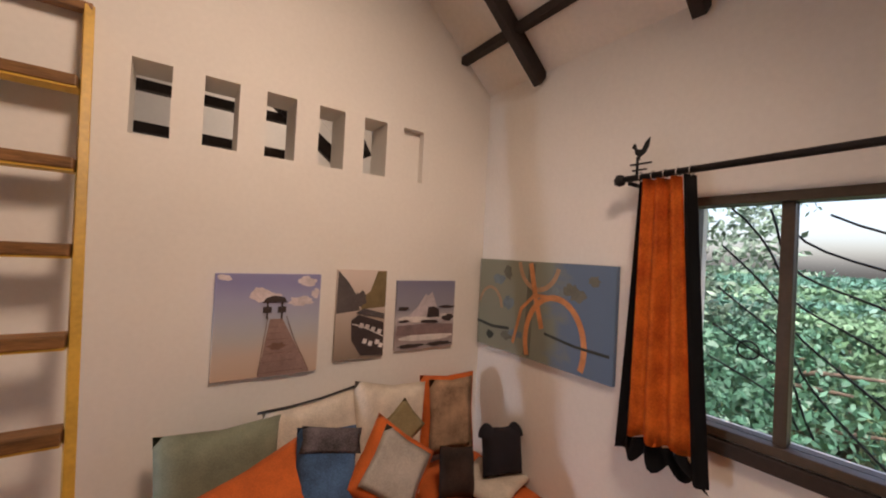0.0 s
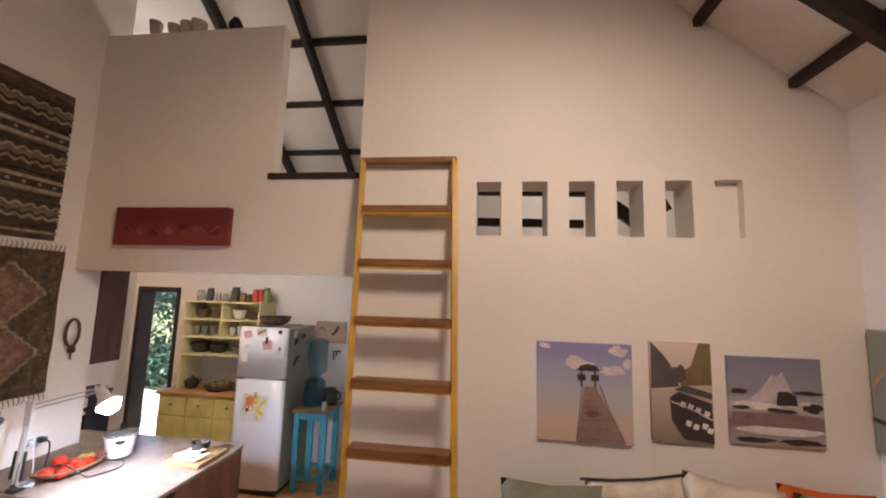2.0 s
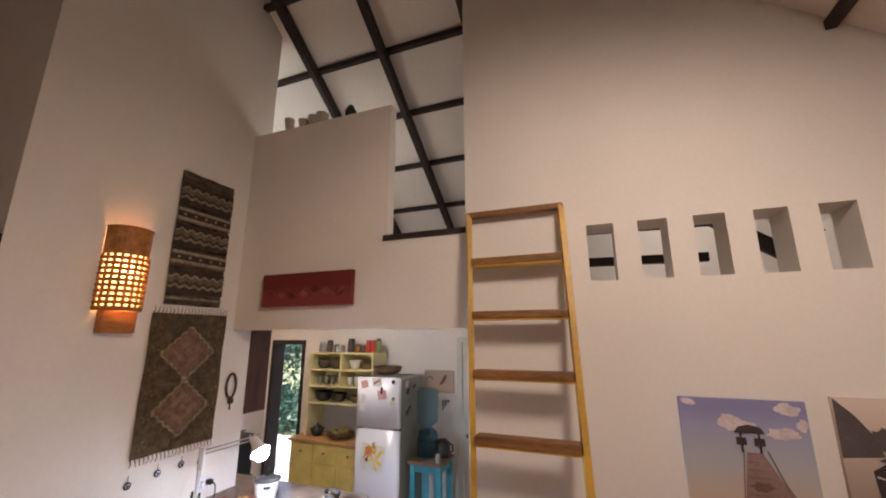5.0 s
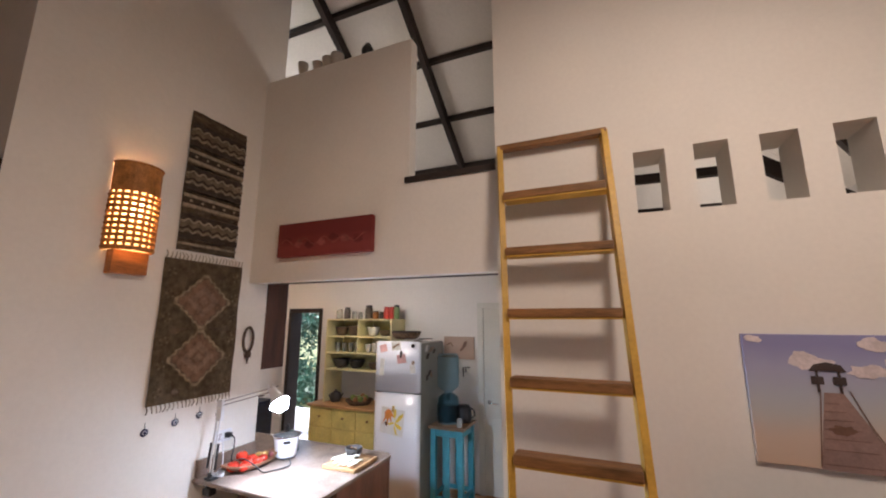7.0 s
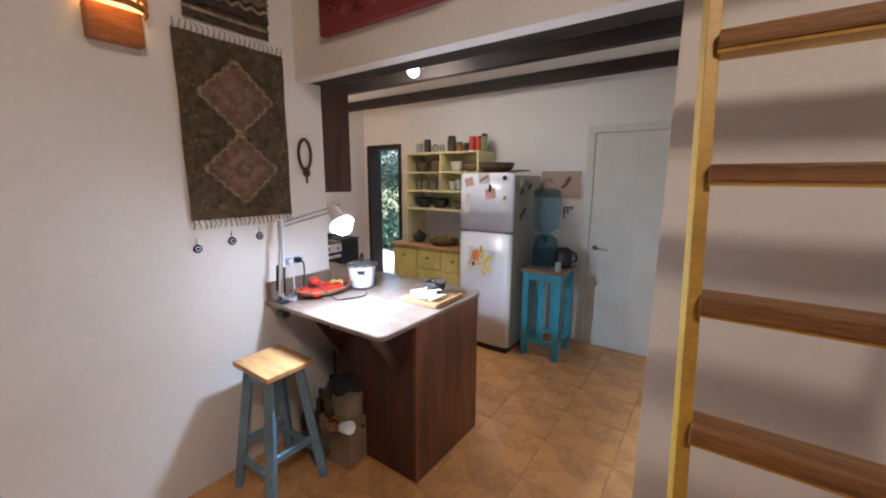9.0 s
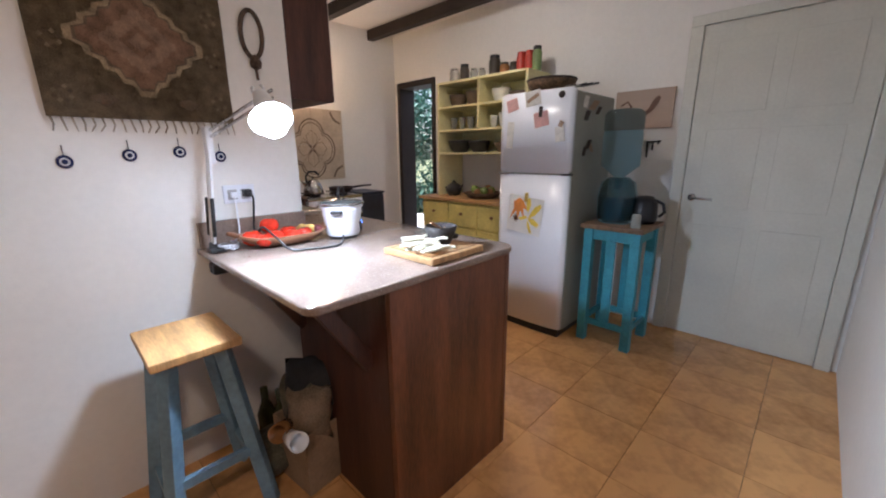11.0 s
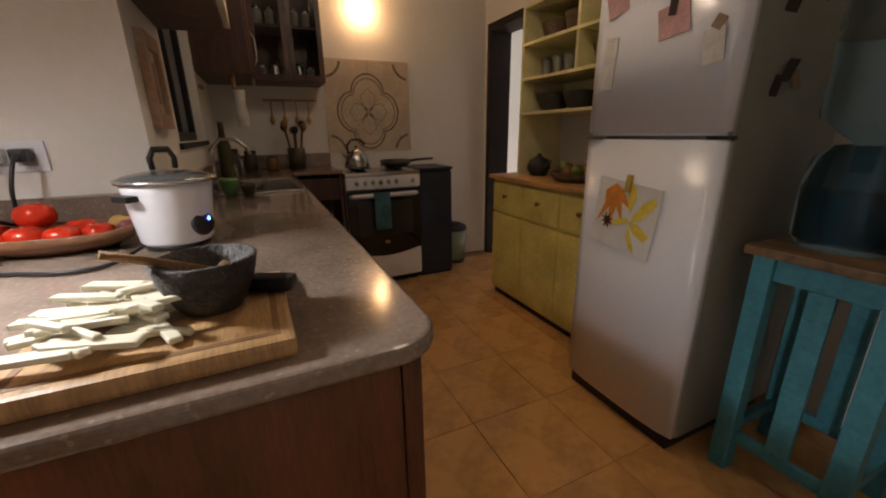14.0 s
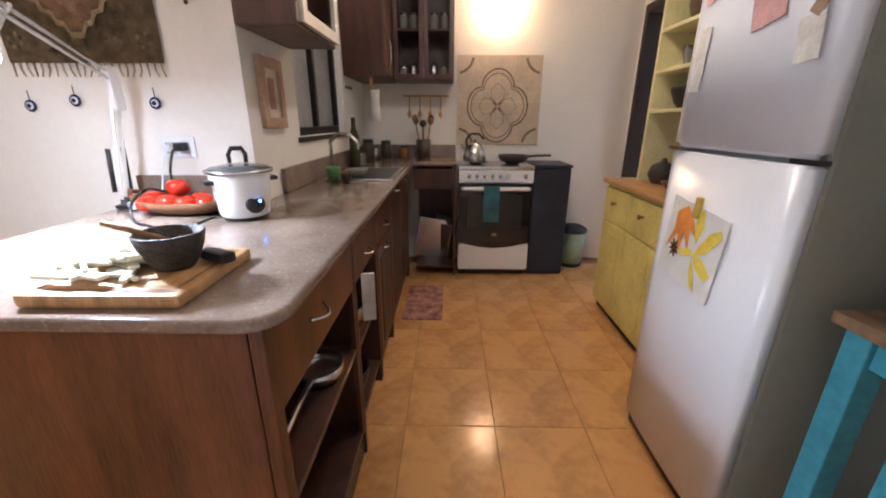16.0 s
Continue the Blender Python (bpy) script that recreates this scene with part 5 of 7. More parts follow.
t = thing("utensil_rail", "wooden rail with hanging wooden spoons", "rail")
part("rail", box(-3.0, -2.86, YK + 0.003, YK + 0.018, 1.40, 1.415), RUNG, t)
part("rail", box(XE + 0.003, XE + 0.018, 0.55, 0.92, 1.375, 1.39), PINE, t)
for k in range(4):
    y = 0.60 + 0.085 * k
    u = part("hanging_spoon", tube([(XE + 0.02, y, 1.375), (XE + 0.022, y, 1.27)], 0.005, 6), PINE, t)
    part("spoon_head", turned([(0, -0.04), (0.016, -0.02), (0.018, 0.0), (0.01, 0.02), (0, 0.03)], 10, (XE + 0.024, y, 1.25)), PINE, u)
t = thing("paper_towel", "white paper towel hanging under the wall cabinet", "paper towel")
part("holder", tube([(-2.87, 0.40, 1.474), (-2.87, 0.40, 1.40), (-2.90, 0.44, 1.39)], 0.012, 8), RUNG, t)
part("roll", turned([(0, 0), (0.030, 0), (0.034, 0.06), (0.028, 0.12), (0.032, 0.2), (0, 0.2)], 14, (-2.87, 0.42, 1.19)), cloth("white towel", (0.75, 0.73, 0.70)), t)
t = thing("kitchen_picture", "small framed picture in reddish wood beside the kitchen window", "picture")
y = YK + 0.001
part("frame", wall(-1.79, -1.595, 1.165, 1.42, y, y + 0.02, [(-1.755, -1.63, 1.205, 1.38)]), material("reddish frame wood", (0.46, 0.29, 0.20), 0.5, vary=0.2), t)
part("mount", box(-1.755, -1.63, y, y + 0.008, 1.205, 1.38), cloth("pale mount", (0.62, 0.55, 0.46)), t)
part("print", box(-1.72, -1.665, y + 0.0085, y + 0.010, 1.235, 1.35), cloth("faded red print", (0.45, 0.25, 0.19), 0.3), t)
t = thing("window_2", "small kitchen window with dark metal frame and opaque grey pane", "window", kind="structure")
for b in ((-2.80, -1.97, 0.12, 0.18, 1.12, 1.16), (-2.80, -1.97, 0.12, 0.18, 1.71, 1.75), (-2.80, -2.76, 0.12, 0.18, 1.161, 1.709), (-2.01, -1.97, 0.12, 0.18, 1.161, 1.709), (-2.40, -2.36, 0.12, 0.18, 1.161, 1.709)):
    part("frame", box(*b, 0.003), IRON, t)
# opaque grey stands in for the light in the glass
part("pane", box(-2.76, -2.01, 0.148, 0.152, 1.16, 1.71), material("grey pane brightness", (0.34, 0.34, 0.36), 0.25, vary=0.15, scale=3, bump=0), t, "opaque grey pane standing in for its brightness")
for k in range(3):
    part("bar", tube([(-2.1 - 0.22 * k, 0.09, 1.13), (-2.16 - 0.22 * k, 0.09, 1.4), (-2.05 - 0.22 * k, 0.09, 1.74)], 0.006, 6), IRON, t)
part("sill", box(-2.83, -1.94, 0.19, YK + 0.012, 1.095, 1.118, 0.003), DARKWOOD, t)

# ---- fridge and its wall ----
def fridge():
    t = thing("fridge", "white two door refrigerator covered with magnets and notes", "fridge")
    x0, x1, y0, y1 = -1.435, -0.912, 1.665, 2.30
    # side grey set darker to carry the weak light on this face
    side = material("shaded grey fridge side", (0.29, 0.29, 0.25), 0.45, vary=0.05, bump=0.08)
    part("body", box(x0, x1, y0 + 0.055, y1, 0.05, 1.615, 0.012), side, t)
    part("plinth", box(x0 + 0.02, x1 - 0.02, y0 + 0.03, y1 - 0.02, 0.0, 0.05), BLACK, t)

    def leaf(z0, z1, name):
        bm = bmesh.new()
        n = 16
        prof = []
        for i in range(n + 1):
            u = i / n
            bulge = 0.022 * (1 - (2 * u - 1) ** 4)
            prof.append((x0 + (x1 - x0) * u, y0 + 0.022 - bulge))
        pts = prof + [(x1, y0 + 0.053), (x0, y0 + 0.053)]
        f = bm.faces.new([bm.verts.new((x, y, z0)) for x, y in pts])
        g = bmesh.ops.extrude_face_region(bm, geom=[f])
        bmesh.ops.translate(bm, verts=[k for k in g["geom"] if isinstance(k, bmesh.types.BMVert)], vec=(0, 0, z1 - z0))
        es = [e for e in bm.edges if abs(e.verts[0].co.z - e.verts[1].co.z) < 1e-5]
        bmesh.ops.bevel(bm, geom=es, offset=0.012 if name == "freezer_door" else 0.006, segments=3, affect="EDGES")
        d = part(name, bm, FRIDGE, t)
        for p in d.data.polygons:
            p.use_smooth = abs(p.normal.z) < 0.3
        return d
    lower, upper = leaf(0.06, 1.108, "fridge_door"), leaf(1.120, 1.63, "freezer_door")
    part("hinge", box(x1 - 0.06, x1 + 0.008, y0 + 0.02, y0 + 0.05, 1.1085, 1.1195), BLACK, t)
    part("hinge", box(x1 - 0.07, x1, y0 + 0.03, y0 + 0.09, 1.6305, 1.642, 0.002), STEEL, t)
    part("grip", box(x0 + 0.004, x0 + 0.10, y0 - 0.002, y0 + 0.018, 1.1085, 1.1195, 0.002), STEEL, lower)
    pink, wht = flat("pink paper", (0.72, 0.42, 0.40)), flat("white paper", (0.74, 0.72, 0.68))
    dark, tanm = flat("dark magnet", (0.04, 0.025, 0.02)), flat("tan magnet", (0.36, 0.24, 0.16))

    def note(name, label, cx, cz, w, h, m, tilt=0.0, lift=0.0, front=True):
        ob = thing(name, label, "note" if "note" in name else "magnet", "notes and magnets on the fridge")
        u = (cx - x0) / (x1 - x0)
        yy = y0 + 0.022 - 0.022 * (1 - (2 * u - 1) ** 4) - 0.0015 - lift
        ob.matrix_world = pose(cx, yy, cz, 0, tilt, 0) if front else pose(x1 + 0.0015, cx, cz, tilt, 0, 90)
        part("sheet", box(-w / 2, w / 2, -0.0025, 0.0, -h / 2, h / 2), m, ob)
        return ob
    note("paper_note", "pink paper note on the freezer door", -1.335, 1.555, 0.085, 0.075, pink, -14)
    note("paper_note", "pink paper note held by a dark magnet", -1.115, 1.455, 0.10, 0.09, pink, -10)
    note("paper_note", "curled white paper note on the freezer door", -1.345, 1.365, 0.05, 0.17, wht, 3, 0.004)
    note("paper_note", "white paper note on the freezer door", -0.985, 1.36, 0.06, 0.09, wht, -6, 0.002)
    m1 = note("paper_note", "white slip with a feather magnet", -1.18, 1.585, 0.11, 0.09, wht, -8)
    note("feather_magnet", "brown feather shaped magnet", -1.18, 1.585, 0.09, 0.022, tanm, -28, 0.003)
    note("figure_magnet", "small dark figure magnet", -1.12, 1.50, 0.024, 0.065, dark, 4, 0.003)
    note("dragonfly_magnet", "small metal dragonfly magnet", -0.98, 1.42, 0.03, 0.035, tanm, 30, 0.003)
    ob = thing("round_magnet", "round brown magnet at the freezer door's top", "magnet", "notes and magnets on the fridge", at=(-0.985, y0 + 0.003, 1.59))
    bm = turned([(0, 0), (0.021, 0), (0.019, 0.008), (0, 0.01)], 18)
    bm.transform(pose(0, 0, 0, 90, 0, 0))
    part("disc", bm, dark, ob)
    for k, (cy, cz, w, h, m, tl) in enumerate(((1.93, 1.52, 0.085, 0.11, tanm, 35), (1.86, 1.46, 0.06, 0.09, dark, 15), (1.84, 1.55, 0.06, 0.08, wht, 8), (1.90, 1.28, 0.05, 0.10, dark, 20), (1.95, 1.29, 0.04, 0.08, tanm, -15), (1.86, 1.25, 0.04, 0.07, dark, 10), (2.02, 1.50, 0.05, 0.08, dark, 25))):
        note("side_magnet", "small picture magnet on the fridge side", cy, cz, w, h, m, tl, 0, False)
    ob = note("drawing_note", "child's orange and yellow flower drawing clipped to the fridge", -1.205, 0.836, 0.295, 0.245, flat("drawing paper", (0.80, 0.79, 0.77), 0.6, 0.04), 6, 0.004)
    ob.scale = (0.9, 1.0, 1.03)
    pn = Panel((-0.1475, -0.003, -0.1225), (0.295, 0, 0), (0, 0, 0.245), (0, -1, 0))
    og, yl, br = flat("orange crayon", (0.85, 0.30, 0.06)), flat("yellow crayon", (0.85, 0.66, 0.10)), flat("star anise", (0.10, 0.035, 0.015))
    pn.shape("orange_bloom", [(0.06, 0.30), (0.16, 0.62), (0.14, 0.82), (0.30, 0.95), (0.42, 0.88), (0.60, 0.62), (0.44, 0.70), (0.50, 0.38), (0.36, 0.62), (0.30, 0.30), (0.24, 0.58)], og, ob, 0.0003, 0.0008)
    for k, pet in enumerate(([(0.50, 0.96), (0.62, 0.98), (0.66, 0.80), (0.60, 0.58), (0.54, 0.70)], [(0.93, 0.88), (0.96, 0.78), (0.80, 0.55), (0.62, 0.42), (0.66, 0.56), (0.78, 0.78)], [(0.60, 0.44), (0.76, 0.46), (0.95, 0.34), (0.90, 0.24), (0.72, 0.30)], [(0.60, 0.40), (0.68, 0.28), (0.78, 0.04), (0.70, 0.06), (0.62, 0.22)], [(0.32, 0.40), (0.40, 0.34), (0.60, 0.44), (0.56, 0.50)])):
        pn.shape("yellow_petal", pet, yl, ob, 0.0012 + 0.0002 * k, 0.0006)
    pn.shape("star", [(0.26 + (0.10 if i % 2 else 0.035) * math.cos(radians(22.5 * i)), 0.38 + (0.12 if i % 2 else 0.04) * math.sin(radians(22.5 * i))) for i in range(16)], br, ob, 0.003, 0.004)
    part("peg", box(-0.01, 0.012, -0.016, -0.003, 0.09, 0.15, 0.002), flat("wooden peg", (0.60, 0.42, 0.10)), ob, "wooden clothes peg")
    b = thing("basket_bowl", "wide shallow brown basket on top of the fridge", "basket", at=(-1.20, 1.92, 1.645))
    part("bowl", turned([(0, 0.0), (0.11, 0.0), (0.15, 0.03), (0.165, 0.075), (0.155, 0.075), (0.14, 0.035), (0.10, 0.008), (0, 0.008)], 28), material("brown wicker", (0.14, 0.08, 0.04), 0.8, vary=0.4, scale=40, fine=160, bump=0.6), b)
    part("rim", tube([(0.16 * math.cos(radians(12 * i)), 0.16 * math.sin(radians(12 * i)), 0.076) for i in range(31)], 0.008, 6), DARKWOOD, b)
    for k in range(3):
        tagged(part("kitchen_tongs", tube([(-1.02 + 0.03 * k, 1.85, 1.65), (-0.90 + 0.03 * k, 1.80 + 0.02 * k, 1.655)], 0.006, 6), BLACK), "dark utensil lying on the fridge top", "utensil", "utensils on the fridge")


fridge()


def dresser():
    t = thing("dresser", "pale yellow dresser base with drawers, doors and a wooden top", "dresser")
    x0, x1, y0, y1 = -2.512, -1.48, 1.912, 2.37
    part("carcass", box(x0, x1, y0 + 0.02, y1, 0.045, 0.835, 0.004), YELLOW, t)
    part("plinth", box(x0 + 0.01, x1 - 0.01, y0 + 0.04, y1 - 0.02, 0.0, 0.0445), DARKWOOD, t)
    part("top", box(x0 - 0.02, x1 + 0.01, y0 - 0.015, y1, 0.8355, 0.862, 0.005), PINE, t, "honey wooden top")
    w = (x1 - x0 - 0.03) / 3
    for k in range(3):
        a = x0 + 0.015 + k * w
        d = part("drawer", box(a + 0.005, a + w - 0.005, y0, y0 + 0.019, 0.62, 0.815, 0.005), YELLOW, t)
        bm = turned([(0.006, 0), (0.007, 0.012), (0.014, 0.02), (0.012, 0.028), (0, 0.031)], 12)
        bm.transform(pose(a + w / 2, y0, 0.735, 90, 0, 0))
        part("knob", bm, RUNG, d, "small brass knob")
        d = part("door", box(a + 0.005, a + w - 0.005, y0, y0 + 0.019, 0.075, 0.605, 0.005), YELLOW, t)
        part("panel", box(a + 0.05, a + w - 0.05, y0 - 0.005, y0 - 0.0005, 0.13, 0.55, 0.003), YELLOW, d)
    s = thing("plate_shelf", "cream open shelf unit with crockery standing on the dresser", "shelf")
    sx0, sx1, sy = -2.42, -1.47, 2.05
    for xx in (sx0, sx1 - 0.02):
        part("side", box(xx, xx + 0.02, sy, y1 + 0.015, 0.8625 if xx == sx0 else 1.25, 1.86, 0.002), CREAMY, s)
    for z in (1.24, 1.44, 1.64, 1.845):
        part("shelf_board", box(sx0 + 0.021, sx1 - 0.021, sy, y1 + 0.015, z, z + 0.018, 0.002), CREAMY, s)
    part("divider", box(-1.955, -1.937, sy + 0.005, y1 + 0.01, 1.459, 1.844, 0.002), CREAMY, s)
    part("back_strip", box(sx0 + 0.021, sx1 - 0.021, y1 + 0.016, y1 + 0.019, 1.26, 1.844), CREAMY, s)
    brown, wht, gls = material("brown stoneware", (0.13, 0.085, 0.05), 0.4, vary=0.3), material("white china", (0.72, 0.69, 0.62), 0.25, vary=0.04, bump=0), JAR_KINDS["glass"][0]
    blk = material("charcoal clay", (0.03, 0.026, 0.024), 0.5, vary=0.3)
    for x, r, h, m, lab, z in ((-2.30, 0.085, 0.11, brown, "brown stoneware bowl on the shelf", 1.6585), (-2.11, 0.08, 0.12, brown, "brown stoneware bowl on the shelf", 1.6585), (-1.82, 0.08, 0.11, wht, "white china bowl on the shelf", 1.6585), (-1.64, 0.09, 0.07, brown, "brown stoneware bowl on the shelf", 1.6585),
                               (-2.28, 0.11, 0.11, blk, "charcoal clay pot on the shelf", 1.2585), (-2.05, 0.10, 0.10, blk, "charcoal clay pot on the shelf", 1.2585), (-1.78, 0.085, 0.08, brown, "brown stoneware bowl on the shelf", 1.2585), (-1.60, 0.08, 0.08, brown, "brown stoneware bowl on the shelf", 1.2585)):
        pot((x, 2.21, z), r, h, m, lab)
    for k in range(4):
        pot((-2.33 + 0.10 * k, 2.18, 1.4585), 0.033, 0.11, gls, "clear drinking glass on the shelf", "glass")
    for k in range(4):
        pot((-1.86 + 0.09 * k, 2.17, 1.4585), 0.036, 0.10 + 0.02 * (k % 2), wht, "white china mug on the shelf", "cup")
    for x, r, h, k in ((-2.34, 0.045, 0.13, "glass"), (-2.22, 0.042, 0.15, "dark"), (-2.11, 0.034, 0.10, "glass"), (-2.02, 0.03, 0.09, "glass"), (-1.89, 0.048, 0.17, "dark"), (-1.79, 0.04, 0.10, "amber"), (-1.70, 0.035, 0.09, "dark"), (-1.63, 0.038, 0.15, "red"), (-1.555, 0.036, 0.15, "red"), (-1.49, 0.036, 0.17, "green")):
        jar((x, 2.20, 1.8635), r, h, k)
    tp = thing("teapot", "dark glazed teapot on the dresser", "teapot", at=(-2.28, 2.12, 0.8625))
    part("body", turned([(0, 0), (0.05, 0), (0.075, 0.05), (0.06, 0.10), (0.02, 0.12), (0.01, 0.14), (0, 0.142)], 20), blk, tp)
    part("spout", tube([(0.06, 0, 0.05), (0.11, 0, 0.10)], 0.012, 7, taper=0.008), blk, tp)
    part("handle", tube([(-0.06, 0, 0.09), (-0.105, 0, 0.07), (-0.06, 0, 0.03)], 0.007, 6), blk, tp)
    fb = thing("fruit_basket", "wicker fruit basket with limes and onions on the dresser", "basket", at=(-1.93, 2.12, 0.8625))
    part("basket", turned([(0, 0), (0.12, 0), (0.17, 0.05), (0.16, 0.05), (0.11, 0.01), (0, 0.01)], 24), MATS["brown wicker"], fb)
    fm = [material("brown onion", (0.30, 0.13, 0.05), 0.4, vary=0.2), material("lime skin", (0.18, 0.24, 0.05), 0.4, vary=0.2)]
    for k in range(8):
        a = radians(45 * k)
        ob = tagged(part("fruit", turned([(0, -0.036), (0.02, -0.03), (0.037, 0), (0.024, 0.028), (0, 0.036)], 12), fm[k % 2]), "round fruit in the wicker basket", "fruit", "fruit in the basket")
        ob.matrix_world = pose(-1.93 + 0.075 * math.cos(a), 2.12 + 0.075 * math.sin(a), 0.8625 + 0.052 + 0.012 * (k % 3))


dresser()


def water_corner():
    t = thing("side_table", "turquoise painted wooden table with a worn top", "table")
    x0, x1, y0, y1, h = -0.838, -0.495, 1.795, 2.16, 0.805
    part("top", box(x0 - 0.02, x1 + 0.02, y0 - 0.02, y1 + 0.02, h - 0.028, h, 0.004), material("worn table top", (0.26, 0.15, 0.075), 0.5, vary=0.35, scale=4, fine=40, stretch=(1, 6, 1)), t)
    for x in (x0, x1 - 0.055):
        for y in (y0, y1 - 0.055):
            part("leg", box(x, x + 0.055, y, y + 0.055, 0, h - 0.029, 0.004), TEAL, t)
    for y in (y0 + 0.012, y1 - 0.035):
        part("apron", box(x0 + 0.056, x1 - 0.056, y, y + 0.022, h - 0.10, h - 0.029, 0.003), TEAL, t)
        part("slat", box((x0 + x1) / 2 - 0.03, (x0 + x1) / 2 + 0.03, y, y + 0.018, 0.16, h - 0.101, 0.003), TEAL, t)
        part("rail", box(x0 + 0.056, x1 - 0.056, y, y + 0.02, 0.12, 0.16, 0.003), TEAL, t)
    for x in (x0 + 0.012, x1 - 0.035):
        part("apron", box(x, x + 0.022, y0 + 0.056, y1 - 0.056, h - 0.10, h - 0.029, 0.003), TEAL, t)
        part("rail", box(x, x + 0.02, y0 + 0.056, y1 - 0.056, 0.12, 0.16, 0.003), TEAL, t)
    j = thing("water_bottle", "large blue water bottle upside down on a glass crock", "water dispenser", at=(-0.715, 1.97, 0.8055))
    j.scale = (0.86, 0.86, 1.06)
    blue = material("blue bottle plastic", (0.36, 0.55, 0.62), 0.06, vary=0.03, bump=0, trans=1.0)
    blue.node_tree.nodes["Principled BSDF"].inputs["IOR"].default_value = 1.06
    blue.node_tree.nodes["Principled BSDF"].inputs["Coat Weight"].default_value = 0.5
    part("crock", turned([(0, 0), (0.12, 0), (0.135, 0.03), (0.14, 0.16), (0.12, 0.24), (0.075, 0.27), (0.065, 0.27), (0.10, 0.235), (0.125, 0.15), (0.12, 0.02), (0, 0.02)], 32), blue, j)
    part("bottle", turned([(0.028, 0.20), (0.03, 0.27), (0.075, 0.30), (0.133, 0.34), (0.135, 0.42), (0.128, 0.435), (0.135, 0.45), (0.135, 0.52), (0.128, 0.535), (0.135, 0.55), (0.133, 0.63), (0.11, 0.655), (0, 0.65)], 32), blue, j)
    part("water", turned([(0, 0.022), (0.118, 0.022), (0.122, 0.15), (0, 0.15)], 24), material("still water", (0.35, 0.5, 0.6), 0.05, vary=0.02, bump=0, trans=0.9), j)
    b = thing("black_appliance", "black kitchen appliance with a curved handle on the table", "appliance", at=(-0.575, 2.06, 0.8055))
    part("body", turned([(0, 0), (0.075, 0), (0.085, 0.03), (0.08, 0.13), (0.05, 0.17), (0, 0.175)], 24), BLACK, b)
    part("handle", tube([(0.07, -0.02, 0.15), (0.12, -0.03, 0.13), (0.13, -0.03, 0.08), (0.10, -0.02, 0.05)], 0.010, 8), BLACK, b)
    k = thing("key_hooks", "black iron key hooks with hanging keys", "hooks")
    part("rail", tube([(-0.70, YF - 0.006, 1.312), (-0.61, YF - 0.006, 1.318)], 0.006, 6), BLACK, k)
    for i in range(3):
        x = -0.69 + 0.035 * i
        part("hook", tube([(x, YF - 0.006, 1.315), (x, YF - 0.03, 1.300), (x, YF - 0.028, 1.32)], 0.004, 6), BLACK, k)
    part("key", tube([(-0.69, YF - 0.022, 1.30), (-0.688, YF - 0.02, 1.21)], 0.010, 6, taper=0.006), BLACK, k)
    part("key", tube([(-0.655, YF - 0.022, 1.30), (-0.657, YF - 0.02, 1.26)], 0.007, 6), BLACK, k)
    p = thing("bird_picture", "square canvas print of a small bird on faded pink", "picture")
    part("canvas", box(-0.93, -0.555, YF - 0.02, YF - 0.001, 1.405, 1.66, 0.003), gradient("faded pink print", [(0.0, (0.46, 0.30, 0.22)), (0.5, (0.55, 0.40, 0.31)), (1.0, (0.44, 0.33, 0.26))], 2, 0.7, 0.5, 5), p)
    pn = Panel((-0.93, YF - 0.02, 1.405), (0.375, 0, 0), (0, 0, 0.255), (0, -1, 0))
    br = flat("bird brown", (0.13, 0.06, 0.035))
    pn.shape("bird", [(0.52, 0.40), (0.60, 0.52), (0.66, 0.72), (0.74, 0.82), (0.78, 0.76), (0.74, 0.60), (0.66, 0.44), (0.56, 0.34)], br, p)
    pn.strip("twig", [(0.10, 0.62), (0.22, 0.72), (0.30, 0.56)], 0.012, br, p)
    s = thing("drinking_glass", "upturned drinking glass on the table edge", "glass", at=(-0.545, 1.845, 0.8055))
    part("glass", turned([(0.03, 0), (0.026, 0.08), (0, 0.082), (0.024, 0.076), (0.028, 0)], 18), JAR_KINDS["glass"][0], s)


water_corner()


def white_door():
    t = thing("door_1", "pale grey white panelled interior door with a lever handle", "door", kind="structure")
    m = material("door white", (0.66, 0.65, 0.58), 0.45, vary=0.05, scale=3, fine=60, bump=0.08)
    x0, x1, y = -0.44, 0.36, YF
    for b in ((x0 - 0.07, x0, y - 0.03, y - 0.001, 0, 1.99), (x1, x1 + 0.07, y - 0.03, y - 0.001, 0, 1.99), (x0 - 0.07, x1 + 0.07, y - 0.03, y - 0.001, 1.99, 2.05)):
        part("casing", box(*b, 0.005), m, t)
    part("leaf", box(x0 + 0.003, x1 - 0.003, y - 0.02, y - 0.001, 0.008, 1.985, 0.003), m, t)
    for a, b in ((x0 + 0.09, (x0 + x1) / 2 - 0.04), ((x0 + x1) / 2 + 0.04, x1 - 0.09)):
        for c, d in ((0.16, 0.78), (0.90, 1.38), (1.48, 1.88)):
            part("panel", box(a, b, y - 0.0235, y - 0.0205, c, d, 0.0028), m, t)
    h = part("rose", turned([(0, 0), (0.024, 0), (0.022, 0.01), (0, 0.011)], 16), STEEL, t, "steel lever handle")
    h.matrix_world = pose(x0 + 0.06, y - 0.02, 0.955, 90, 0, 0)
    part("lever", tube([(x0 + 0.06, y - 0.03, 0.955), (x0 + 0.06, y - 0.065, 0.955), (x0 + 0.10, y - 0.07, 0.955), (x0 + 0.18, y - 0.066, 0.95)], 0.009, 8), STEEL, t)


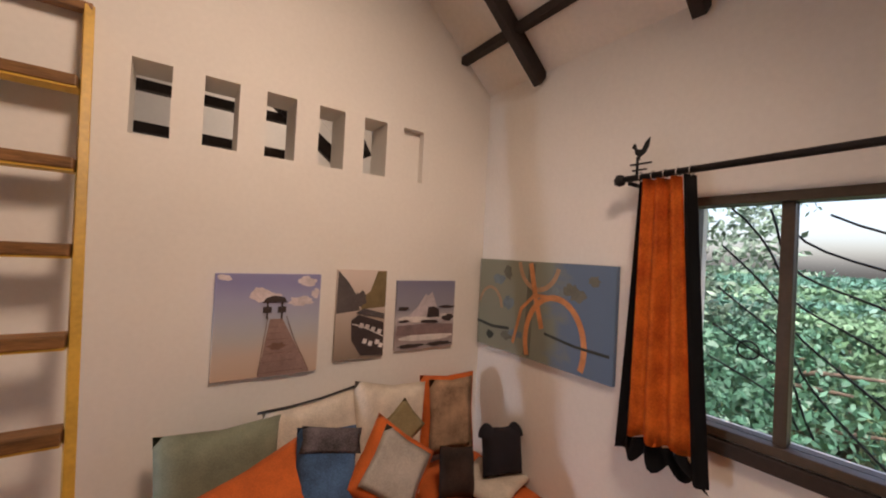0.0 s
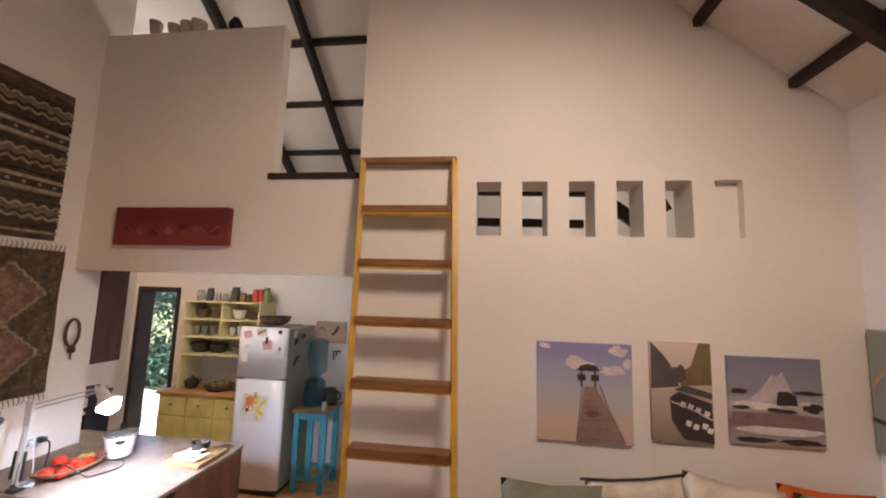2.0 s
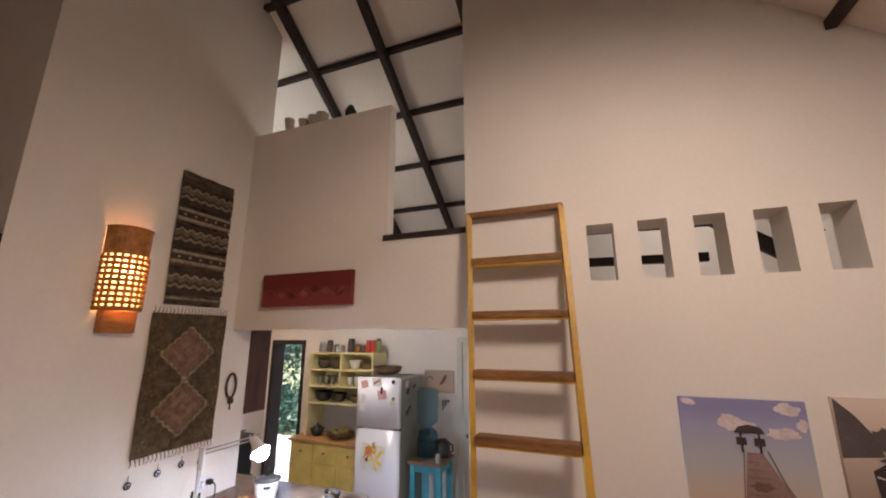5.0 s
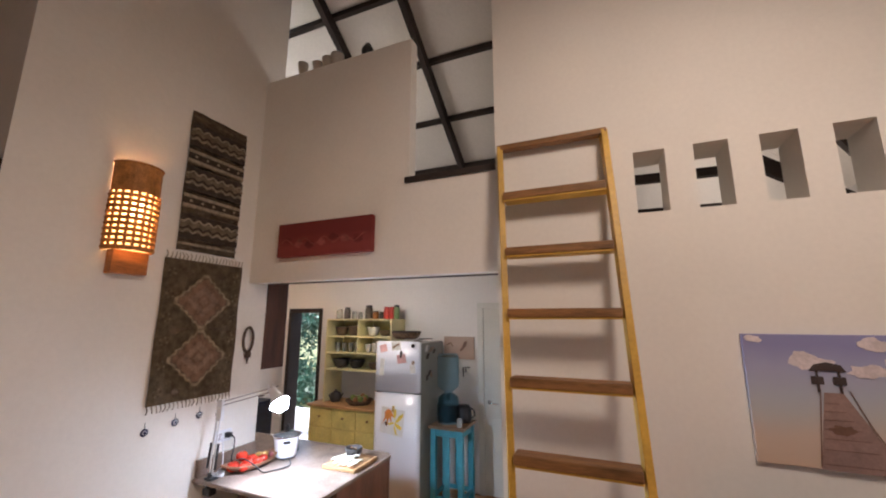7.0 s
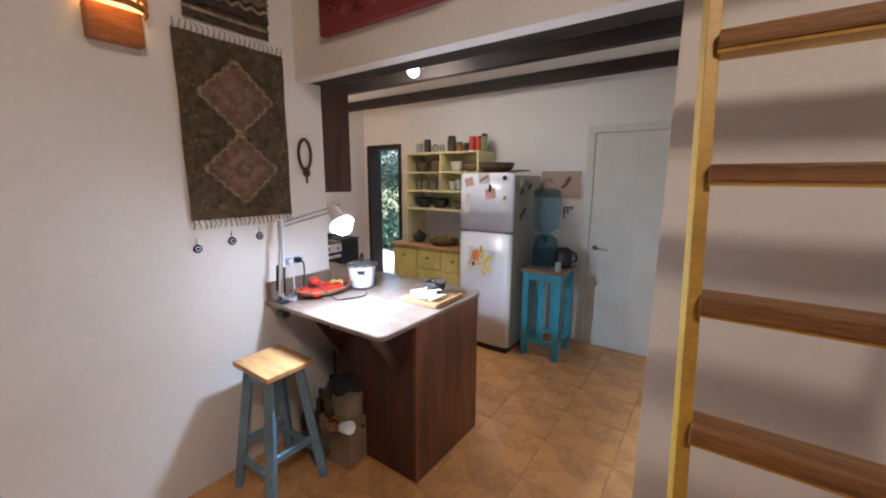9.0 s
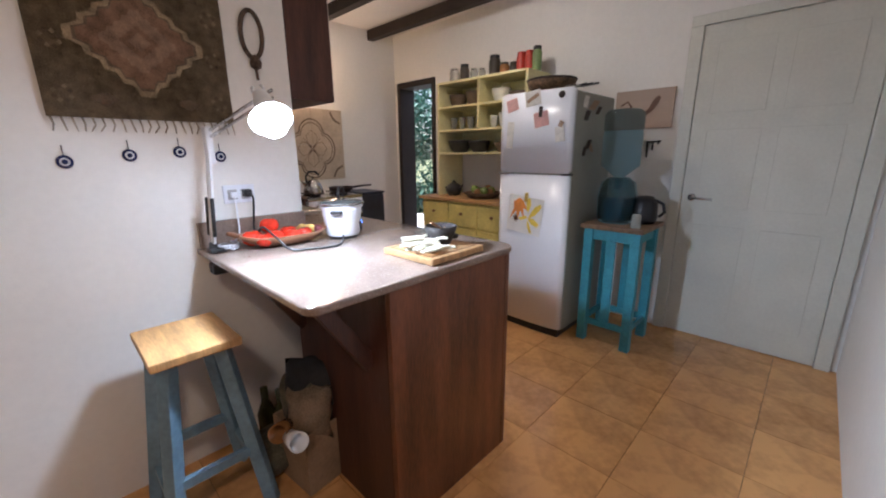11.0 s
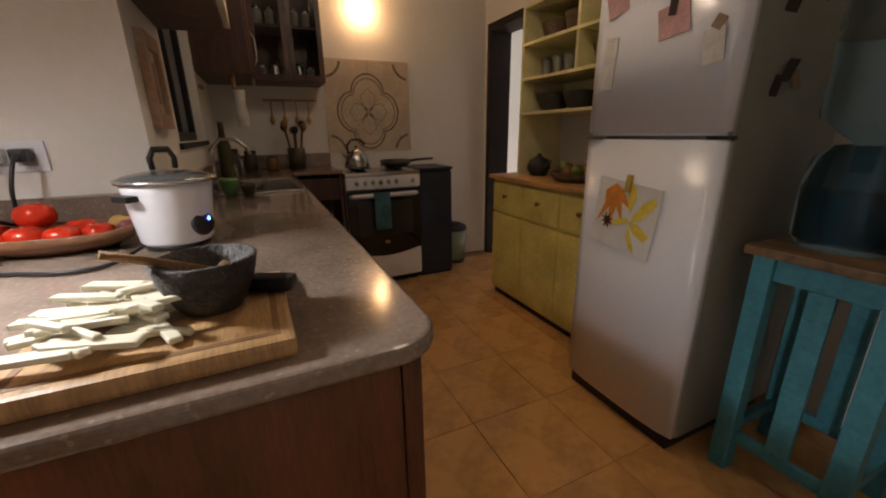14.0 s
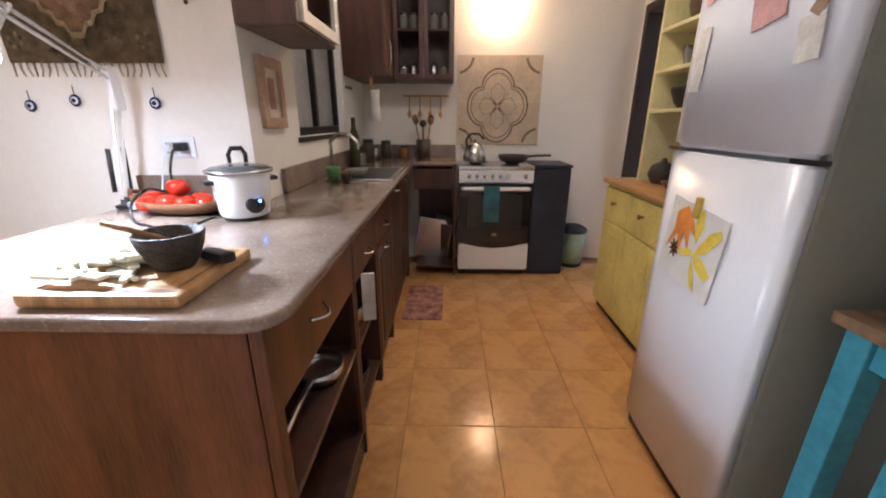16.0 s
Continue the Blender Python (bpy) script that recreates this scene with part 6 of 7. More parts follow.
white_door()
t = thing("hanging_bags", "pale cloth bags hanging on the kitchen side wall", "bags")
for k in range(4):
    bm = pillow_mesh(0.16, 0.26, 0.07, 10, k)
    bm.transform(pose(0.415, 0.50 + 0.10 * k, 1.75 - 0.22 * k, 0, 0, 90))
    part("bag", bm, CR, t)
part("rail", box(0.44, 0.458, 0.42, 0.9, 1.90, 1.93, 0.002), DARKWOOD, t)


def back_door():
    t = thing("door_3", "dark brown wooden back door standing open to the garden", "door", kind="structure")
    x0, x1 = -3.38, -2.78
    for b in ((x0, x0 + 0.05, YF - 0.012, YF + 0.2, 0, 2.01), (x1 - 0.05, x1, YF - 0.012, YF + 0.2, 0, 2.01), (x0 + 0.051, x1 - 0.051, YF - 0.012, YF + 0.2, 1.95, 2.01)):
        part("frame", box(*b, 0.004), DARKWOOD, t)
    leaf = part("leaf", box(x1 - 0.055, x1 - 0.015, YF + 0.21, YF + 0.74, 0.01, 1.94, 0.004), BROWN, t)
    part("knob", turned([(0, -0.02), (0.02, -0.012), (0.025, 0), (0.02, 0.012), (0, 0.02)], 14, (x1 - 0.085, YF + 0.66, 1.02)), STEEL, leaf)


back_door()

# ---- on the peninsula ----
def desk_lamp():
    t = thing("desk_lamp", "white clamp arm lamp shining on the worktop", "desk lamp")
    wh = material("white lamp paint", (0.74, 0.75, 0.77), 0.35, vary=0.04, bump=0.02)
    base, elbow, head = Vector((-1.385, -0.195, 0.905)), Vector((-1.405, -0.155, 1.325)), Vector((-1.03, -0.065, 1.435))
    part("clamp", box(base.x - 0.03, base.x + 0.03, base.y - 0.02, base.y + 0.03, 0.82, 0.86, 0.005), BLACK, t)
    part("clamp_post", tube([base - Vector((0, 0.012, 0.075)), base + Vector((0, 0.0, 0.035))], 0.014, 10), BLACK, t)
    part("clamp_foot", box(base.x - 0.03, base.x + 0.03, base.y - 0.018, base.y + 0.035, 0.9035, 0.918, 0.004), BLACK, t)
    for s in (-0.014, 0.014):
        part("lower_arm", bar(base + Vector((s, 0, 0.03)), elbow + Vector((s, 0, 0)), 0.010, 0.010), wh, t)
        part("upper_arm", bar(elbow + Vector((0, 0, s * 0.8)), head + Vector((0, 0, s * 0.8)), 0.009, 0.009), STEEL, t)
        part("spring", tube([base + Vector((s * 2.4, 0, 0.06)), base + Vector((s * 2.2, 0.01, 0.20))], 0.007, 8), BLACK, t)
    part("elbow_joint", box(elbow.x - 0.022, elbow.x + 0.022, elbow.y - 0.012, elbow.y + 0.012, elbow.z - 0.10, elbow.z + 0.03, 0.006), wh, t)
    m = look((-1.03, -0.095, 1.41), (-0.44, -0.16, 0.83))
    bm = turned([(0.022, 0.03), (0.028, 0.0), (0.032, -0.03), (0.060, -0.075), (0.062, -0.080), (0.057, -0.075), (0.028, -0.03), (0, -0.02)], 28)
    bm.transform(m)
    part("shade", bm, wh, t)
    bm = turned([(0, -0.035), (0.02, -0.045), (0.042, -0.075), (0.046, -0.095), (0.034, -0.118), (0, -0.128)], 20)
    bm.transform(m)
    part("bulb", bm, material("cold white bulb", (0.80, 0.90, 1.0), emit=60.0), t).visible_shadow = False
    for k in range(4):
        a = radians(90 * k + 20)
        bm = tube([(0.024 * math.cos(a), 0.024 * math.sin(a), 0.03), (0.018 * math.cos(a), 0.018 * math.sin(a), 0.055)], 0.005, 6)
        bm.transform(m)
        part("vent_fin", bm, wh, t)


desk_lamp()


def outlet():
    t = thing("outlet", "white wall outlet with two plugs", "outlet", at=(0, -0.03, 0.02))
    part("plate", box(XC + 0.0005, XC + 0.008, -0.075, 0.045, 1.045, 1.118, 0.003), FRIDGE, t)
    part("socket", box(XC + 0.0085, XC + 0.010, -0.06, -0.025, 1.06, 1.10), material("socket shade", (0.45, 0.45, 0.46), 0.4), t)
    part("socket", box(XC + 0.0085, XC + 0.010, -0.01, 0.025, 1.06, 1.10), material("socket shade", (0.45, 0.45, 0.46), 0.4), t)
    c = thing("power_cord", "black power cord from the rice cooker", "cord")
    part("plug", box(XC + 0.0105, XC + 0.05, -0.038, -0.008, 1.09, 1.12, 0.006), BLACK, c)
    pts = [(-1.45, -0.023, 1.105), (-1.42, -0.02, 1.09), (-1.405, -0.03, 1.03), (-1.41, -0.035, 0.97), (-1.39, -0.03, 0.955), (-1.30, -0.04, 0.985), (-1.21, -0.03, 0.955), (-1.17, 0.0, 0.912), (-1.14, 0.06, 0.9085), (-1.11, 0.13, 0.9085), (-1.13, 0.19, 0.9085), (-1.185, 0.235, 0.925)]
    part("cable", tube(spline(pts), 0.0042, 7), BLACK, c)
    c = thing("lamp_cord", "coiled white lamp cord beside the clamp", "cord")
    part("plug", box(XC + 0.0105, XC + 0.035, -0.085, -0.06, 1.088, 1.112, 0.005), FRIDGE, c)
    pts = [(-1.465, -0.072, 1.10), (-1.44, -0.08, 1.04), (-1.42, -0.09, 0.95), (-1.41, -0.13, 0.912)]
    pts += [(-1.385 + 0.035 * math.cos(a), -0.145 + 0.035 * math.sin(a), 0.909 + 0.0012 * a) for a in [radians(30 * i) for i in range(30)]]
    part("cable", tube(spline(pts), 0.0032, 6), FRIDGE, c)


def spline(pts, n=5):
    """Catmull-Rom through points."""
    p = [Vector(q) for q in pts]
    out = []
    for i in range(len(p) - 1):
        a, b, c, d = p[max(i - 1, 0)], p[i], p[i + 1], p[min(i + 2, len(p) - 1)]
        for k in range(n):
            s = k / n
            out.append(0.5 * ((2 * b) + (c - a) * s + (2 * a - 5 * b + 4 * c - d) * s * s + (3 * b - a - 3 * c + d) * s ** 3))
    return out + [p[-1]]


outlet()


def rice_cooker():
    t = thing("rice_cooker", "white electric rice cooker with a grey lid and black handles", "rice cooker", at=(-1.265, 0.285, 0.9025), turn=-60)
    t.scale = (0.78, 0.78, 0.95)
    part("body", turned([(0, 0.012), (0.085, 0.012), (0.092, 0.02), (0.108, 0.13), (0.112, 0.150), (0.105, 0.152), (0, 0.152)], 36), FRIDGE, t)
    part("base", turned([(0, 0), (0.08, 0), (0.086, 0.0115), (0, 0.0115)], 30), BLACK, t)
    lid = part("lid", turned([(0.118, 0.153), (0.12, 0.160), (0.10, 0.168), (0.05, 0.176), (0, 0.178)], 36), material("grey lid glass", (0.09, 0.10, 0.105), 0.15, vary=0.1, bump=0), t)
    part("lid_rim", tube([(0.119 * math.cos(radians(10 * i)), 0.119 * math.sin(radians(10 * i)), 0.157) for i in range(37)], 0.005, 6), STEEL, lid)
    part("lid_handle", tube([(-0.028, 0, 0.18), (-0.030, 0, 0.205), (-0.018, 0, 0.224), (0.018, 0, 0.224), (0.030, 0, 0.205), (0.028, 0, 0.18)], 0.008, 8), BLACK, lid)
    for a in (15, 195):
        bm = box(0.100, 0.135, -0.03, 0.03, 0.118, 0.132, 0.005)
        bm.transform(pose(0, 0, 0, 0, 0, a))
        part("side_handle", bm, BLACK, t)
    c = bmesh.new()
    merge(c, turned([(0, 0), (0.034, 0), (0.03, 0.008), (0, 0.01)], 20))
    c.transform(pose(0, 0, 0, 0, 90, 0) @ Matrix.Diagonal((0.85, 1.15, 1, 1)))
    c.transform(pose(0, 0, 0, 0, 0, 112) @ pose(0.094, 0, 0.055, 0, -10, 0))
    f = part("control", c, BLACK, t, "black oval control panel")
    led = turned([(0, 0), (0.005, 0), (0, 0.003)], 8)
    led.transform(pose(0, 0, 0, 0, 0, 112) @ pose(0.104, 0.015, 0.065, 0, 80, 0))
    part("lamp_dot", led, material("blue indicator", (0.05, 0.2, 1.0), emit=8.0), f)


rice_cooker()


def tomato_tray():
    t = thing("serving_tray", "long oval wooden tray on the worktop", "tray", at=(-1.335, 0.055, 0.9025), turn=-6)
    wood = material("brown tray wood", (0.22, 0.095, 0.045), 0.5, vary=0.25, scale=6, fine=40, stretch=(6, 1, 1))
    bm = turned([(0, 0.0), (0.50, 0.0), (0.80, 0.018), (1.0, 0.045), (0.95, 0.047), (0.76, 0.024), (0.45, 0.010), (0, 0.010)], 36)
    bm.transform(Matrix.Diagonal((0.105, 0.185, 1, 1)))
    for v in bm.verts:
        v.co.z += 0.012 * max(0, abs(v.co.y) / 0.185 - 0.6) / 0.4
    part("tray", bm, wood, t)
    for s in (-1, 1):
        part("lug", tube([(-0.03, s * 0.175, 0.055), (0, s * 0.205, 0.066), (0.03, s * 0.175, 0.055)], 0.008, 7), wood, t)
    red = material("ripe tomato skin", (0.62, 0.035, 0.015), 0.18, vary=0.2, scale=9, fine=60, bump=0.02)
    stem = material("tomato stem", (0.09, 0.10, 0.03), 0.8)
    for k, (dx, dy, dz, r) in enumerate(((-0.02, -0.12, 0.05, 0.044), (0.02, -0.05, 0.048, 0.042), (-0.035, -0.045, 0.095, 0.042), (0.035, 0.015, 0.048, 0.038), (-0.03, 0.03, 0.048, 0.040), (0.02, 0.075, 0.046, 0.036), (0.045, -0.10, 0.048, 0.036))):
        o = thing("tomato", "ripe red tomato in the wooden tray", "tomato", "tomatoes in the tray", at=(-1.335 + dx, 0.055 + dy, 0.9025 + dz * 0.88 - 0.008), turn=40 * k)
        r *= 0.88
        bm = turned([(0, -0.72 * r), (0.5 * r, -0.70 * r), (0.92 * r, -0.35 * r), (1.0 * r, 0.05 * r), (0.85 * r, 0.50 * r), (0.45 * r, 0.74 * r), (0.12 * r, 0.70 * r), (0, 0.64 * r)], 20)
        for v in bm.verts:
            v.co.xy *= 1 + 0.025 * math.cos(5 * math.atan2(v.co.y, v.co.x))
        part("flesh", bm, red, o)
        part("stem", turned([(0.008, 0.62 * r), (0.004, 0.72 * r), (0, 0.80 * r)], 6), stem, o)
    for k, (dx, dy) in enumerate(((-0.01, 0.12), (0.03, 0.135), (-0.04, 0.095))):
        o = tagged(part("ginger_root", turned([(0, -0.03), (0.014, -0.022), (0.02, 0), (0.013, 0.02), (0, 0.03)], 10), (material("ginger skin", (0.55, 0.36, 0.10), 0.6), material("purple shallot", (0.22, 0.05, 0.06), 0.4))[k % 2]), "small root vegetable in the wooden tray", "vegetable", "roots in the tray")
        o.matrix_world = pose(-1.335 + dx, 0.055 + dy, 0.945, 70, 0, 50 * k)


tomato_tray()


def chopping():
    b = thing("chopping_board", "thick wooden chopping board with a juice groove", "chopping board", at=(-0.765, 0.352, 0.9025), turn=1)
    wood = material("maple board", (0.50, 0.29, 0.13), 0.45, vary=0.22, scale=5, fine=40, stretch=(1, 7, 1), bump=0.12)
    part("board", box(-0.125, 0.125, -0.135, 0.135, 0.0, 0.024, 0.007), wood, b)
    # juice groove as thin raised strips, its shade given by darker wood colour
    g = bmesh.new()
    for x0, x1, y0, y1 in ((-0.108, 0.108, -0.120, -0.112), (-0.108, 0.108, 0.112, 0.120), (-0.108, -0.100, -0.112, 0.112), (0.100, 0.108, -0.112, 0.112)):
        add_box(g, x0, x1, y0, y1, 0.0242, 0.0247)
    part("groove", g, material("groove shade wood", (0.24, 0.12, 0.05), 0.6, vary=0.2), b)
    ch = material("white cheese", (0.78, 0.74, 0.60), 0.5, vary=0.06, bump=0.1)
    pile = thing("cut_vegetable", "pile of pale cut vegetable strips on the board", "vegetable")
    r = random.Random(12)
    for k in range(48):
        L, a = r.uniform(0.04, 0.10), r.uniform(-50, 50) - 20
        x, y = -0.755 + r.gauss(0, 0.045), 0.298 + r.gauss(0, 0.035)
        lay = k // 14
        w = r.uniform(0.004, 0.011)
        bm = box(-L / 2, L / 2, -w, w, 0, 0.007, 0.002)
        for v in bm.verts:
            v.co.z += 0.006 * math.cos(v.co.x / L * 3.0) - 0.003
        bm.transform(pose(max(min(x, -0.68), -0.86), max(min(y, 0.37), 0.255), 0.931 + 0.009 * lay + 0.001 * (k % 5), 0, r.uniform(-4, 4), a + 90))
        part("strip", bm, ch, pile)
    w = thing("mortar_bowl", "dark stone bowl with a wooden spoon inside", "bowl", at=(-0.775, 0.398, 0.9275))
    w.scale = (0.8, 0.8, 0.9)
    stone = material("dark basalt", (0.045, 0.037, 0.034), 0.6, vary=0.35, scale=40, fine=160, bump=0.6)
    part("bowl", turned([(0, 0), (0.042, 0), (0.052, 0.012), (0.068, 0.045), (0.076, 0.075), (0.070, 0.077), (0.060, 0.045), (0.04, 0.016), (0, 0.012)], 30), stone, w)
    part("filling", turned([(0, 0.032), (0.045, 0.034), (0.05, 0.040), (0.02, 0.05), (0, 0.052)], 16), material("pale paste", (0.60, 0.60, 0.56), 0.4, vary=0.1), w)
    part("spoon", tube([(0.0, 0.02, 0.05), (0.03, -0.06, 0.085), (0.05, -0.11, 0.105)], 0.006, 7), RUNG, w)
    part("spoon_head", turned([(0, -0.02), (0.014, -0.01), (0.016, 0.005), (0, 0.018)], 10, (0.0, 0.025, 0.05)), RUNG, w)
    kn = thing("knife", "kitchen knife with a black handle on the board", "knife")
    part("handle", bar((-0.825, 0.425, 0.938), (-0.785, 0.500, 0.940), 0.030, 0.022, 0.008), BLACK, kn)
    part("blade", bar((-0.868, 0.335, 0.936), (-0.825, 0.425, 0.937), 0.028, 0.002, 0.0), STEEL, kn)


chopping()

# ---- under and beside the peninsula ----
def stool():
    t = thing("stool", "tall stool with a pale wooden seat and grey blue legs", "stool")
    cx, cy, h = -1.222, -0.362, 0.68
    part("seat", box(cx - 0.155, cx + 0.155, cy - 0.125, cy + 0.125, h - 0.028, h, 0.005), PINE, t)
    top, bot = (0.095, 0.075), (0.150, 0.150)
    legs = {}
    for sx in (-1, 1):
        for sy in (-1, 1):
            a, b = Vector((cx + sx * bot[0], cy + sy * bot[1], 0.0)), Vector((cx + sx * top[0], cy + sy * top[1], h - 0.029))
            legs[sx, sy] = lambda z, a=a, b=b: a + (b - a) * (z / (h - 0.029))
            part("leg", bar(a, b, 0.042, 0.042, 0.004), STOOLBLUE, t)
    for z, pairs in ((0.16, (((-1, -1), (1, -1)), ((-1, 1), (1, 1)))), (0.24, (((-1, -1), (-1, 1)), ((1, -1), (1, 1))))):
        for p, q in pairs:
            part("stretcher", bar(legs[p](z), legs[q](z), 0.022, 0.035, 0.003), STOOLBLUE, t)
    for p, q in (((-1, -1), (1, -1)), ((-1, 1), (1, 1))):
        part("apron", bar(legs[p](h - 0.065), legs[q](h - 0.065), 0.02, 0.06, 0.003), STOOLBLUE, t)


stool()


def clutter():
    t = thing("cardboard_box", "open cardboard box full of bags and bottles under the counter", "box", at=(-1.10, -0.02, 0), turn=6)
    card = material("brown cardboard", (0.30, 0.20, 0.12), 0.85, vary=0.15)
    for b in ((-0.11, 0.11, -0.10, -0.094, 0, 0.26), (-0.11, 0.11, 0.044, 0.05, 0, 0.26), (-0.11, -0.104, -0.093, 0.043, 0, 0.26), (0.104, 0.11, -0.093, 0.043, 0, 0.26), (-0.103, 0.103, -0.093, 0.043, 0, 0.006)):
        part("side", box(*b), card, t)
    bags = (cloth("olive bag", (0.10, 0.09, 0.06), 0.4), cloth("brown paper bag", (0.24, 0.17, 0.11), 0.3), cloth("black bag", (0.02, 0.02, 0.022), 0.3))
    for k, (x, y, z, s) in enumerate(((-1.15, -0.03, 0.30, 0.10), (-1.06, -0.04, 0.31, 0.09), (-1.10, 0.0, 0.38, 0.10), (-1.20, -0.12, 0.10, 0.09))):
        bm = pillow_mesh(2.0 * s, 2.2 * s, 1.3 * s, 10, k)
        for v in bm.verts:
            v.co += 0.16 * s * noise.noise_vector(v.co * 22)
        ob = tagged(part("crumpled_bag", bm, bags[k % 3]), "crumpled bag stuffed under the counter", "bag", "bags under the counter")
        ob.matrix_world = pose(x, y, z, -10 * k, 0, 30 * k)
    for k in range(3):
        ob = tagged(part("plastic_cup", turned([(0, 0), (0.025, 0), (0.034, 0.09), (0.031, 0.09), (0.022, 0.006), (0, 0.006)], 16), FRIDGE if k != 1 else JAR_KINDS["amber"][0]), "pale cup lying among the bags", "cup", "cups under the counter")
        ob.matrix_world = pose(-1.13 + 0.07 * k, -0.115 - 0.02 * k, 0.29, 70, 20, 40 * k) if k else pose(-1.25, -0.08, 0.0)
    for k, (x, y) in enumerate(((-1.30, -0.06), (-1.36, -0.10), (-1.38, 0.02))):
        b = thing("bottle", "dark glass bottle on the floor under the counter", "bottle", "bottles under the counter", at=(x, y, 0))
        part("glass", turned([(0, 0), (0.038, 0), (0.038, 0.17), (0.015, 0.23), (0.015, 0.29), (0, 0.29)], 16), MATS["olive glass"], b)


clutter()
m = tagged(part("floor_mat", box(-2.76, -2.24, 0.635, 0.89, 0.001, 0.009, 0.003), material("patterned mat", (0.44, 0.22, 0.17), 0.95, vary=0.3, scale=16, fine=60, bump=0.4, tint=(0.10, 0.02, 0.015))), "small reddish patterned mat in front of the sink", "mat")

t = thing("ceiling_bulb", "bright bare bulb in a white ceiling fitting", "ceiling lamp", at=(-1.54, 1.14, 2.50))
part("fitting", turned([(0.05, 0.0), (0.048, -0.02), (0.03, -0.035), (0, -0.035)], 20), FRIDGE, t)
part("bulb", turned([(0.018, -0.035), (0.04, -0.07), (0.045, -0.10), (0.03, -0.13), (0, -0.14)], 20), material("cream bulb", (1.0, 0.92, 0.80), emit=14.0), t).visible_shadow = False

# loft shelf things
for k, (x, r, h) in enumerate(((-1.18, 0.04, 0.11), (-1.03, 0.045, 0.07), (-0.93, 0.05, 0.08), (-0.85, 0.05, 0.09))):
    pot((x, 0.09, 3.722), r, h, material("pale pottery", (0.50, 0.46, 0.40), 0.6, vary=0.1), "small pale pot on the parapet", "pot")
t = thing("ornament", "small dark ornament on the parapet", "ornament", at=(-0.58, 0.09, 3.722))
part("body", turned([(0, 0), (0.04, 0), (0.045, 0.05), (0.02, 0.10), (0, 0.11)], 14), BLACK, t)


# ---- garden ----
def leafy(name, label, place, height, spread, n, colour, seed, trunk=True, leaf=0.12):
    r = np.random.RandomState(seed)
    t = thing(name, label, "tree" if trunk else "bush", "garden trees" if trunk else "garden bushes", at=place)
    bark = material("grey bark", (0.10, 0.075, 0.05), 0.9, vary=0.3, scale=8, bump=0.6)
    if trunk:
        bm = tube([(0, 0, 0), (0.05, 0.02, height * 0.3), (-0.04, 0.05, height * 0.6), (0.02, 0, height * 0.9)], 0.09 + height * 0.012, 8, taper=0.03)
        for k in range(7):
            a = r.uniform(0, 6.28)
            z = height * r.uniform(0.35, 0.8)
            e = Vector((math.cos(a) * spread * 0.7, math.sin(a) * spread * 0.7, z + height * 0.18))
            tube([(0, 0, z), (e.x * 0.5, e.y * 0.5, z + height * 0.12), e], 0.04, 6, bm, taper=0.012)
        part("trunk", bm, bark, t)
    cl = r.normal(size=(26, 3)) * np.array([spread * 0.45, spread * 0.45, height * 0.2]) + np.array([0, 0, height * (0.68 if trunk else 0.45)])
    c = cl[r.randint(0, 26, n)] + r.normal(size=(n, 3)) * spread * 0.16
    c[:, 2] = np.clip(c[:, 2], 0.03, height * 1.12)
    d1, d2 = r.normal(size=(n, 3)), r.normal(size=(n, 3))
    d1 /= np.linalg.norm(d1, axis=1)[:, None]
    d2 -= d1 * (d1 * d2).sum(1)[:, None]
    d2 /= np.linalg.norm(d2, axis=1)[:, None]
    s = leaf * r.uniform(0.5, 1.2, n)[:, None]
    v = np.stack([c - d1 * s, c + d2 * s * 0.45, c + d1 * s, c - d2 * s * 0.45], 1).reshape(-1, 3)
    me = bpy.data.meshes.new("crown")
    me.from_pydata(v.tolist(), [], np.arange(4 * n).reshape(-1, 4).tolist())
    m = leaf_material(colour)
    me.materials.append(m)
    ob = new("crown", me)
    ob.parent = t
    return t


def leaf_material(colour):
    key = "leaf %.2f %.2f" % (colour[0], colour[1])
    if key in MATS:
        return MATS[key]
    m = bpy.data.materials.new(key)
    m.use_nodes = True
    n, l = m.node_tree.nodes, m.node_tree.links
    b = n["Principled BSDF"]
    geo, ramp = n.new("ShaderNodeNewGeometry"), n.new("ShaderNodeValToRGB")
    ramp.color_ramp.elements[0].color = (*[c * 0.7 for c in colour], 1)
    ramp.color_ramp.elements[1].color = (*[min(1, c * 1.3) for c in colour], 1)
    l.new(geo.outputs["Random Per Island"], ramp.inputs[0])
    l.new(ramp.outputs[0], b.inputs["Base Color"])
    b.inputs["Roughness"].default_value = 0.55
    b.inputs["Transmission Weight"].default_value = 0.0
    MATS[key] = m
    return m


GREENS = ((0.04, 0.115, 0.065), (0.085, 0.17, 0.085), (0.05, 0.14, 0.095), (0.115, 0.175, 0.12))
rt = random.Random(5)
for k in range(22):
    d = 3.2 + 1.35 * k
    x, y = XB + d, -1.9 - 0.12 * d + (rt.uniform(-0.55, 0.6) if k else 0.5) * d
    h = 1.25 + 0.018 * d + rt.uniform(-0.2, 0.12)
    leafy("tree", "leafy green garden tree outside the window", (x, y, -0.12), h, 0.8 + 0.16 * d, 7000 if d < 12 else 3500, GREENS[k % 4], 10 + k, leaf=0.028 + 0.0062 * d)
leafy("tree", "tall grey green tree close to the window", (7.0, 0.55, -0.12), 3.6, 1.1, 4500, GREENS[3], 90, leaf=0.06)
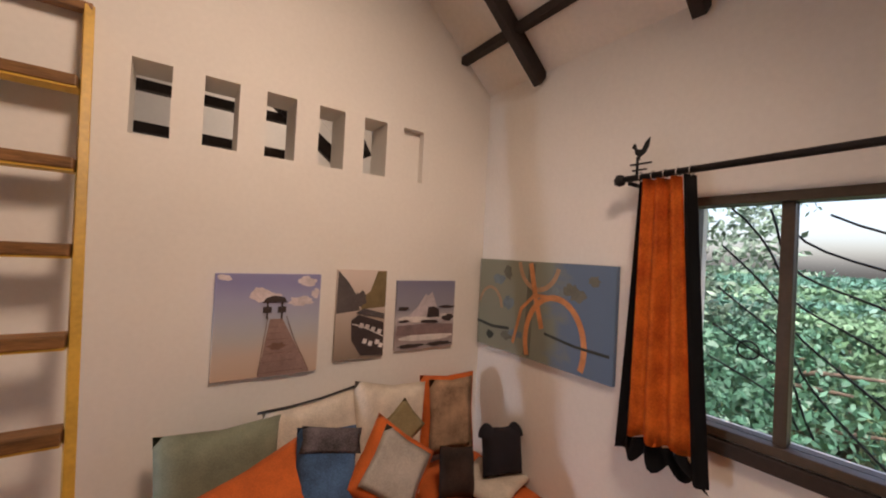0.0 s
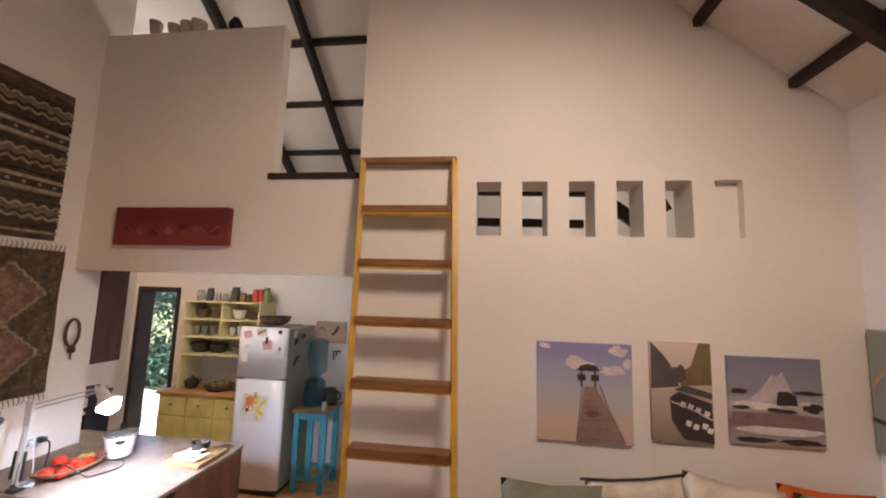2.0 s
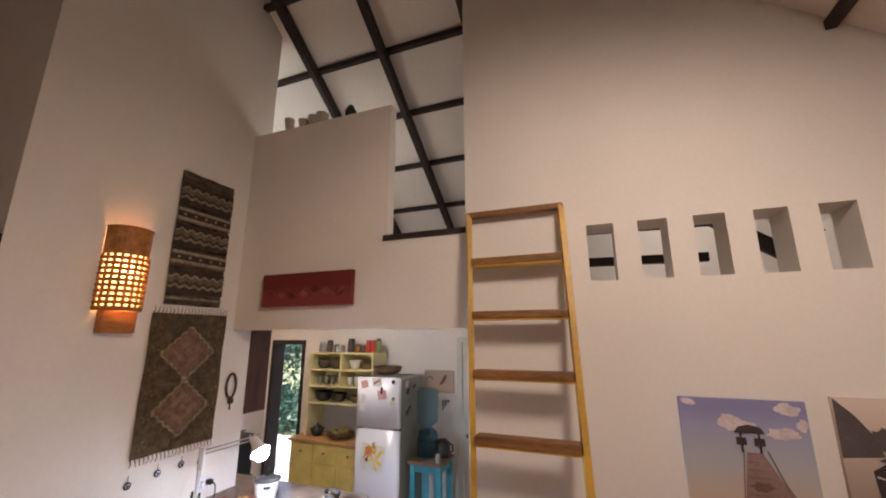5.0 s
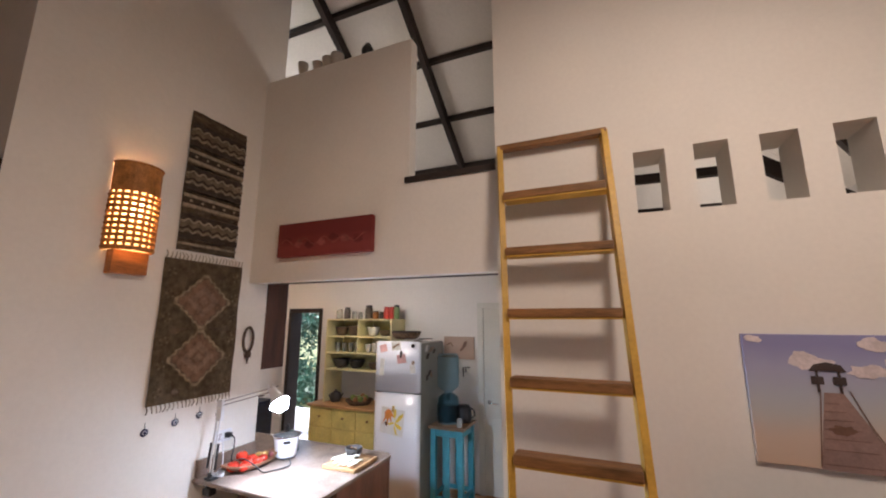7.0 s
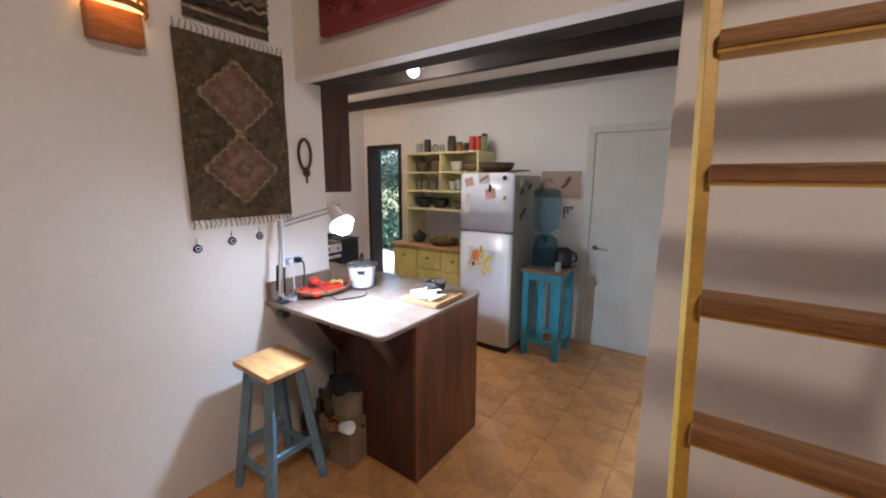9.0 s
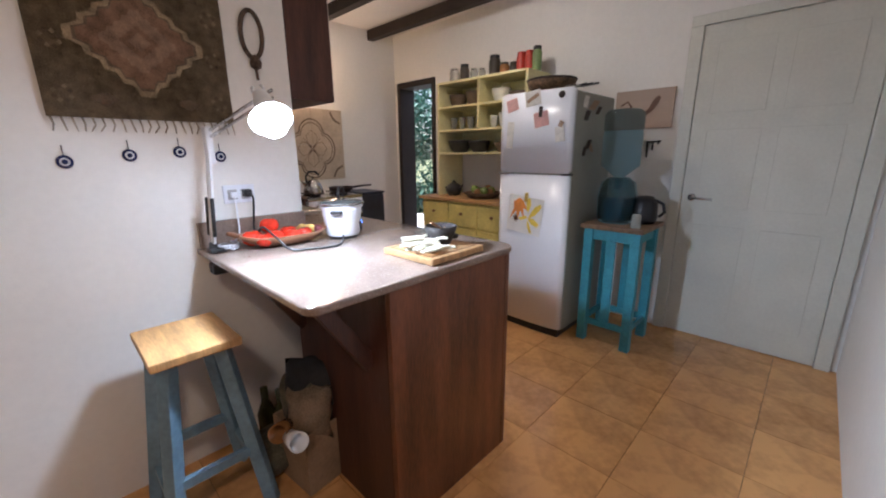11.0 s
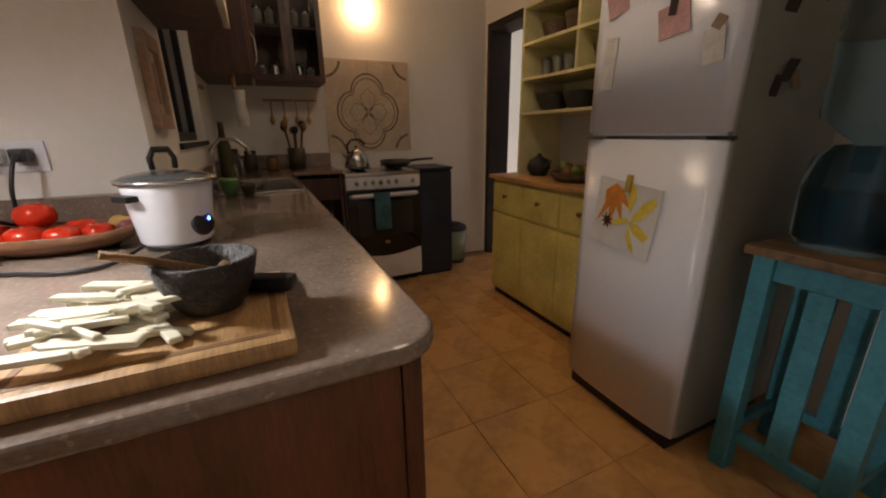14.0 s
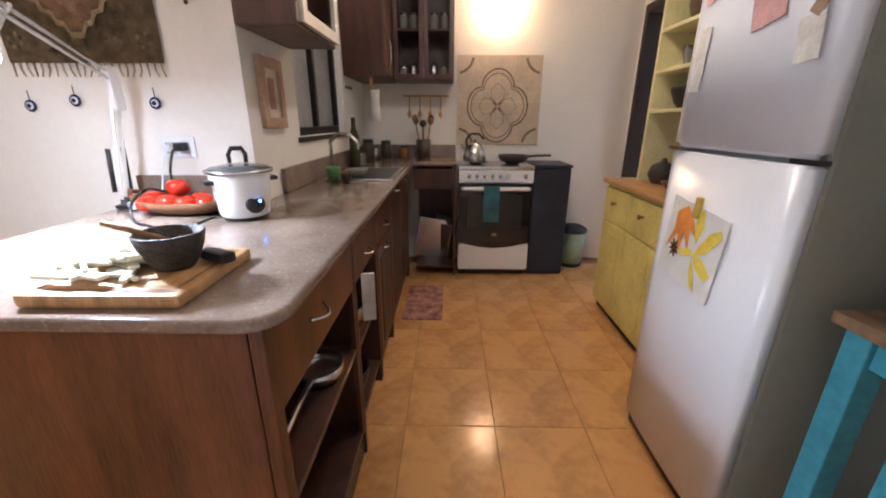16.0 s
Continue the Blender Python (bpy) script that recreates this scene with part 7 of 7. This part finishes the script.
for k, (x, y, h, s) in enumerate(((-4.6, 6.6, 3.4, 1.3), (-6.2, 7.6, 4.0, 1.6), (-3.6, 8.4, 4.2, 1.6), (-7.8, 9.5, 4.8, 2.0), (-5.4, 10.0, 5.0, 2.2), (-9.2, 7.0, 4.4, 1.9), (-7.9, 5.7, 3.6, 1.4), (-11.5, 9.0, 5.2, 2.4))):
    leafy("tree", "dense green tree behind the house", (x, y, -0.12), h, s, 6000, GREENS[(k + 1) % 4], 40 + k, leaf=0.07)
for k, (x, y, h, s) in enumerate(((-4.3, 5.4, 1.0, 0.8), (-5.6, 6.0, 1.2, 0.9), (-3.4, 6.4, 1.0, 0.8), (-6.8, 7.2, 1.3, 1.0), (-6.9, 5.0, 1.1, 0.9), (-8.6, 6.6, 1.4, 1.1))):
    leafy("bush", "green bush beside the garden path", (x, y, -0.12), h, s, 1800, GREENS[(k + 3) % 4], 60 + k, trunk=False, leaf=0.07)
structure("wall_garden", box(-5.8, -4.22, 3.15, 3.35, -0.119, 2.5), PLASTER, "white plastered garden wall beside the back door", "wall")
structure("pavement", box(-6.5, -1.5, YF + 0.2, 5.0, -0.119, -0.02), material("pale concrete", (0.62, 0.62, 0.62), 0.8, vary=0.15, scale=2, fine=30, bump=0.2), "pale concrete terrace behind the house", "pavement")

# ---- floor tiles ----
def floor_tiles():
    fl = [o for o in scene.objects if o.name == "floor"][0]
    dx, dy, ox, oy, gap = 0.385, 0.368, -1.358, 0.755, 0.0020
    proto = box(-dx / 2 + gap / 2, dx / 2 - gap / 2, -dy / 2 + gap / 2, dy / 2 - gap / 2, -0.0075, 0.0, 0.0015)
    me = bpy.data.meshes.new("tile")
    bmesh.ops.recalc_face_normals(proto, faces=proto.faces)
    proto.to_mesh(me)
    proto.free()
    me.materials.append(TILE)
    rest = bmesh.new()
    for i in range(-6, 13):
        for j in range(-15, 6):
            cx, cy = ox + (i + 0.5) * dx, oy + (j + 0.5) * dy
            if cx - dx / 2 < XE - 0.15 or cx + dx / 2 > XB + 0.2 or cy + dy / 2 > YF + 0.25 or cy - dy / 2 < -4.6:
                continue
            if cx < 1.5 and cy > -2.2:
                ob = new("tile", me)
                ob.parent = fl
                ob.location = (cx, cy, 0)
            else:
                add_box(rest, cx - dx / 2 + gap / 2, cx + dx / 2 - gap / 2, cy - dy / 2 + gap / 2, cy + dy / 2 - gap / 2, -0.0075, 0.0)
    tagged(part("tile_field", rest, TILE, fl), kind="stuff")


floor_tiles()
